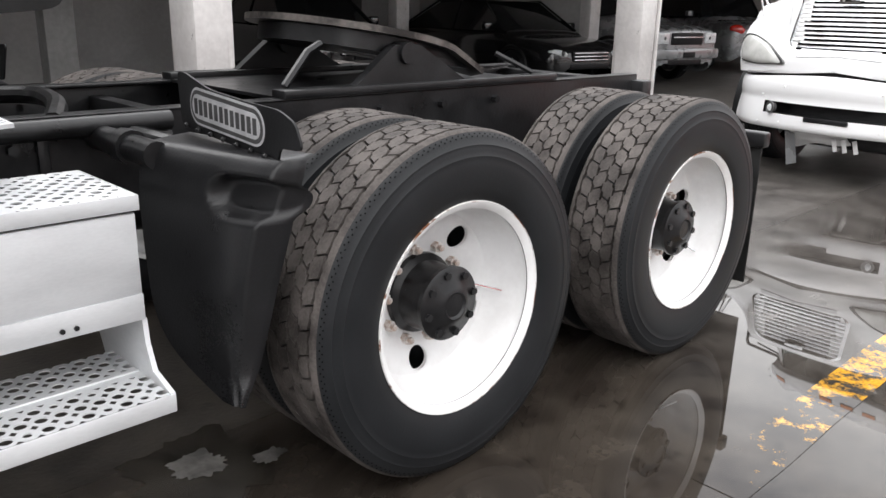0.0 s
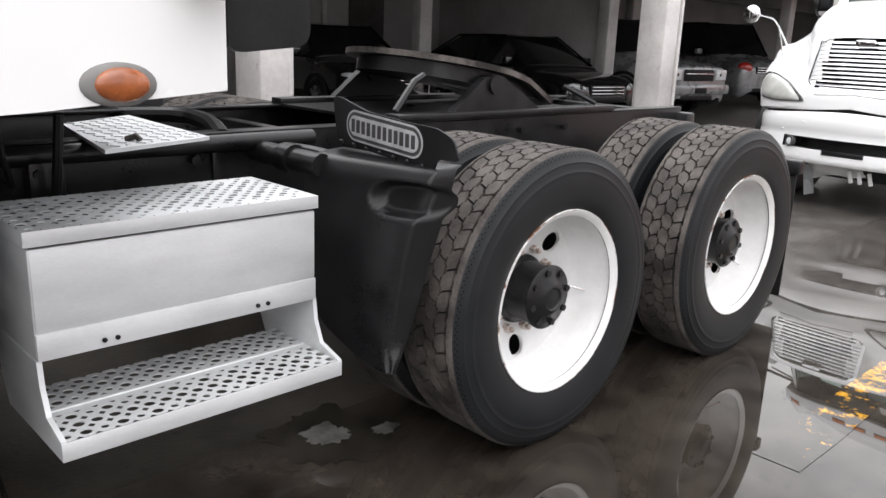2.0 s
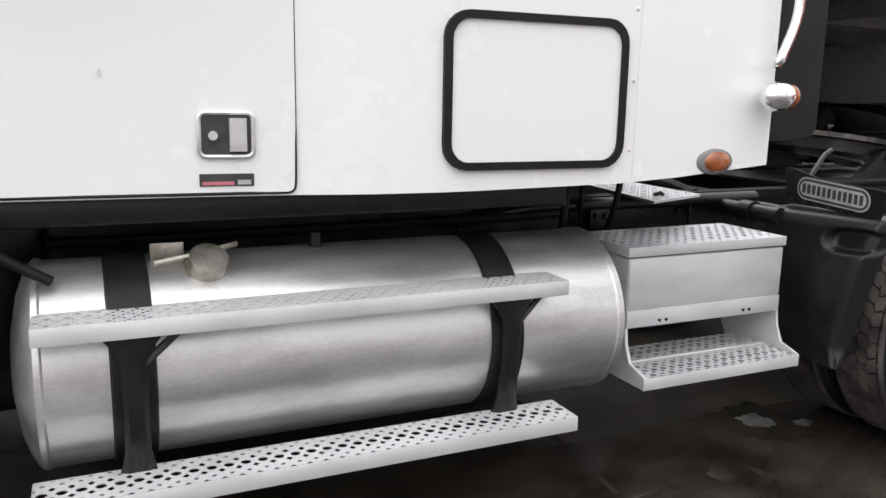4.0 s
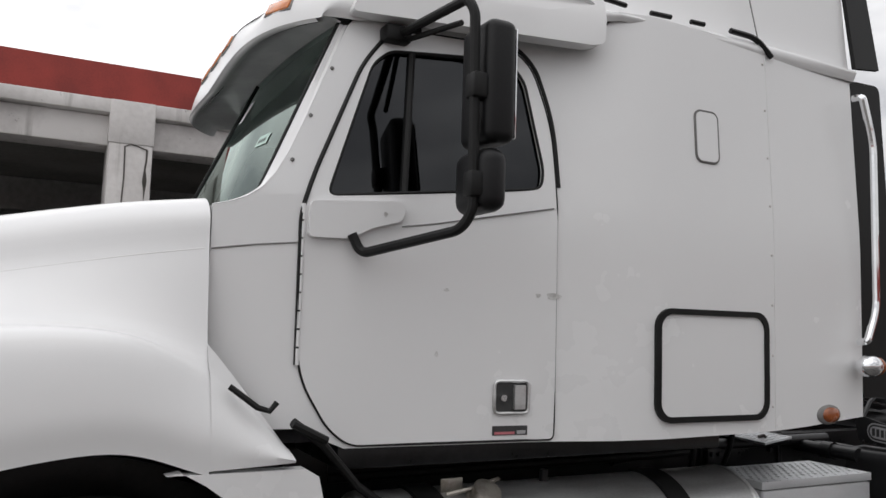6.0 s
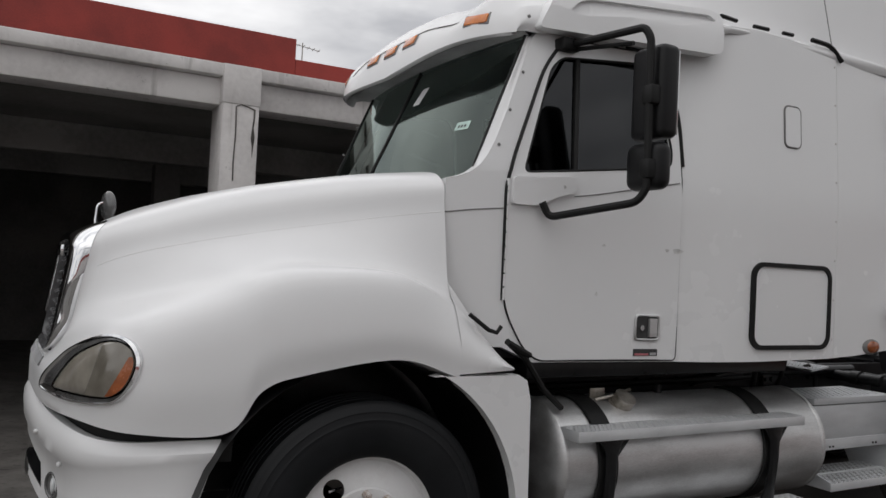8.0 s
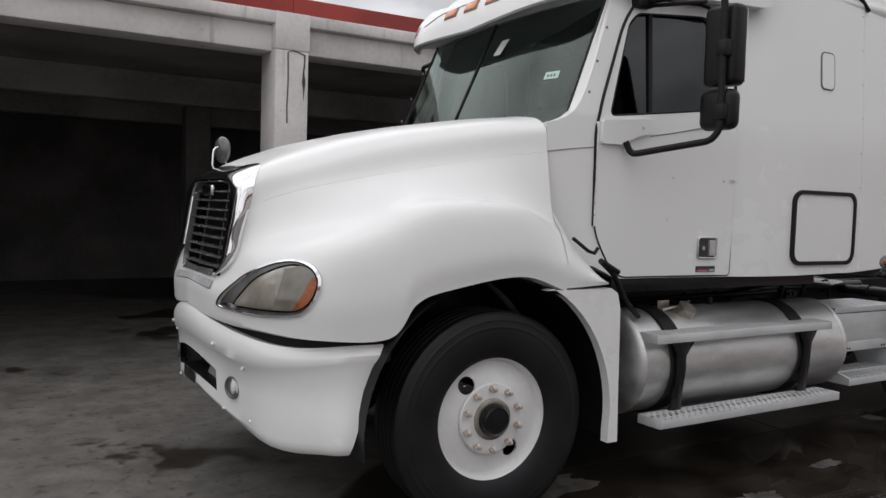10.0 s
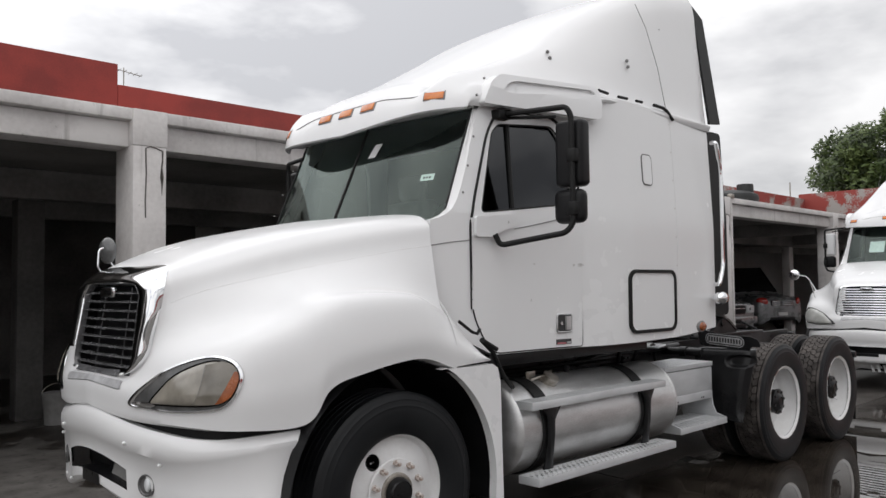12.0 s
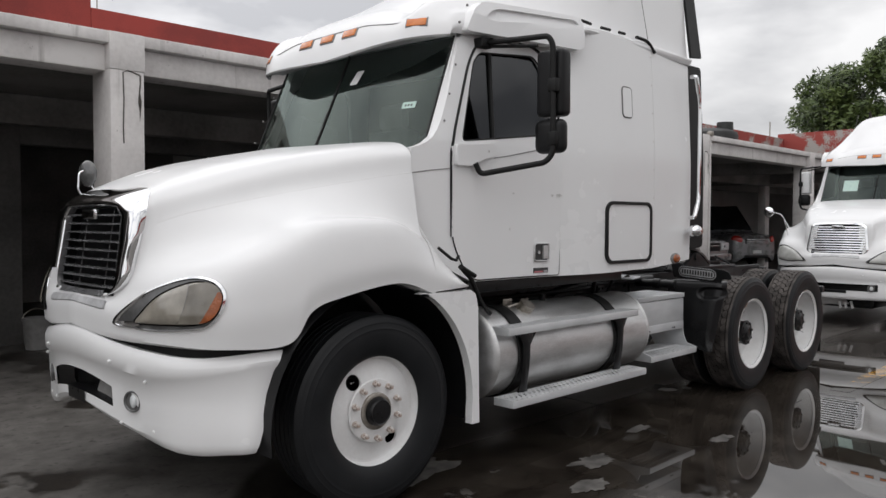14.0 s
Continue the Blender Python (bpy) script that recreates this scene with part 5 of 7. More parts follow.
        sheet(bm, [(1.366, 1.252), (1.366, 1.336), (1.408, 1.336), (1.408, 1.252)], [], skin(sg, 0.024), 0.012)
        part("handle_pull", bm, M_TANK, h)
        bm = bmesh.new()
        x, z = 1.325, 1.292
        rod(bm, (x, -sg * side_y(x, z), z), (x, -sg * (side_y(x, z) + 0.022), z), 0.012, seg=14)
        part("lock", bm, M_CHROME, h)
        bm = bmesh.new()
        sheet(bm, [(1.290, 1.162), (1.290, 1.194), (1.426, 1.194), (1.426, 1.162)], [], skin(sg, 0.009), 0.004)
        p = part("name_plate", bm, M_INK, d, "small dark plate with a red stripe")
        bm = bmesh.new()
        sheet(bm, [(1.297, 1.165), (1.297, 1.174), (1.375, 1.174), (1.375, 1.165)], [], skin(sg, 0.0115), 0.002)
        part("stripe", bm, M_PINK, p)
        bm = bmesh.new()
        sheet(bm, [(1.385, 1.166), (1.385, 1.178), (1.418, 1.178), (1.418, 1.166)], [], skin(sg, 0.0115), 0.002)
        part("bar", bm, M_SILVERINK, p)
        # sleeper: luggage hatch, vent, riveted seam, lamps
        bm = bmesh.new()
        outer, inner_ = rrect(1.912, 2.498, 1.200, 1.628, 0.07), rrect(1.934, 2.476, 1.222, 1.606, 0.052)
        sheet(bm, outer, [inner_], skin(sg, 0.014), 0.014, 0.15)
        hatch = part("hatch_seal", bm, M_RUBBER, root, "rounded luggage hatch in a black rubber frame")
        bm = bmesh.new()
        sheet(bm, inner_, [], skin(sg, 0.005), 0.004, 0.15)
        part("hatch_door", bm, M_WHITE, hatch)
        bm = bmesh.new()
        outline_on_side(bm, rrect(2.13, 2.25, 2.215, 2.425, 0.03), 0.005, sg, 0.002)
        v = part("vent_frame", bm, M_CONC2, root, "small rounded sleeper vent cover")
        bm = bmesh.new()
        sheet(bm, rrect(2.134, 2.246, 2.219, 2.421, 0.027), [], skin(sg, 0.006), 0.005)
        part("vent_cover", bm, M_WHITE, v)
        bm = bmesh.new()
        tube(bm, [(2.545, -sg * (side_y(2.545, z) + 0.0002), z) for z in (1.16, 1.5, 1.95, 2.4, 2.755)], 0.002, 6)
        seam = part("panel_seam", bm, M_WHITE2, root)
        for k in range(8):
            bm = bmesh.new()
            bmesh.ops.create_icosphere(bm, subdivisions=1, radius=0.006, matrix=Matrix.Translation((2.53, -sg * side_y(2.53, 1.25 + k * 0.205), 1.25 + k * 0.205)))
            part("rivet", bm, M_CONC, seam)
        bm = bmesh.new()
        bmesh.ops.create_uvsphere(bm, u_segments=24, v_segments=12, radius=1, matrix=Matrix.Translation((2.866, -sg * side_y(2.86, 1.21), 1.210)) @ Matrix.Diagonal((0.074, 0.016, 0.042, 1)))
        mk = part("marker_lamp_base", bm, M_CONC2, root, "oval amber side marker lamp")
        bm = bmesh.new()
        bmesh.ops.create_uvsphere(bm, u_segments=24, v_segments=12, radius=1, matrix=Matrix.Translation((2.869, -sg * (side_y(2.86, 1.21) + 0.008), 1.210)) @ Matrix.Diagonal((0.054, 0.020, 0.033, 1)))
        part("marker_lens", bm, M_AMBER2, mk)
        bm = bmesh.new()
        bmesh.ops.create_uvsphere(bm, u_segments=24, v_segments=14, radius=1, matrix=Matrix.Translation((3.03, -sg * 1.262, 1.418)) @ Matrix.Diagonal((0.062, 0.05, 0.048, 1)))
        rod(bm, (3.04, -sg * 1.20, 1.418), (3.04, -sg * 1.25, 1.418), 0.022)
        cl = part("step_lamp", bm, M_CHROME, root, "chrome bullet step lamp with an amber lens")
        bm = bmesh.new()
        bmesh.ops.create_uvsphere(bm, u_segments=20, v_segments=10, radius=1, matrix=Matrix.Translation((3.075, -sg * 1.262, 1.418)) @ Matrix.Diagonal((0.030, 0.042, 0.040, 1)))
        part("lens", bm, M_AMBER2, cl)
        # grab bar and rubber side extender at the back corner
        bm = bmesh.new()
        tube(bm, bend([(3.035, -sg * 1.205, 2.60), (3.035, -sg * 1.25, 2.60), (3.10, -sg * 1.25, 2.40), (3.10, -sg * 1.25, 1.66), (3.035, -sg * 1.25, 1.52), (3.035, -sg * 1.21, 1.52)], 0.06), 0.016, 10)
        part("grab_bar", bm, M_CHROME, root, "chrome grab bar at the sleeper's corner")
        bm = bmesh.new()
        sheet(bm, rounded([(3.094, 1.27), (3.094, 2.71), (3.29, 2.71), (3.29, 1.29)], 0.04), [], lambda u, v, dd: (u, -sg * (1.185 - 0.05 * max(0, v - 1.95) + 0.05 * (u - 3.09) - dd), v), 0.02, 0.2)
        part("side_extender", bm, M_RUBBER, root, "black rubber extender behind the sleeper")
        # hook, check arm and hose below the door
        bm = bmesh.new()
        tube(bm, [(0.36, -sg * 1.125, 1.345), (0.44, -sg * 1.145, 1.285), (0.475, -sg * 1.150, 1.275), (0.495, -sg * 1.15, 1.30)], 0.009, 8)
        part("hood_latch", bm, M_RUBBER, root, "black rubber hood latch")
        bm = bmesh.new()
        tube(bm, [(0.56, -sg * 1.10, 1.235), (0.66, -sg * 1.09, 1.165), (0.80, -sg * 1.04, 1.02), (0.93, -sg * 1.0, 0.93)], 0.014, 8)
        tube(bm, [(0.555, -sg * 1.118, 1.232), (0.665, -sg * 1.118, 1.178)], 0.013, 8)
        part("hose", bm, M_RUBBER, root, "black hose under the door")
    # roof with its tall fairing, swept down into the visor over the windscreen
    X = [0.72, 1.10, 1.60, 2.10, 2.60, 3.10]
    ZC = [2.85, 3.045, 3.32, 3.595, 3.81, 3.90] if not high_roof else [2.86, 3.08, 3.34, 3.50, 3.56, 3.56]
    rows = []

    def lip_at(y):
        return 0.448 + 0.27 * abs(y) ** 5, 2.510 + 0.045 * abs(y) - 0.018 * y, 0.72 + 0.08 * y * y
    for i in range(45):
        f = 5 * i / 44
        zc = float(catmull([[z] for z in ZC], f)[0])
        x = float(catmull([[z] for z in X], f)[0])
        ym = float(np.interp(x, X, (0.60, 0.62, 0.70, 0.82, 0.93, 1.00)))
        yb = float(np.interp(x, X, (0.895, 0.955, 1.03, 1.085, 1.13, 1.165)))
        zb = float(np.interp(x, X, (2.72, 2.755, 2.785, 2.79, 2.775, 2.745)))
        yl = float(np.interp(x, (0.72, 1.1, 1.6, 1.8, 3.1), (0.925, 0.975, 1.065, 1.105, 1.16)))
        zl = float(np.interp(x, (0.72, 1.0, 1.6, 1.8, 3.1), (2.59, 2.66, 2.70, 2.74, 2.70)))
        ctrl = [(yl, zl), (yl + 0.012, (zl + zb) / 2), (yb + 0.012, zb), (yb - 0.03, zb + 0.03), ((ym + yb) / 2, (zc - 0.10 + zb) / 2 + 0.10), (ym, zc - 0.085), (ym * 0.6, zc - 0.02), (0.0, zc)]
        half = [tuple(catmull(ctrl, 7 * j / 28)) for j in range(29)]
        full = [(-y, z) for y, z in half] + [(y, z) for y, z in reversed(half[:-1])]
        bow = max(0.0, 1 - f / 1.6)
        if i == 0:
            for s_, t_ in ((0.0, 0.0), (0.02, 0.12), (0.05, 0.25), (0.09, 0.36), (0.14, 0.46), (0.20, 0.55), (0.31, 0.66), (0.50, 0.82), (0.75, 0.93)):
                row = []
                for y, z in full:
                    lx, lz, rx = lip_at(y)
                    row.append((lx + (rx - lx) * s_, y, lz + (max(z, lz + 0.015) - lz) * t_))
                rows.append(row)
        rows.append([(x + 0.08 * y * y * bow, y, z) for y, z in full])
    bm = bmesh.new()
    quads(bm, rows)
    bm.faces.new([bm.verts.new(p) for p in rows[-1]])
    roof = part("roof", bm, M_WHITE, root, "white roof with a visor and a tall air deflector", smooth=45)
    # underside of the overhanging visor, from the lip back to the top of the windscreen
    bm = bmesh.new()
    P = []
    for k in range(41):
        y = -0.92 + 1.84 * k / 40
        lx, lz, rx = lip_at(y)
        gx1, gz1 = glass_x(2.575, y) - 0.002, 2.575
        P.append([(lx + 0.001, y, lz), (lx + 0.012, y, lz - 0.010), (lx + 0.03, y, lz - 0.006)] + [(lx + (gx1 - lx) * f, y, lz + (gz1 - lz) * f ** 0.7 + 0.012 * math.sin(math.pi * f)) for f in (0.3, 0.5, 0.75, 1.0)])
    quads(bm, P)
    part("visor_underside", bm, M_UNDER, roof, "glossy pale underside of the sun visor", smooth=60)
    def on_visor(y, s_, t_):
        lx, lz, rx = lip_at(y)
        zt = float(np.interp(abs(y), (0, 0.36, 0.6, 0.76, 0.865), (2.85, 2.83, 2.765, 2.765, 2.75)))
        return lx + (rx - lx) * s_, lz + (zt - lz) * t_
    for y in (-0.76, -0.225, 0.0, 0.225, 0.76):
        bm = bmesh.new()
        x, z = on_visor(y, 0.118, 0.42)
        turn = math.atan(-1.35 * y ** 3 * abs(y))
        box(bm, -0.010, 0.010, -0.062, 0.062, -0.025, 0.025, 0.006, m=Matrix.Translation((x - 0.002, y, z)) @ Matrix.Rotation(turn, 4, "Z") @ Matrix.Rotation(radians(24), 4, "Y"))
        lamp = part("clearance_lamp", bm, M_AMBER, roof, "amber clearance lamp")
        bm = bmesh.new()
        box(bm, -0.006, 0.004, -0.070, 0.070, -0.032, 0.032, 0.003, m=Matrix.Translation((x + 0.001, y, z)) @ Matrix.Rotation(turn, 4, "Z") @ Matrix.Rotation(radians(24), 4, "Y"))
        part("lamp_base", bm, M_CONC2, lamp)
    bm = bmesh.new()
    pts = []
    for k in range(41):
        y = -0.84 + 1.68 * k / 40
        x, z = on_visor(y, 0.17, 0.51)
        pts.append((x - 0.001, y, z))
    tube(bm, pts, 0.003, 6)
    part("visor_seam", bm, M_CONC2, roof)
    for sg in (1, -1):
        # moulded cap along the roof's edge, with a long recess
        def cap_y(u, v, d, sg=sg):
            return (u, -sg * (float(np.interp(u, (0.75, 1.1, 1.6, 1.8), (0.955, 1.025, 1.110, 1.135))) + 0.025 - 0.25 * max(0, v - 2.70) - d), v)
        cap = rounded([(0.735, 2.60), (0.80, 2.735), (0.88, 2.795), (1.64, 2.82), (1.70, 2.80), (1.69, 2.615), (1.64, 2.60), (1.02, 2.598)], 0.03)
        rec = rounded([(0.875, 2.690), (0.93, 2.745), (1.00, 2.765), (1.62, 2.792), (1.665, 2.765), (0.96, 2.680)], 0.03)
        bm = bmesh.new()
        sheet(bm, cap, [rec], cap_y, 0.07, 0.12)
        rc_ = part("roof_cap", bm, M_WHITE, roof, "white moulded cap along the roof edge", smooth=30)
        bm = bmesh.new()
        sheet(bm, rec, [], lambda u, v, d: cap_y(u, v, d + 0.022), 0.01, 0.12)
        part("cap_recess", bm, M_WHITE, rc_)
        for run in (((1.70, 1.115), (1.82, 1.105)), ((1.95, 1.10), (2.05, 1.108)), ((2.15, 1.115), (2.22, 1.12))):
            bm = bmesh.new()
            tube(bm, [(x, -sg * y, 2.805) for x, y in run], 0.010, 6)
            part("rubber_strip", bm, M_RUBBER, roof)
        bm = bmesh.new()
        tube(bm, bend([(2.36, -sg * 1.128, 2.805), (2.50, -sg * 1.142, 2.795), (2.575, -sg * 1.155, 2.72)], 0.06), 0.012, 6)
        part("rubber_strip", bm, M_RUBBER, roof)
        bm = bmesh.new()
        tube(bm, [(2.52, -sg * 1.13, 2.80), (2.47, -sg * 1.10, 3.1), (2.42, -sg * 1.04, 3.4), (2.38, -sg * 0.98, 3.58)], 0.003, 6)
        part("fairing_seam", bm, M_CONC2, roof)
        for x, y, z in ((1.49, 0.862, 3.075), (1.49, 0.880, 3.03), (2.19, 1.022, 3.115), (2.19, 1.030, 3.070), (2.64, 1.005, 3.47), (2.64, 1.012, 3.435)):
            bm = bmesh.new()
            bmesh.ops.create_icosphere(bm, subdivisions=1, radius=0.014, matrix=Matrix.Translation((x, -sg * y, z)))
            part("fairing_bolt", bm, M_CONC2, roof)
        bm = bmesh.new()
        sheet(bm, [(3.10, 2.76), (3.10, 3.72), (3.24, 3.64), (3.27, 2.78)], [], lambda u, v, dd: (u, -sg * (1.175 - 0.13 * (v - 2.76) - dd), v), 0.02, 0.2)
        part("fairing_extender", bm, M_RUBBER, roof)
        for x, z in ((0.765, 2.745), (0.70, 2.635)):
            bm = bmesh.new()
            bmesh.ops.create_icosphere(bm, subdivisions=1, radius=0.009, matrix=Matrix.Translation((x - 0.02, -sg * 0.975, z)))
            part("roof_bolt", bm, M_CONC2, roof)
        for z, x in ((2.06, 0.555), (2.22, 0.615), (2.40, 0.69)):
            bm = bmesh.new()
            bmesh.ops.create_icosphere(bm, subdivisions=1, radius=0.008, matrix=Matrix.Translation((x, -sg * (side_y(x, z) + 0.001), z)))
            part("pillar_bolt", bm, M_CONC2, roof)
    # windscreen
    def edge_y(z):
        f = (z - 1.925) / 0.65
        return 0.928 - 0.03 * f
    bm = bmesh.new()
    P = []
    zrow = [1.890, 1.91, 1.94, 1.97, 2.0, 2.05] + [2.12 + 0.065 * k for k in range(8)]
    for z in zrow:
        P.append([(glass_x(z, y), y, z) for y in [(-1 + 1.93 * j / 32) * edge_y(z) for j in range(33)]])
    quads(bm, P)
    ws = part("windscreen", bm, M_GLASS, root, "curved windscreen reflecting the cloudy sky")
    ws.visible_shadow = False
    bm = bmesh.new()
    tube(bm, [(glass_x(z, 0) - 0.002, 0.0, z) for z in (1.93, 2.1, 2.3, 2.45, 2.57)], 0.008, 6)
    part("centre_bar", bm, M_RUBBER, ws)
    pillar = [(0.318, 1.894), (0.37, 1.908), (0.42, 1.930), (0.465, 1.965), (0.502, 2.012), (0.545, 2.09), (0.610, 2.24), (0.70, 2.46), (0.745, 2.572)]
    for sg in (1, -1):
        bm = bmesh.new()
        k_ = 1 if sg > 0 else 0.93
        line = [(glass_x(z, -sg * edge_y(z) * k_) - 0.003, -sg * edge_y(z) * k_, z) for z in zrow]
        tube(bm, [(glass_x(1.892, -sg * y) - 0.003, -sg * y, 1.893) for y in (0.3, 0.5, 0.7, 0.8)] + line, 0.007, 6)
        part("windscreen_seal", bm, M_RUBBER, ws)
        # the pillar's turned-in edge, swept round the lower corner
        bm = bmesh.new()
        P = []
        for k in range(29):
            u, v = catmull(pillar, 8 * k / 28)
            q = (glass_x(max(v, 1.891), -sg * edge_y(max(v, 1.891))), edge_y(max(v, 1.891)))
            sy = side_y(u, v)
            u, q = fwd(u, sg), (q[0], q[1] * (1 if sg > 0 else 0.93))
            P.append([(u, -sg * (sy + 0.001), v), (u - 0.006, -sg * (sy - 0.015), v + 0.002), ((u + q[0]) / 2 - 0.008, -sg * ((sy + q[1]) / 2), v), (q[0] - 0.002, -sg * (q[1] - 0.004), v)])
        quads(bm, P)
        part("pillar_edge", bm, M_WHITE, root, smooth=60)
    bm = bmesh.new()
    quads(bm, [[(glass_x(z, y) - 0.003, y, z) for z in (2.148, 2.188)] for y in (-0.775, -0.74, -0.70, -0.675)])
    st = part("sticker", bm, M_PAPER, ws, "small pale green windscreen sticker")
    for k in range(3):
        bm = bmesh.new()
        quads(bm, [[(glass_x(z, y) - 0.005, y, z) for z in (2.160, 2.173)] for y in (-0.752 + k * 0.022, -0.740 + k * 0.022)])
        part("print_bar", bm, M_INK, st)
    # cowl shelf, firewall, floor and back of the cab
    bm = bmesh.new()
    box(bm, 0.32, 0.72, -0.84, 0.82, 1.80, 1.885, 0.01)
    part("cowl", bm, M_CAB, root)
    bm = bmesh.new()
    box(bm, 0.45, 3.08, -0.90, 0.90, 1.142, 1.19)
    box(bm, 0.42, 0.47, -0.86, 0.86, 1.19, 1.84)
    part("cab_floor", bm, M_CAB, root)
    bm = bmesh.new()
    box(bm, 3.06, 3.095, -1.145, 1.145, 1.2, 2.74)
    part("sleeper_back", bm, M_WHITE, root)
    bm = bmesh.new()
    box(bm, 1.70, 1.74, -1.05, 1.05, 1.2, 2.6)
    part("sleeper_curtain", bm, M_CAB, root, "dark curtain behind the seats")
    bm = bmesh.new()
    box(bm, 0.50, 0.80, -0.84, 0.84, 1.66, 1.93, 0.05)
    part("dashboard", bm, M_CAB, root)
    for y in (-0.55, 0.55):
        bm = bmesh.new()
        box(bm, 1.05, 1.55, y - 0.25, y + 0.25, 1.45, 1.60, 0.05)
        box(bm, 1.48, 1.62, y - 0.25, y + 0.25, 1.58, 2.20, 0.05)
        box(bm, 1.50, 1.60, y - 0.14, y + 0.14, 2.20, 2.40, 0.04)
        part("seat", bm, M_SEAT, root, "grey cloth seat")
    bm = bmesh.new()
    tube(bm, [(0.90 + 0.10 * math.cos(a) * 0.5, -0.55 + 0.22 * math.sin(a), 1.90 + 0.19 * math.cos(a)) for a in [2 * math.pi * k / 24 for k in range(24)]], 0.014, 6, closed=True)
    part("steering_wheel", bm, M_RUBBER, root)
    # dark band of folded visors inside the windscreen
    bm = bmesh.new()
    P = []
    for k in range(41):
        y = -0.865 + 1.435 * k / 40
        zb = float(np.interp(y, (-0.88, -0.62, -0.07, 0.45, 0.53, 0.57), (2.53, 2.42, 2.32, 2.287, 2.32, 2.40)))
        P.append([(glass_x(z, y) + 0.022, y, z) for z in (zb, (zb + 2.57) / 2, 2.572)])
    quads(bm, P)
    part("inner_visor", bm, M_CAB, root, "dark folded sun visors")
    bm = bmesh.new()
    quads(bm, [[(glass_x(z, y) - 0.003, y + 0.35 * (2.38 - z), z) for z in (2.355, 2.445)] for y in (-0.20, -0.13)])
    part("visor_card", bm, M_WHITE2, root, "white card on the visor")


def mirrors(root, shell=M_PLASTIC):
    for sg in (1, -1):
        y = -1.372 * sg
        ya = -1.425 * sg
        bm = bmesh.new()
        arm = [(0.93, -0.955 * sg, 2.56), (0.955, ya * 0.985, 2.535), (0.970, ya, 2.49), (0.980, ya, 1.88), (0.960, ya * 0.975, 1.825), (0.775, -1.055 * sg, 1.762), (0.745, -1.045 * sg, 1.825)]
        tube(bm, bend(arm, 0.05), 0.0165, 10)
        mount = part("mirror_arm", bm, M_RUBBER, root, "black tubular mirror arm")
        bm = bmesh.new()
        tube(bm, [(0.945, -0.92 * sg, 2.545), (0.99, -1.30 * sg, 2.50)], 0.010, 8)
        part("stay", bm, M_RUBBER, mount)
        bm = bmesh.new()
        box(bm, 0.865, 0.965, *sorted((-0.985 * sg, -0.905 * sg)), 2.525, 2.585, 0.012)
        part("bracket", bm, M_RUBBER, mount)
        for zz in (2.26, 1.96):
            bm = bmesh.new()
            box(bm, 0.955, 1.01, ya - 0.03, ya + 0.03, zz - 0.04, zz + 0.04, 0.012)
            part("clamp", bm, M_RUBBER, mount)
        bm = bmesh.new()
        box(bm, 1.0, 1.105, y - 0.095, y + 0.095, 2.09, 2.475, 0.032, 4)
        part("mirror_head", bm, shell, mount, "tall mirror housing")
        bm = bmesh.new()
        box(bm, 1.104, 1.109, y - 0.078, y + 0.078, 2.11, 2.455, 0.002)
        part("mirror_glass", bm, M_CHROME, mount)
        bm = bmesh.new()
        box(bm, 0.985, 1.08, y - 0.10, y + 0.10, 1.88, 2.075, 0.042, 4)
        part("spot_mirror_head", bm, M_PLASTIC, mount, "square black spot mirror housing")

# ---------------------------------------------------------------- chassis
AX1, AX2 = 4.264, 5.519


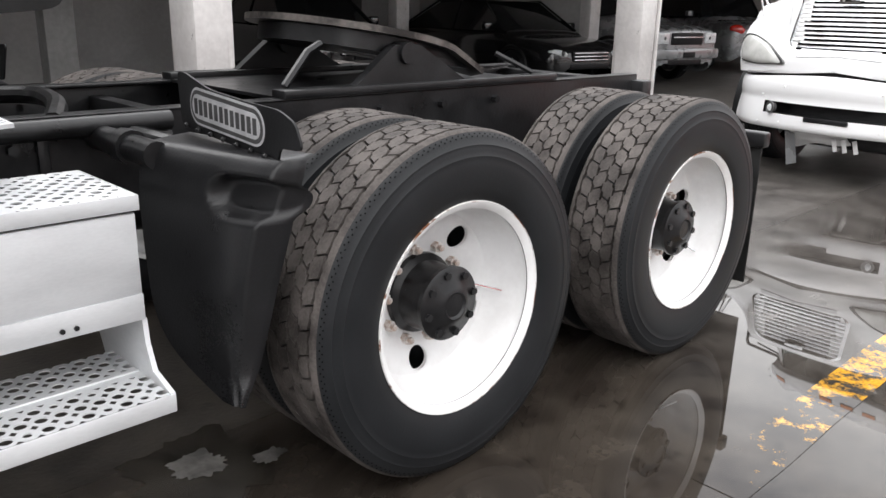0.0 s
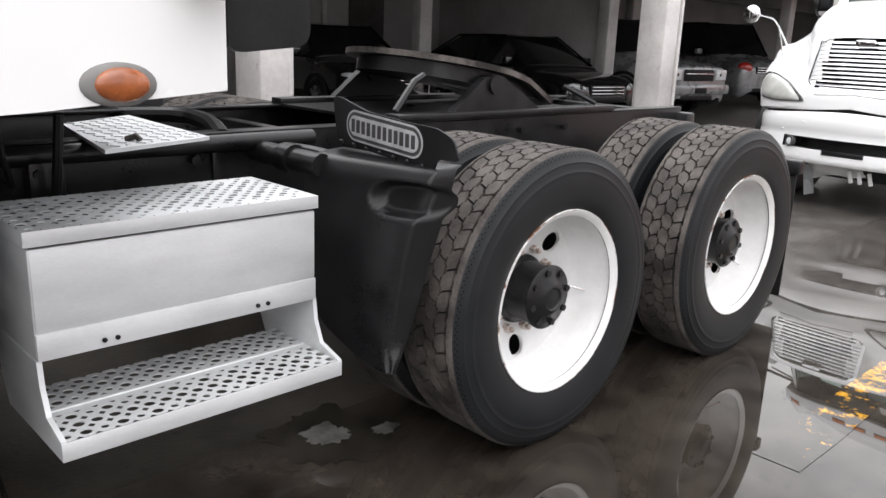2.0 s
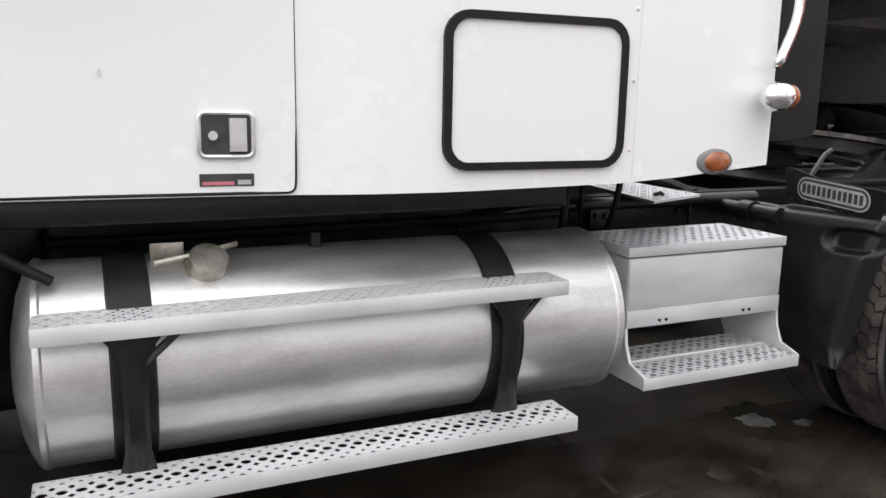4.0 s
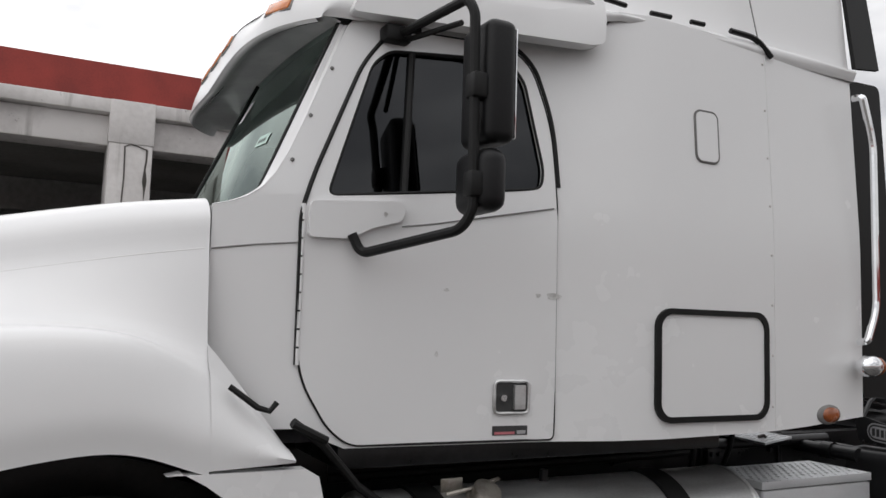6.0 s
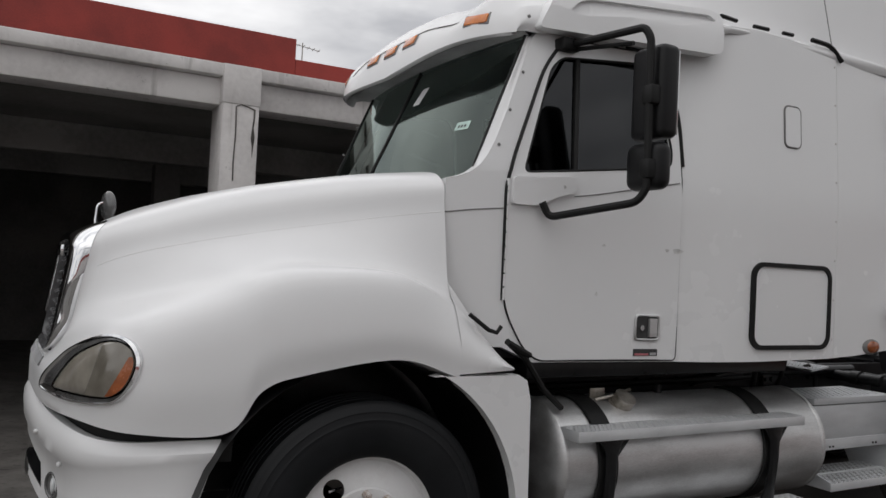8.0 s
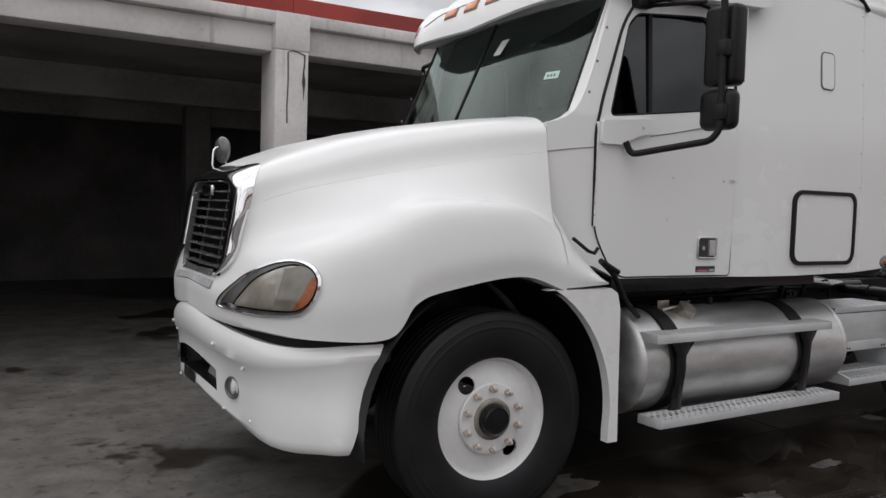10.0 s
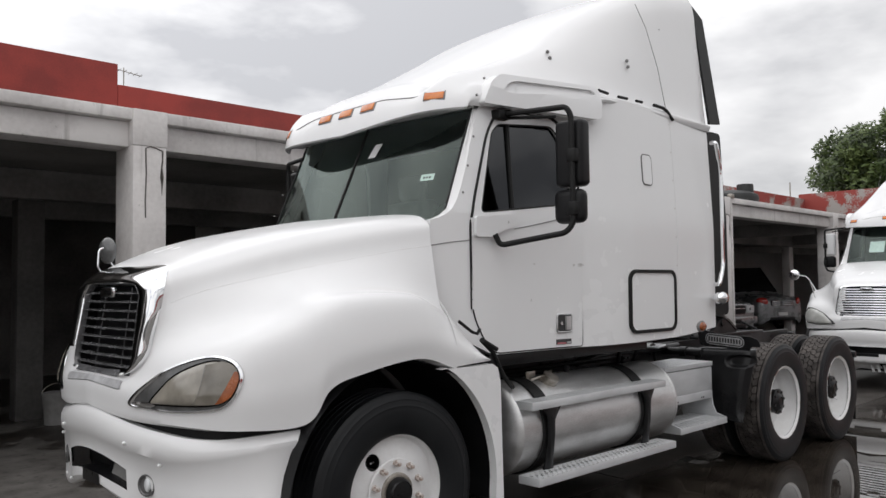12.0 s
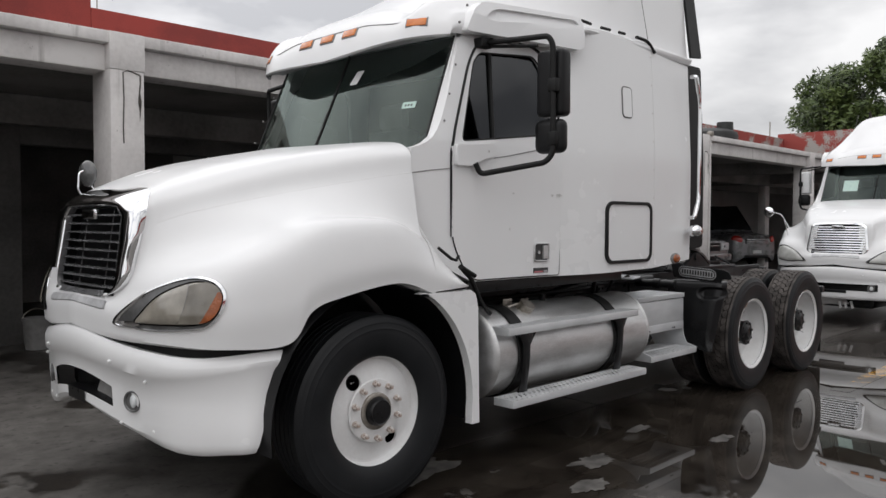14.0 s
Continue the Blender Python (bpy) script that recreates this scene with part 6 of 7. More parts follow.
def chassis(root):
    for sg in (1, -1):
        bm = bmesh.new()
        y0, y1 = sorted((-0.43 * sg, -0.36 * sg))
        box(bm, -0.9, 6.25, min(-0.43 * sg, -0.42 * sg), max(-0.43 * sg, -0.42 * sg), 0.735, 1.008, 0.004)
        box(bm, -0.9, 6.25, y0, y1, 0.996, 1.008, 0.004)
        box(bm, -0.9, 6.25, y0, y1, 0.735, 0.747, 0.004)
        part("frame_rail", bm, M_BLACK, root, "black steel frame rail")
        # bolts along the rail
        for bx, bz in ((3.47, 0.965), (3.56, 0.975), (3.63, 0.98), (3.66, 0.93), (3.38, 0.93), (2.2, 0.95), (1.9, 0.95), (4.0, 0.9), (4.6, 0.95), (4.9, 0.95), (5.2, 0.95)):
            bm = bmesh.new()
            rod(bm, (bx, -0.42 * sg, bz), (bx, -0.455 * sg, bz), 0.015, seg=6)
            part("frame_bolt", bm, M_BLACK, root)
        bm = bmesh.new()
        box(bm, 3.44, 3.47, *sorted((-0.445 * sg, -0.432 * sg)), 0.74, 1.0, 0.003)
        part("bracket", bm, M_BLACK, root)
        # air lines and pipes along the rail
        bm = bmesh.new()
        tube(bm, bend([(2.30, -0.452 * sg, 0.930), (2.62, -0.455 * sg, 0.975), (3.80, -0.455 * sg, 0.978)], 0.08), 0.028, 12)
        part("conduit", bm, M_BLACK, root)
        bm = bmesh.new()
        tube(bm, bend([(2.945, -0.60 * sg, 1.10), (2.94, -0.58 * sg, 0.98), (2.95, -0.50 * sg, 0.84)], 0.05), 0.013, 8)
        tube(bm, bend([(2.715, -0.58 * sg, 1.10), (2.71, -0.56 * sg, 0.92), (2.74, -0.49 * sg, 0.80)], 0.05), 0.016, 8)
        tube(bm, bend([(2.82, -0.52 * sg, 1.10), (2.83, -0.50 * sg, 1.00), (2.86, -0.46 * sg, 0.90)], 0.05), 0.009, 8)
        part("hose", bm, M_RUBBER, root)
        bm = bmesh.new()
        box(bm, 2.90, 2.99, *sorted((-0.475 * sg, -0.434 * sg)), 0.80, 0.97, 0.004)
        for bx, bz in ((2.92, 0.93), (2.97, 0.93), (2.945, 0.84)):
            rod(bm, (bx, -0.475 * sg, bz), (bx, -0.492 * sg, bz), 0.013, seg=6)
        part("hose_bracket", bm, M_BLACK, root)
        bm = bmesh.new()
        rod(bm, (3.60, -0.43 * sg, 0.945), (3.60, -0.80 * sg, 0.945), 0.035, seg=16)
        rod(bm, (3.60, -0.60 * sg, 0.945), (3.60, -0.66 * sg, 0.945), 0.045, seg=16)
        part("fender_arm", bm, M_BLACK, root)
        bm = bmesh.new()
        tube(bm, bend([(0.9, -0.47 * sg, 0.93), (2.6, -0.48 * sg, 0.945), (2.78, -0.47 * sg, 0.95)], 0.05), 0.018, 8)
        tube(bm, bend([(1.2, -0.50 * sg, 0.86), (2.7, -0.50 * sg, 0.87), (3.3, -0.47 * sg, 0.84)], 0.05), 0.014, 8)
        part("air_line", bm, M_RUBBER, root)
        for x in (1.75, 2.55):
            bm = bmesh.new()
            box(bm, x, x + 0.05, *sorted((-0.75 * sg, -0.44 * sg)), 1.02, 1.10, 0.008)
            part("cab_mount", bm, M_BLACK, root)
        # dark sill and air tank behind the fuel tank
        bm = bmesh.new()
        box(bm, 0.75, 2.45, *sorted((-0.98 * sg, -0.45 * sg)), 1.06, 1.135, 0.01)
        part("cab_sill", bm, M_BLACK, root)
        bm = bmesh.new()
        rod(bm, (0.80, -0.58 * sg, 0.60), (2.70, -0.58 * sg, 0.60), 0.13, seg=20)
        part("air_tank", bm, M_BLACK, root)
    for x in (0.6, 2.2, 3.9, 5.9, 6.2):
        bm = bmesh.new()
        box(bm, x, x + 0.06, -0.42, 0.42, 0.77, 0.96, 0.006)
        part("cross_member", bm, M_BLACK, root)
    # curved cross tube ahead of the fifth wheel
    bm = bmesh.new()
    tube(bm, bend([(3.5, -0.40, 0.985), (3.62, -0.1, 1.0), (3.66, 0.2, 1.0), (3.5, 0.40, 0.985)], 0.25), 0.03, 10)
    part("cross_tube", bm, M_BLACK, root)
    # one black box as the gearbox and the added shade between the rails
    bm = bmesh.new()
    box(bm, 0.55, 3.0, -0.40, 0.40, 0.36, 0.95, 0.08)
    rod(bm, (3.0, 0, 0.7), (4.3, 0, 0.55), 0.06)
    part("gearbox_and_shade", bm, M_BLACK, root)
    for ax in (AX1, AX2):
        bm = bmesh.new()
        rod(bm, (ax, -0.95, 0.5), (ax, 0.95, 0.5), 0.075)
        bmesh.ops.create_uvsphere(bm, u_segments=24, v_segments=16, radius=0.22, matrix=Matrix.Translation((ax, 0, 0.5)))
        part("rear_axle", bm, M_BLACK, root)
        for sg in (1, -1):
            wheel(root, ax, -1.086 * sg, 0.498, "outer", {AX1: -12.0, AX2: 14.0}[ax], sg < 0)
            wheel(root, ax, -0.765 * sg, 0.498, "inner", 10.0, sg > 0)
    bm = bmesh.new()
    box(bm, 4.75, 5.05, -0.55, 0.55, 0.42, 0.74, 0.04)
    part("suspension", bm, M_BLACK, root)
    # deck plate behind the sleeper
    bm = bmesh.new()
    sheet(bm, [(3.0, -0.74), (3.345, -0.61), (3.38, 0.03), (3.10, -0.15)], [], lambda u, v, d: (u, v, 1.012 + d), 0.010, 0.5)
    for i in range(8):
        for j in range(18):
            u, v = 3.045 + i * 0.04, -0.69 + 0.36 * i * 0.04 + j * 0.036
            if u > 3.015 + 0.17 * (v + 0.74) and v < -0.17 + 0.643 * (u - 3.10) and u < 3.34:
                bmesh.ops.create_cube(bm, size=1, matrix=Matrix.Translation((u, v, 1.0235)) @ Matrix.Rotation(radians(45 if (i + j) % 2 else -45), 4, "Z") @ Matrix.Diagonal((0.026, 0.007, 0.003, 1)))
    part("deck_plate", bm, M_ALU, root, "chequered aluminium deck plate")
    bm = bmesh.new()
    tube(bm, [(3.11, -0.60, 1.026), (3.13, -0.62, 1.036), (3.135, -0.63, 1.026)], 0.009, 8)
    part("deck_latch", bm, M_GREASE, root, "rusty latch on the deck plate")
    # fuel tank
    ty, tz, tr = -0.845, 0.674, 0.279
    for sg in (1, -1):
        x0, x1 = 0.872, 2.60
        bm = bmesh.new()
        prof = [(0.0, x0 - 0.055), (tr * 0.4, x0 - 0.050), (tr * 0.7, x0 - 0.034), (tr * 0.88, x0 - 0.016), (tr - 0.008, x0 - 0.002), (tr + 0.004, x0 + 0.010), (tr + 0.005, x0 + 0.024), (tr, x0 + 0.03), (tr, x1 - 0.03), (tr + 0.005, x1 - 0.024), (tr + 0.004, x1 - 0.004), (tr - 0.012, x1 - 0.01), (tr - 0.05, x1 - 0.018), (0.0, x1 - 0.02)]
        P = []
        for i in range(64):
            a = 2 * math.pi * i / 64
            P.append([(x, sg * (ty + r * math.cos(a)), tz + r * math.sin(a)) for r, x in prof])
        quads(bm, P, closed_u=True)
        tank = part("fuel_tank", bm, M_TANK, root, "round brushed aluminium fuel tank", smooth=30)
        for x in (1.105, 2.165):
            bm = bmesh.new()
            P = []
            for i in range(49):
                a = radians(80 + 280 * i / 48)
                P.append([(x - 0.055, sg * (ty + (tr + 0.003) * math.cos(a)), tz + (tr + 0.003) * math.sin(a)), (x - 0.05, sg * (ty + (tr + 0.013) * math.cos(a)), tz + (tr + 0.013) * math.sin(a)),
                          (x + 0.05, sg * (ty + (tr + 0.013) * math.cos(a)), tz + (tr + 0.013) * math.sin(a)), (x + 0.055, sg * (ty + (tr + 0.003) * math.cos(a)), tz + (tr + 0.003) * math.sin(a))])
            quads(bm, P)
            part("tank_strap", bm, M_RUBBER, tank, "black strap round the fuel tank")
            # hangers that carry the steps
            bm = bmesh.new()
            P = []
            for z, yy, w in ((0.820, -1.145, 0.080), (0.79, -1.150, 0.055), (0.75, -1.152, 0.034), (0.60, -1.145, 0.030), (0.50, -1.13, 0.032), (0.44, -1.12, 0.045), (0.405, -1.11, 0.05)):
                P.append([(x - w, sg * yy, z), (x - w * 0.6, sg * (yy - 0.010), z), (x + w * 0.6, sg * (yy - 0.010), z), (x + w, sg * yy, z), (x + w, sg * (yy + 0.012), z), (x - w, sg * (yy + 0.012), z)])
            quads(bm, P, closed_v=True)
            tube(bm, [(x + 0.02, sg * -1.148, 0.735), (x + 0.13, sg * -1.118, 0.822)], 0.010, 6)
            part("step_hanger", bm, M_BLACK, tank)
        bm = bmesh.new()
        rod(bm, (1.31, sg * -0.955, 0.915), (1.315, sg * -0.990, 0.965), 0.052, seg=28)
        rod(bm, (1.305, sg * -0.94, 0.90), (1.311, sg * -0.962, 0.925), 0.060, seg=28)
        cap = part("fuel_cap", bm, M_STEEL, tank, "dented aluminium fuel cap")
        bm = bmesh.new()
        tube(bm, [(1.18, sg * -0.93, 0.945), (1.28, sg * -0.95, 0.965), (1.40, sg * -0.92, 0.985)], 0.008, 6)
        box(bm, 1.17, 1.26, *sorted((sg * -0.905, sg * -0.895)), 0.945, 0.995, 0.004)
        part("cap_chain", bm, M_STEEL, cap)
        bm = bmesh.new()
        rod(bm, (1.64, sg * -0.86, 0.945), (1.64, sg * -0.86, 0.995), 0.018, seg=8)
        part("tank_fitting", bm, M_BLACK, tank)
        # two perforated steps along the tank
        for zt, yo, yi, x0_, x1_, nm in ((0.862, -1.185, -1.03, 0.885, 2.335, "upper"), (0.448, -1.245, -1.10, 0.86, 2.35, "lower")):
            bm = bmesh.new()
            a, b = sorted((sg * yo, sg * yi))
            if nm == "upper":
                perforated(bm, x0_, x1_, a, b, zt, 64, 5, lambda i, j: 0.0085 if (i + j) % 2 else 0.004, 0.003)
            else:
                perforated(bm, x0_, x1_, a, b, zt, 34, 3, lambda i, j: 0.0135 if j == 1 else 0.0065, 0.003)
            box(bm, x0_, x1_, *sorted((sg * yo, sg * (yo - 0.003))), zt - 0.045, zt, 0.001)
            box(bm, x0_, x1_, *sorted((sg * yi, sg * (yi + 0.003))), zt - 0.045, zt, 0.001)
            for xe in (x0_, x1_ - 0.003):
                box(bm, xe, xe + 0.003, a, b, zt - 0.045, zt, 0.001)
            stp = part("tank_step", bm, M_ALU, root, "perforated aluminium step along the fuel tank", smooth=25)
    # battery box with its step, on the near side
    bx0, bx1, by0, by1 = 2.742, 3.478, -0.943, -0.60
    bm = bmesh.new()
    box(bm, bx0 + 0.002, bx1 - 0.002, by0 + 0.003, by1, 0.598, 0.852, 0.006)
    bb = part("battery_box", bm, M_ALU, root, "aluminium battery box with a tread plate lid")
    bm = bmesh.new()
    perforated(bm, bx0 - 0.004, bx1 + 0.004, by0 - 0.004, by1, 0.893, 18, 7, lambda i, j: None if j in (0, 6) and i % 2 else 0.0125 if (i + j) % 2 else 0.0085, 0.003)
    box(bm, bx0 - 0.004, bx1 + 0.004, by0 - 0.005, by0 - 0.001, 0.858, 0.893, 0.001)
    box(bm, bx0 - 0.005, bx0 - 0.001, by0 - 0.004, by1, 0.858, 0.893, 0.001)
    box(bm, bx1 + 0.001, bx1 + 0.005, by0 - 0.004, by1, 0.858, 0.893, 0.001)
    dark = bmesh.new()
    box(dark, bx0 + 0.01, bx1 - 0.01, by0 + 0.008, by1 - 0.01, 0.853, 0.866)
    part("seal", dark, M_RUBBER, bb)
    part("lid", bm, M_ALU, bb, "perforated lid of the battery box", smooth=25)
    bm = bmesh.new()
    box(bm, bx0 + 0.006, bx1 - 0.006, by0 - 0.001, by0 + 0.002, 0.667, 0.849, 0.001)
    part("front_panel", bm, M_ALU, bb)
    bm = bmesh.new()
    box(bm, bx0 + 0.004, bx1 - 0.004, by0 - 0.0035, by0 + 0.002, 0.599, 0.661, 0.001)
    part("lower_panel", bm, M_ALU, bb)
    for bx in (2.89, 2.92, 3.29, 3.32):
        bm = bmesh.new()
        rod(bm, (bx, by0, 0.618), (bx, by0 - 0.008, 0.618), 0.006, seg=8)
        part("screw", bm, M_BLACK, bb)
    for xe in (bx0, bx1 - 0.012):
        bm = bmesh.new()
        out = [(-0.60, 0.60), (by0, 0.60), (by0 - 0.008, 0.54), (by0 - 0.035, 0.48), (-1.062, 0.455), (-1.062, 0.41), (-0.70, 0.41)]
        sheet(bm, out, [], lambda u, v, d: (xe + d, u, v), 0.012, 0.2)
        part("step_bracket", bm, M_ALU, bb)
    bm = bmesh.new()
    perforated(bm, bx0, bx1, -1.06, -0.74, 0.452, 18, 7, lambda i, j: None if j == 3 else 0.0135 if j in (1, 5) or (i + j) % 2 else 0.0095, 0.003)
    box(bm, bx0, bx1, -1.065, -1.0605, 0.408, 0.452, 0.001)
    box(bm, bx0, bx1, -0.90, -0.893, 0.446, 0.456, 0.001)
    part("battery_step", bm, M_ALU, bb, "perforated aluminium step below the battery box", smooth=25)
    # quarter fender ahead of the rear wheels
    for sg in (1, -1):
        # rows from the bottom up: (z, inner, crease and outer edge as x, y)
        ROWS = [(0.40, 3.585, -1.08, 3.592, -1.125, 3.600, -1.135), (0.435, 3.575, -0.955, 3.598, -1.120, 3.615, -1.135), (0.48, 3.570, -0.845, 3.604, -1.112, 3.640, -1.132), (0.56, 3.565, -0.785, 3.614, -1.118, 3.662, -1.140),
                (0.70, 3.565, -0.76, 3.626, -1.130, 3.690, -1.158), (0.82, 3.568, -0.75, 3.642, -1.150, 3.716, -1.176), (0.90, 3.575, -0.745, 3.662, -1.168, 3.732, -1.190), (0.950, 3.588, -0.745, 3.680, -1.175, 3.742, -1.195),
                (0.972, 3.608, -0.745, 3.700, -1.175, 3.750, -1.192), (0.980, 3.65, -0.745, 3.722, -1.172, 3.760, -1.188), (0.986, 3.715, -0.745, 3.770, -1.165, 3.785, -1.18)]
        P = []
        nr = 90
        for k in range(nr + 1):
            z, xi, yi, xc, yc, xo, yo = catmull(ROWS, 10 * k / nr)
            row = []
            for q in range(46):
                t = q / 38
                if q <= 38:
                    x, y = xi + (xc - xi) * t, yi + (yc - yi) * t
                    x += 0.008 * math.exp(-((38 - q) / 2.5) ** 2)
                else:
                    t = (q - 38) / 7
                    x, y = xc + (xo - xc) * t + 0.008 * (1 - t) ** 2, yc + (yo - yc) * t
                # oval hollow near the top, with a rim
                e = ((y + 1.100) / 0.100) ** 4 + ((z - 0.885 + 0.03 * (y + 1.05)) / 0.046) ** 2
                f = min(max((1.35 - e) / 0.9, 0), 1)
                x += 0.042 * f * f * (3 - 2 * f) - 0.001 * math.exp(-((e - 1.5) / 0.35) ** 2)
                row.append((x, sg * y, z))
            P.append(row)
        bm = bmesh.new()
        quads(bm, P)
        P2 = [[(x + 0.012, y, z - 0.004) for x, y, z in row] for row in P]
        quads(bm, P2)
        for rim_a, rim_b in ((P[0], P2[0]), (P[-1], P2[-1]), ([r[-1] for r in P], [r[-1] for r in P2]), ([r[0] for r in P], [r[0] for r in P2])):
            quads(bm, [rim_a, rim_b])
        guard = part("quarter_fender", bm, M_GUARD, root, "black moulded quarter fender ahead of the rear wheels", smooth=60)
        tilt = lambda u, v, d: (3.705 + (u - 0.70) * 0.01 + d + 0.10 * (v - 0.98) * max(0, 0.80 - u) / 0.15, -sg * (u + 0.040), v + 0.016 - (u - 0.70) * 0.075)
        bm = bmesh.new()
        sheet(bm, rounded([(0.690, 0.985), (0.652, 1.115), (0.70, 1.118), (0.84, 1.098), (1.00, 1.098), (1.13, 1.102), (1.19, 1.085), (1.215, 1.03), (1.13, 1.02), (1.12, 0.985)], 0.02), [], tilt, 0.006, 0.08)
        plate = part("badge_plate", bm, M_PLASTIC, guard, "black plate with an oval badge", smooth=60)
        for k in range(7):
            bm = bmesh.new()
            bmesh.ops.create_icosphere(bm, subdivisions=1, radius=0.007, matrix=Matrix.Translation(tilt(0.72 + 0.06 * k, 0.992, -0.006)))
            part("rivet", bm, M_BLACK, plate)
        for k, (a0, b0, mt, o) in enumerate(((0.0, 0.0, M_SILVERINK, 0.0015), (0.006, 0.006, M_INK, 0.0025), (0.016, 0.016, M_SILVERINK, 0.0035))):
            bm = bmesh.new()
            sheet(bm, rrect(0.735 + a0, 1.075 - a0, 1.003 + b0, 1.094 - b0, 0.0445 - b0, 8), [], lambda u, v, d: tilt(u, v, d - o), 0.001, 0.08)
            part("badge_field" if k == 2 else "badge_rim", bm, mt, plate)
        for k in range(12):
            u = 0.772 + k * 0.0242
            bm = bmesh.new()
            box(bm, -0.0004, 0.0006, -0.0078, 0.0078, -0.019, 0.019, m=Matrix.Translation(tilt(u, 1.0485, -0.0042)))
            part("badge_bar", bm, M_INK, plate)
        bm = bmesh.new()
        tube(bm, bend([(3.80, -0.43 * sg, 0.93), (3.66, -0.5 * sg, 0.955), (3.66, -0.66 * sg, 0.962), (3.70, -0.9 * sg, 0.945)], 0.05), 0.022, 10)
        part("fender_tube", bm, M_BLACK, guard)
        # mud flap behind the rear wheels
        bm = bmesh.new()
        box(bm, 6.262, 6.275, *sorted((-0.60 * sg, -1.10 * sg)), 0.09, 0.76, 0.004)
        flap = part("mud_flap", bm, M_RUBBER, root, "black rubber mud flap")
        bm = bmesh.new()
        box(bm, 6.235, 6.30, *sorted((-0.43 * sg, -1.12 * sg)), 0.73, 0.80, 0.012)
        part("flap_bracket", bm, M_BLACK, flap)
    # fifth wheel on its slider
    bm = bmesh.new()
    for y in (-0.40, 0.40):
        box(bm, 4.2, 5.6, y - 0.04, y + 0.04, 1.008, 1.035, 0.004)
    box(bm, 4.2, 5.55, -0.42, 0.42, 1.0, 1.012)
    slider = part("slider_plate", bm, M_BLACK, root, "greasy slider plate on the frame")
    tiltm = Matrix.Translation((4.74, 0, 1.165)) @ Matrix.Rotation(radians(9.0), 4, "Y")
    bm = bmesh.new()
    outer = []
    for k in range(33):
        a = radians(55 + 250 * k / 32)
        outer.append((0.50 * math.cos(a) - 0.0, 0.46 * math.sin(a)))
    outer += [(0.62, -0.36), (0.66, -0.24), (0.60, -0.13), (0.10, -0.07), (0.02, 0.0), (0.10, 0.07), (0.60, 0.13), (0.66, 0.24), (0.62, 0.36)]
    outer = [(u * (0.84 if u > 0 else 0.70), v * 0.90) for u, v in outer]
    sheet(bm, outer, [], lambda u, v, d: tiltm @ Vector((u, v, 0.055 - d - (0.35 * max(0, u - 0.30)))), 0.024, 0.08)
    fw = part("fifth_wheel", bm, M_GREASE, root, "greasy worn fifth wheel coupling plate")
    bm = bmesh.new()
    sheet(bm, [(u * 0.88 + 0.01, v * 0.86) for u, v in outer], [], lambda u, v, d: tiltm @ Vector((u, v, 0.028 - d)), 0.06, 0.2)
    part("underside", bm, M_BLACK, fw)
    for y in (-0.40, 0.40):
        bm = bmesh.new()
        sheet(bm, [(4.50, 1.03), (4.68, 1.17), (4.80, 1.17), (5.05, 1.03)], [], lambda u, v, d: (u, y - 0.02 + d, v), 0.04, 0.3)
        rod(bm, (4.74, y - 0.035, 1.14), (4.74, y + 0.035, 1.14), 0.04)
        part("pedestal", bm, M_BLACK, fw)
    bm = bmesh.new()
    tube(bm, [(5.28, -0.36, 1.125), (5.40, -0.46, 1.05)], 0.012, 6)
    part("release_handle", bm, M_BLACK, fw)
    bm = bmesh.new()
    tube(bm, [(4.42, -0.33, 1.175), (4.36, -0.34, 1.15), (4.25, -0.36, 1.04)], 0.013, 6)
    part("bracket_arm", bm, M_BLACK, fw)
    # rear cross beam and tail lamps
    bm = bmesh.new()
    box(bm, 6.2, 6.28, -0.5, 0.5, 0.72, 0.98, 0.01)
    part("rear_beam", bm, M_BLACK, root)


truck = thing("semi_truck", (0, 0, 0), "white conventional sleeper tractor unit parked in the wet yard", "truck")
front_end(truck)
cab(truck)
mirrors(truck)
chassis(truck)

truck2 = thing("semi_truck", (10.347, -0.312, -0.045), "white sleeper tractor unit with a chrome grille parked behind", "truck", turn=-3.2)
truck2.scale = (0.962, 0.962, 0.962)
front_end(truck2, dark_grille=False)
cab(truck2, True)
mirrors(truck2, M_WHITE)
bm = bmesh.new()
box(bm, -0.70, 0.75, -0.42, 0.42, 0.30, 0.56, 0.06)
part("engine_sump", bm, M_BLACK, truck2)
for sg in (1, -1):
    bm = bmesh.new()
    rod(bm, (0.85, -0.845 * sg, 0.674), (2.60, -0.845 * sg, 0.674), 0.279, seg=32)
    part("fuel_tank", bm, M_TANK, truck2)
    bm = bmesh.new()
    box(bm, -0.85, 3.2, *sorted((-0.43 * sg, -0.37 * sg)), 0.735, 1.008, 0.004)
    part("frame_rail", bm, M_BLACK, truck2)
bm = bmesh.new()
quads(bm, [[(glass_x(z, y) - 0.004, y, z) for z in (2.10, 2.28)] for y in (0.28, 0.40, 0.52)])
part("notice", bm, M_PAPER, truck2, "pale paper notice behind the windscreen")

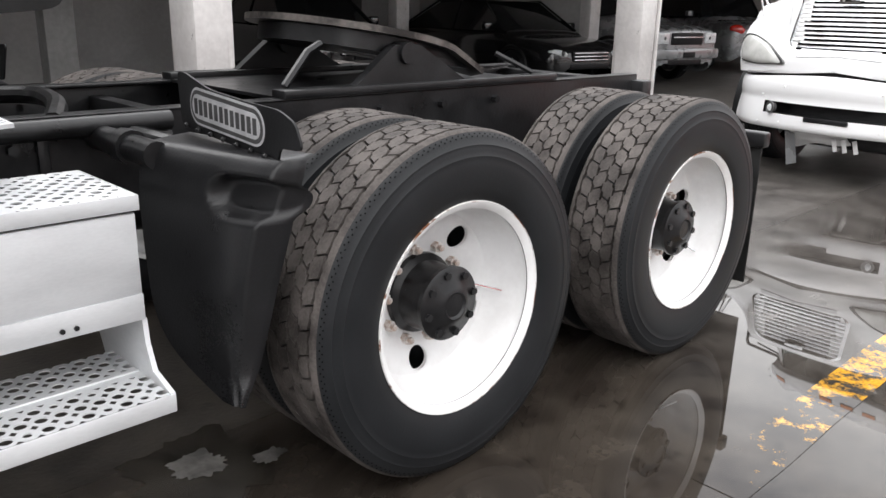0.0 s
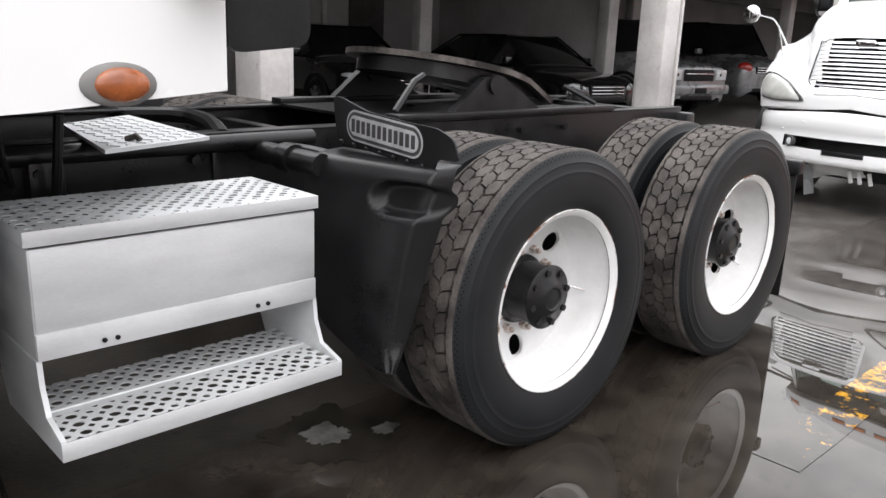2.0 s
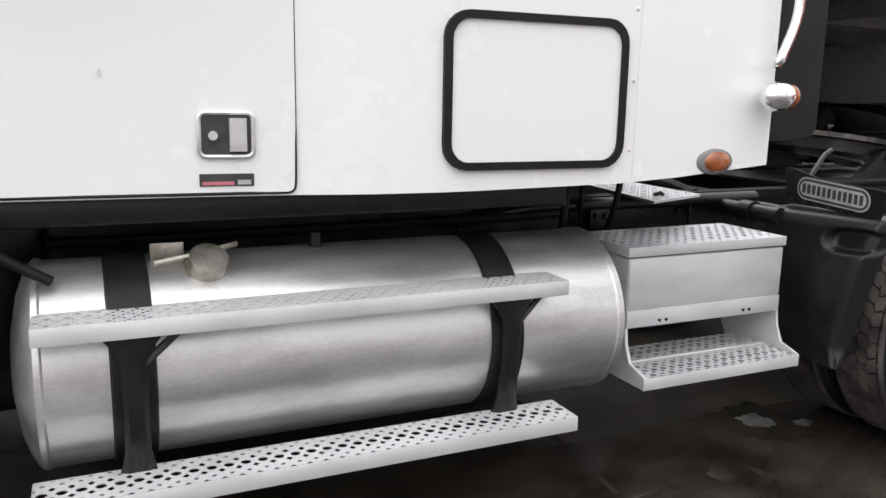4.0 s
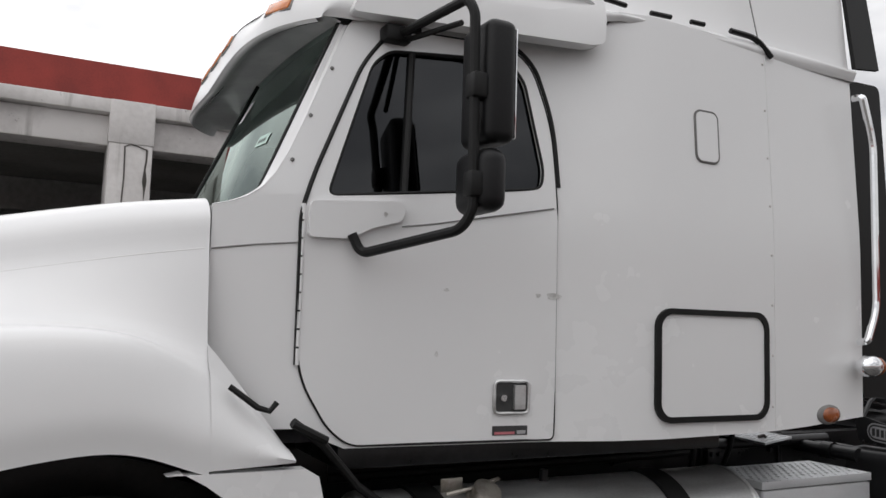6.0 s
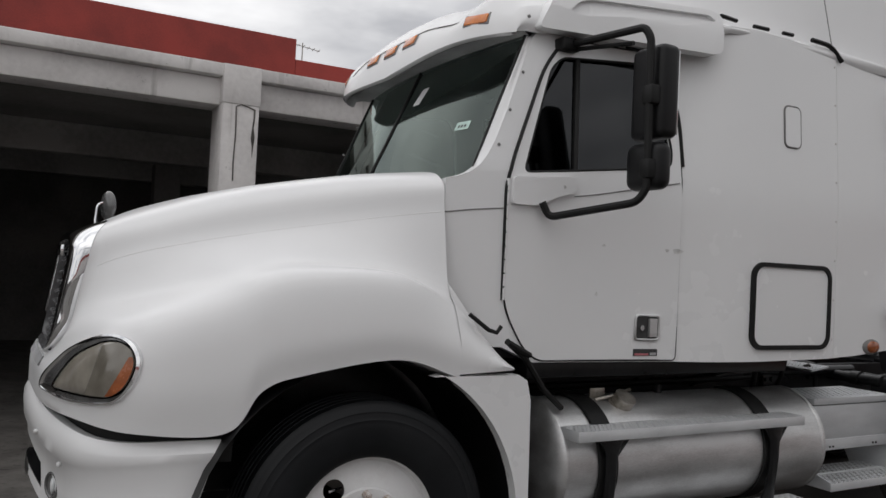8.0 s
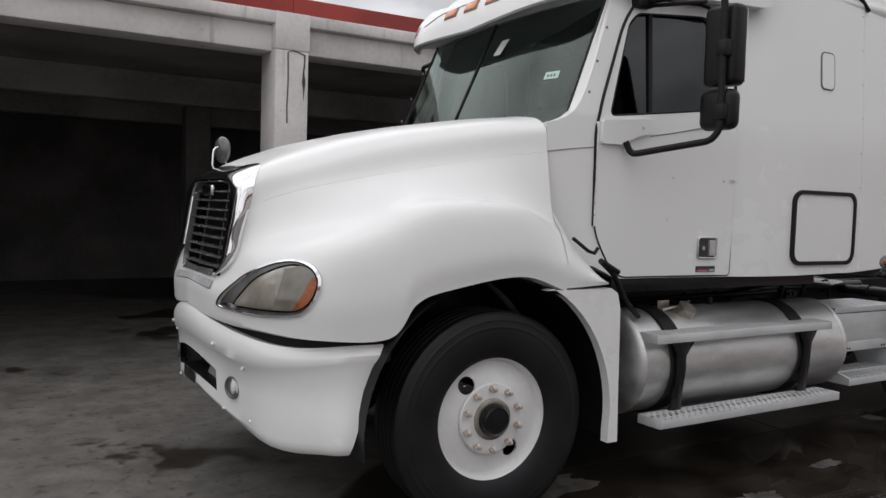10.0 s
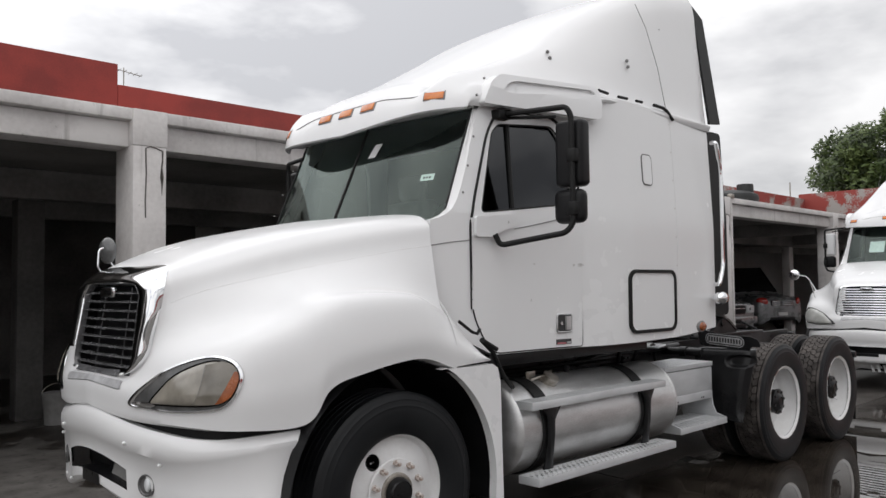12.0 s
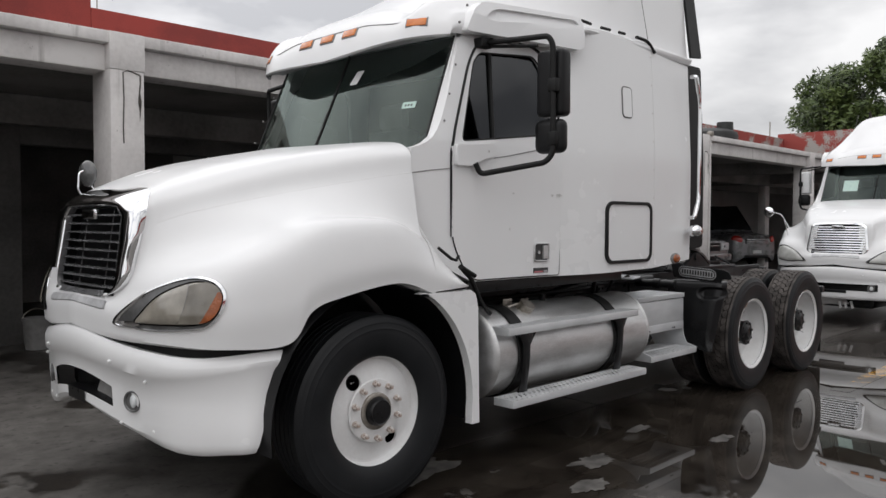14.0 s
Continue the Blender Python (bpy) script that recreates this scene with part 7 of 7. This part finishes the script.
# round mirror on a chrome tripod on the second truck's fender
bm = bmesh.new()
for b_ in ((-0.45, 0.885, 1.33), (-0.65, 0.885, 1.32)):
    tube(bm, bend([b_, (-0.80, 0.92, 1.66), (-0.88, 0.935, 1.72), (-1.24, 0.935, 1.75)], 0.05), 0.009, 8)
mir2 = part("hood_mirror", bm, M_CHROME, truck2, "round mirror on a chrome tripod")
bm = bmesh.new()
bmesh.ops.create_uvsphere(bm, u_segments=24, v_segments=12, radius=0.080, matrix=Matrix.Translation((-1.28, 0.935, 1.74)) @ Matrix.Diagonal((0.45, 1, 1, 1)))
part("mirror_head", bm, M_CHROME, mir2)

# torn white apron hanging under the second truck's bumper: a crumpled plate with a folded tab and three bent tongues
bm = bmesh.new()
P = []
for i in range(17):
    u = 0.36 - 0.030 * i
    P.append([(-0.98 + 0.030 * j + 0.010 * math.sin(9 * u + j), u, 0.452 - 0.022 * j - 0.16 * max(0, u) * j / 4 - 0.014 * math.sin(17 * u + 2 * j) * j / 4) for j in range(5)])
quads(bm, P)
apron = part("apron", bm, M_WHITE2, truck2, "torn pale apron hanging below the bumper")
bm = bmesh.new()
quads(bm, [[(-0.985 + 0.05 * f, 0.40 - 0.09 * e - 0.03 * f, 0.44 - 0.01 * e - (0.30 - 0.04 * e) * f) for f in (0, 0.35, 0.7, 1)] for e in (0, 0.25, 0.5, 0.75, 1)])
# grey instead of the apron's white: dimness under the bumper put into the colour
part("folded_tab", bm, M_CARSILVER, apron)
for u in (-0.02, -0.10, -0.19):
    bm = bmesh.new()
    box(bm, -0.985, -0.978, u - 0.018, u + 0.018, 0.315, 0.425, 0.002, m=Matrix.Translation((-0.98, u, 0.42)) @ Matrix.Rotation(radians(-16), 4, "X") @ Matrix.Translation((0.98, -u, -0.42)))
    part("bent_tongue", bm, M_WHITE2, apron)

# yellow line on the ground
bm = bmesh.new()
P = []
for k in range(33):
    x = 4.72 + 0.1 * k
    P.append([(x, y + 0.006 * noise.noise((x * 3, y * 5, 1.0)), 0.002) for y in (-1.872, -1.79, -1.71)])
quads(bm, P)
solo("road_marking", bm, M_YELLOW, "worn flaking yellow line painted on the yard", "road marking", kind="structure", smooth=0)

# ---------------------------------------------------------------- parked cars in the garage
def car_wheel(bm, x, y, r):
    prof = [(r * 0.60, -0.09), (r * 0.72, -0.11), (r * 0.92, -0.105), (r, -0.08), (r, 0.08), (r * 0.92, 0.105)]
    P = []
    for i in range(32):
        a = 2 * math.pi * i / 32
        P.append([(x + d, y + q * math.cos(a), r + q * math.sin(a)) for q, d in prof])
    quads(bm, P, closed_u=True)


def car(at, label, paint, w, length, hood_z, belt_z, roof_z, nose_z, r, van=False, turn=0.0, rear=False, boxy=False):
    """A parked car; its nose looks to -y, its length runs to +y."""
    c = thing("car", at, label, "car", "parked cars", turn=turn)
    hw = w / 2
    # sections along the car: (y, half width, bottom, top, roundness of the top edge)
    SEC = [(-0.02, 0.52, 0.42, nose_z - 0.20), (0.0, 0.70, 0.34, nose_z - 0.12), (0.05, 0.82, 0.27, nose_z - 0.055), (0.13, 0.90, 0.22, nose_z - 0.01), (0.28, 0.955, 0.20, nose_z + 0.35 * (hood_z - nose_z)), (0.6, 0.99, 0.19, nose_z + 0.75 * (hood_z - nose_z)),
           (1.0, 1.0, 0.19, hood_z), (0.25 * length, 1.0, 0.19, belt_z), (0.5 * length, 1.0, 0.19, belt_z + 0.01), (0.75 * length, 1.0, 0.19, belt_z + 0.02), (0.92 * length, 0.96, 0.22, belt_z - 0.02), (0.98 * length, 0.88, 0.27, belt_z - 0.10), (length, 0.70, 0.34, belt_z - 0.22)]
    if boxy:
        SEC[:4] = [(-0.02, 0.84, 0.40, nose_z - 0.09), (0.0, 0.89, 0.32, nose_z - 0.05), (0.05, 0.93, 0.26, nose_z - 0.025), (0.13, 0.95, 0.22, nose_z - 0.005)]
    P = []
    for k in range(49):
        y, kk, bot, top = catmull(SEC, 12 * k / 48)
        a, h = hw * kk, top - bot
        P.append([(-a * 0.86, y, bot), (-a * 0.96, y, bot + 0.10 * h), (-a * 0.995, y, bot + 0.30 * h), (-a, y, bot + 0.55 * h), (-a * 0.985, y, bot + 0.75 * h), (-a * 0.95, y, bot + 0.90 * h), (-a * 0.86, y, bot + 0.97 * h), (-a * 0.6, y, top), (0, y, top + 0.015)])
        P[-1] += [(-x, yy, z) for x, yy, z in reversed(P[-1][:-1])]
    bm = bmesh.new()
    V = quads(bm, P)
    bm.faces.new(V[0])
    bm.faces.new(V[-1])
    body = part("body", bm, paint, c, smooth=60)
    # glasshouse
    y0, y1, y2, y3 = (0.25, 0.41, 0.70, 0.90) if not van else (0.24, 0.34, 0.97, 0.995)
    G = []
    for s, z, k in ((y0, belt_z - 0.02, 0.90), (y1, roof_z - 0.03, 0.72), ((y1 + y2) / 2, roof_z, 0.72), (y2, roof_z - 0.04, 0.71), (y3, belt_z - 0.02, 0.88)):
        G.append([(-hw * 0.94, s * length, belt_z - 0.03), (-hw * (k + 0.02), s * length, z - 0.04 if z > belt_z else belt_z - 0.025), (-hw * k * 0.9, s * length, z), (hw * k * 0.9, s * length, z), (hw * (k + 0.02), s * length, z - 0.04 if z > belt_z else belt_z - 0.025), (hw * 0.94, s * length, belt_z - 0.03)])
    bm = bmesh.new()
    quads(bm, G)
    part("glasshouse", bm, M_CARGLASS, c, "dark car windows", smooth=30)
    bm = bmesh.new()
    R = [[(q * hw * 0.70, s * length, z + 0.012 - 0.02 * abs(q)) for q in (-1, -0.5, 0, 0.5, 1)] for s, z in ((y1 - 0.01, roof_z - 0.04), ((y1 + y2) / 2, roof_z), (y2 + 0.02, roof_z - 0.05))]
    quads(bm, R)
    part("roof", bm, paint, c)
    for sg in (-1, 1):
        m_ = (y1 + y2) / 2
        # pillars and rails in the dark glass colour, lost in the painted shade
        for s, t, k0, k1, rr in ((y0, y1, 0.93, 0.715, 0.03), (y3, y2, 0.93, 0.715, 0.03), (m_, m_, 0.95, 0.735, 0.03)):
            bm = bmesh.new()
            tube(bm, [(sg * hw * k0, s * length, belt_z - 0.02), (sg * hw * k1, t * length, roof_z - 0.03)], rr * 0.6, 6)
            part("pillar", bm, M_CARGLASS, c)
        bm = bmesh.new()
        tube(bm, [(sg * hw * 0.72, y1 * length, roof_z - 0.03), (sg * hw * 0.72, y2 * length, roof_z - 0.04)], 0.025, 6)
        part("roof_rail", bm, M_CARGLASS, c)
        bm = bmesh.new()
        box(bm, *sorted((sg * hw * 1.0, sg * (hw + 0.16))), (y0 + 0.05) * length, (y0 + 0.08) * length, belt_z - 0.02, belt_z + 0.12, 0.03)
        part("mirror", bm, paint, c)
        for yy in (0.19, 0.80):
            bm = bmesh.new()
            car_wheel(bm, sg * (hw - 0.09), yy * length, r)
            wh = part("wheel", bm, M_TYRE, c)
            bm = bmesh.new()
            for k in range(7):
                a = 2 * math.pi * k / 7
                box(bm, -0.01, 0.01, -0.03, 0.03, 0.03, r * 0.6, m=Matrix.Translation((sg * (hw + 0.005), yy * length, r)) @ Matrix.Rotation(a, 4, "X"))
            rod(bm, (sg * (hw - 0.02), yy * length, r), (sg * (hw + 0.012), yy * length, r), 0.06)
            part("rim", bm, M_CARSILVER, wh)
            bm = bmesh.new()
            tube(bm, [(sg * (hw - 0.0), yy * length + (r + 0.05) * math.cos(a), r + (r + 0.05) * math.sin(a)) for a in [math.pi * q / 16 for q in range(17)]], 0.035, 6)
            part("wheel_arch", bm, M_RUBBER, c)
        bm = bmesh.new()
        if boxy:
            box(bm, *sorted((sg * hw * 0.53, sg * hw * 0.86)), -0.045, 0.14, nose_z - 0.29, nose_z - 0.09, 0.022)
        else:
          bmesh.ops.create_uvsphere(bm, u_segments=20, v_segments=12, radius=1, matrix=Matrix.Translation((sg * hw * 0.72, 0.075, nose_z - 0.12)) @ Matrix.Rotation(radians(sg * 32), 4, "Z") @ Matrix.Rotation(radians(sg * -8), 4, "Y") @ Matrix.Diagonal((0.175, 0.06, 0.060 if not van else 0.12, 1)))
        hl = part("headlight", bm, M_HEADLAMP if not rear else M_TAIL, c, "clear headlight" if not rear else "red tail lamp")
        if not rear:
            bm = bmesh.new()
            bmesh.ops.create_uvsphere(bm, u_segments=12, v_segments=8, radius=0.045, matrix=Matrix.Translation((sg * hw * 0.66, -0.015 if boxy else 0.015, nose_z - (0.19 if boxy else 0.12))))
            part("bulb_dome", bm, M_LAMPDARK, hl)
        bm = bmesh.new()
        bmesh.ops.create_uvsphere(bm, u_segments=12, v_segments=8, radius=1, matrix=Matrix.Translation((sg * hw * 0.62, 0.05, 0.40)) @ Matrix.Diagonal((0.07, 0.04, 0.045, 1)))
        part("fog_lamp", bm, M_HEADLAMP, c)
    bm = bmesh.new()
    box(bm, -hw * 0.46, hw * 0.46, -0.045, 0.05, nose_z - (0.31 if boxy else 0.26), nose_z - 0.09, 0.03)
    g = part("grille", bm, M_GRILLE, c)
    if boxy:
        bm = bmesh.new()
        box(bm, -hw * 0.93, hw * 0.93, -0.10, 0.12, 0.47, 0.66, 0.05)
        part("bumper", bm, paint, c)
    for k in (1,) if boxy else range(3):
        bm = bmesh.new()
        box(bm, -hw * 0.43, hw * 0.43, -0.058, -0.04, nose_z - 0.235 + k * 0.055, nose_z - 0.218 + k * 0.055, 0.004)
        part("grille_bar", bm, M_CHROME, g)
    bm = bmesh.new()
    box(bm, -hw * 0.50, hw * 0.50, -0.035, 0.08, 0.36, 0.46, 0.03)
    part("lower_intake", bm, M_GRILLE, c)
    bm = bmesh.new()
    box(bm, -0.17, 0.17, -0.115 if boxy else -0.055, -0.02, 0.50, 0.60, 0.008)
    part("plate_holder", bm, M_GRILLE if not rear else M_WHITE2, c)
    return c


car((13.85, 5.35, 0), "black saloon car parked in the garage shade", M_CARBLACK, 1.82, 4.8, 0.86, 0.95, 1.45, 0.74, 0.32, turn=-8)
car((16.45, 5.1, 0), "silver sport utility vehicle parked in the garage", M_CARSILVER, 2.0, 5.1, 1.12, 1.22, 1.88, 1.03, 0.39, turn=-7, boxy=True)
car((10.5, 7.1, 0), "black hatchback parked deep in the garage", M_CARBLACK, 1.82, 4.3, 0.92, 1.0, 1.50, 0.82, 0.32, turn=-8)
car((21.5, 6.0, 0), "pale silver van seen from behind in the garage", M_CARSILVER, 1.9, 4.8, 1.15, 1.22, 2.0, 1.05, 0.36, True, -24, True)

# ---------------------------------------------------------------- on the roofs
t_ = thing("water_tank", (14.81, 4.3, 3.10), "black plastic water tank on the garage roof", "water tank")
bm = bmesh.new()
P = []
for k in range(40):
    a = 2 * math.pi * k / 40
    P.append([(q * math.cos(a), q * math.sin(a), z) for q, z in ((0.58, 0.0), (0.61, 0.05), (0.59, 0.12), (0.61, 0.18), (0.59, 0.26), (0.61, 0.33), (0.58, 0.42), (0.42, 0.49), (0.20, 0.53), (0.01, 0.54))])
quads(bm, P, closed_u=True)
part("body", bm, M_POLY, t_)
bm = bmesh.new()
rod(bm, (0.14, -0.27, 0.46), (0.14, -0.27, 0.66), 0.19, 0.18, 28)
part("lid", bm, M_POLY, t_)

# tree behind the far wall
tree = thing("tree", (43.5, 7.3, 0), "broad dark green tree behind the red wall", "tree")
bm = bmesh.new()
rod(bm, (0, 0, 0), (0.1, 0, 5.0), 0.32, 0.2, 12)
rl = random.Random(7)
limbs = []
for k in range(9):
    a, e = 2 * math.pi * k / 9 + rl.uniform(-0.3, 0.3), rl.uniform(0.5, 1.1)
    p1 = Vector((0.1, 0, rl.uniform(3.6, 5.0)))
    p2 = p1 + Vector((math.cos(a) * 2.6, math.sin(a) * 2.9, 2.2 * e))
    rod(bm, p1, p2, 0.12, 0.04, 8)
    limbs.append(p2)
part("trunk", bm, M_BARK, tree)
vs, fs = [], []
clumps = []
for k in range(190):
    u, v = rl.uniform(0, 2 * math.pi), rl.uniform(-0.45, 1.0)
    q = math.sqrt(max(0.0, 1 - v * v)) * rl.uniform(0.65, 1.06)
    clumps.append(Vector((4.0 * q * math.cos(u), 5.2 * q * math.sin(u), 7.6 + 3.1 * v * rl.uniform(0.75, 1.05))))
for cc in clumps:
    rad = rl.uniform(0.45, 0.95)
    for _ in range(170):
        d = Vector((rl.gauss(0, 1), rl.gauss(0, 1), rl.gauss(0, 0.8))).normalized() * rad * rl.random() ** 0.4
        p = cc + d
        n1 = Vector((rl.uniform(-1, 1), rl.uniform(-1, 1), rl.uniform(-0.4, 1))).normalized()
        n2 = n1.orthogonal().normalized()
        s = rl.uniform(0.10, 0.20)
        b = len(vs)
        vs += [tuple(p - n1 * s), tuple(p + n2 * s * 0.5), tuple(p + n1 * s), tuple(p - n2 * s * 0.5)]
        fs.append((b, b + 1, b + 2, b + 3))
me = bpy.data.meshes.new("crown")
me.from_pydata(vs, [], fs)
me.materials.append(M_LEAF)
crown = new("crown", me)
crown.parent = tree

# ---------------------------------------------------------------- small things in the yard and the garage
bk = thing("bucket", (0.55, 5.55, 0), "grey plastic bucket at the foot of a column", "bucket")
bm = bmesh.new()
P = []
for k in range(28):
    a = 2 * math.pi * k / 28
    P.append([(q * math.cos(a), q * math.sin(a), z) for q, z in ((0.0, 0.004), (0.125, 0.0), (0.15, 0.33), (0.158, 0.33), (0.158, 0.36), (0.148, 0.36), (0.12, 0.02))])
quads(bm, P, closed_u=True)
part("body", bm, M_CONC2, bk)
bm = bmesh.new()
tube(bm, [(0.155 * math.cos(a), 0, 0.34 + 0.12 * math.sin(a)) for a in [math.pi * k / 12 for k in range(13)]], 0.004, 6)
part("handle", bm, M_STEEL, bk)
bm = bmesh.new()
P = [[(4.27 + 0.05 * u, 0.40 + 0.03 * v, 1.016 + 0.012 * math.sin(3 * u + v) ** 2) for v in (-1, -0.5, 0, 0.5, 1)] for u in (-1, -0.5, 0, 0.5, 1)]
quads(bm, P)
solo("rag", bm, M_BLUE, "blue rag lying on the frame rail", "rag")

# dried patches and an oil stain on the yard
noise.seed_set(5)
for px_, py_, ra, rb, mt, z_, lab in ((3.70, -0.72, 0.22, 0.16, M_OIL, 0.0022, "dark round oil stain on wet concrete"), (3.69, -0.70, 0.085, 0.06, M_DRY, 0.0045, "small pale dry patch on wet concrete"), (3.88, -0.79, 0.05, 0.03, M_DRY, 0.0035, "small pale dry patch on wet concrete"),
                                      (0.42, -0.70, 0.36, 0.20, M_DRY, 0.0035, "pale dry patch of concrete behind the front wheel"), (2.32, -1.20, 0.13, 0.06, M_DRY, 0.0035, "small pale dry patch on wet concrete"),
                                      (1.46, -1.40, 0.20, 0.12, M_DRY, 0.0035, "pale dry patch on wet concrete"), (2.50, -1.74, 0.12, 0.05, M_DRY, 0.0035, "small pale dry patch on wet concrete"), (1.05, -1.65, 0.16, 0.08, M_DRY, 0.0035, "pale dry patch on wet concrete")):
    bm = bmesh.new()
    rim_ = []
    for k in range(72):
        a = 2 * math.pi * k / 72
        q = 1 + 0.55 * noise.noise((math.cos(a) * 1.3 + px_ * 7, math.sin(a) * 1.3, py_)) + 0.30 * noise.noise((math.cos(a) * 4 + px_, math.sin(a) * 4, 3.0)) + 0.16 * noise.noise((math.cos(a) * 11, math.sin(a) * 11, px_))
        rim_.append(bm.verts.new((px_ + ra * q * math.cos(a), py_ + rb * q * math.sin(a), z_)))
    bm.faces.new(rim_)
    solo("ground_patch", bm, mt, lab, "ground", kind="structure", smooth=0)

# joint between two slabs of the yard
bm = bmesh.new()
quads(bm, [[(x - 0.009, y, 0.0015), (x + 0.009 + 0.004 * math.sin(5 * y), y, 0.0015)] for x, y in [(2.824 - 0.12 * 0.2 * k, -0.2 * k) for k in range(6)]])
solo("ground_joint", bm, M_OIL, "dark joint between two concrete slabs", "ground", kind="structure", smooth=0)

# television aerial and a thin mast above the red walls
an = thing("aerial", (3.98, 12.15, 5.69), "old television aerial on the red wall", "aerial")
bm = bmesh.new()
tube(bm, [(0, 0, 0), (0, 0, 0.42)], 0.012, 6)
part("mast", bm, M_STEEL, an)
bm = bmesh.new()
tube(bm, [(-0.15, 0, 0.36), (0.38, 0, 0.30)], 0.008, 6)
boom = part("boom", bm, M_STEEL, an)
for k in range(5):
    bm = bmesh.new()
    x = -0.10 + 0.11 * k
    tube(bm, [(x, -0.12, 0.355 - 0.0125 * k), (x + 0.02, 0.12, 0.355 - 0.0125 * k)], 0.006, 6)
    part("element", bm, M_STEEL, boom)
bm = bmesh.new()
tube(bm, [(37.6, 12.15, 5.75), (37.6, 12.15, 6.5)], 0.03, 6)
solo("mast", bm, M_STEEL, "thin grey steel mast on the red wall", "mast")
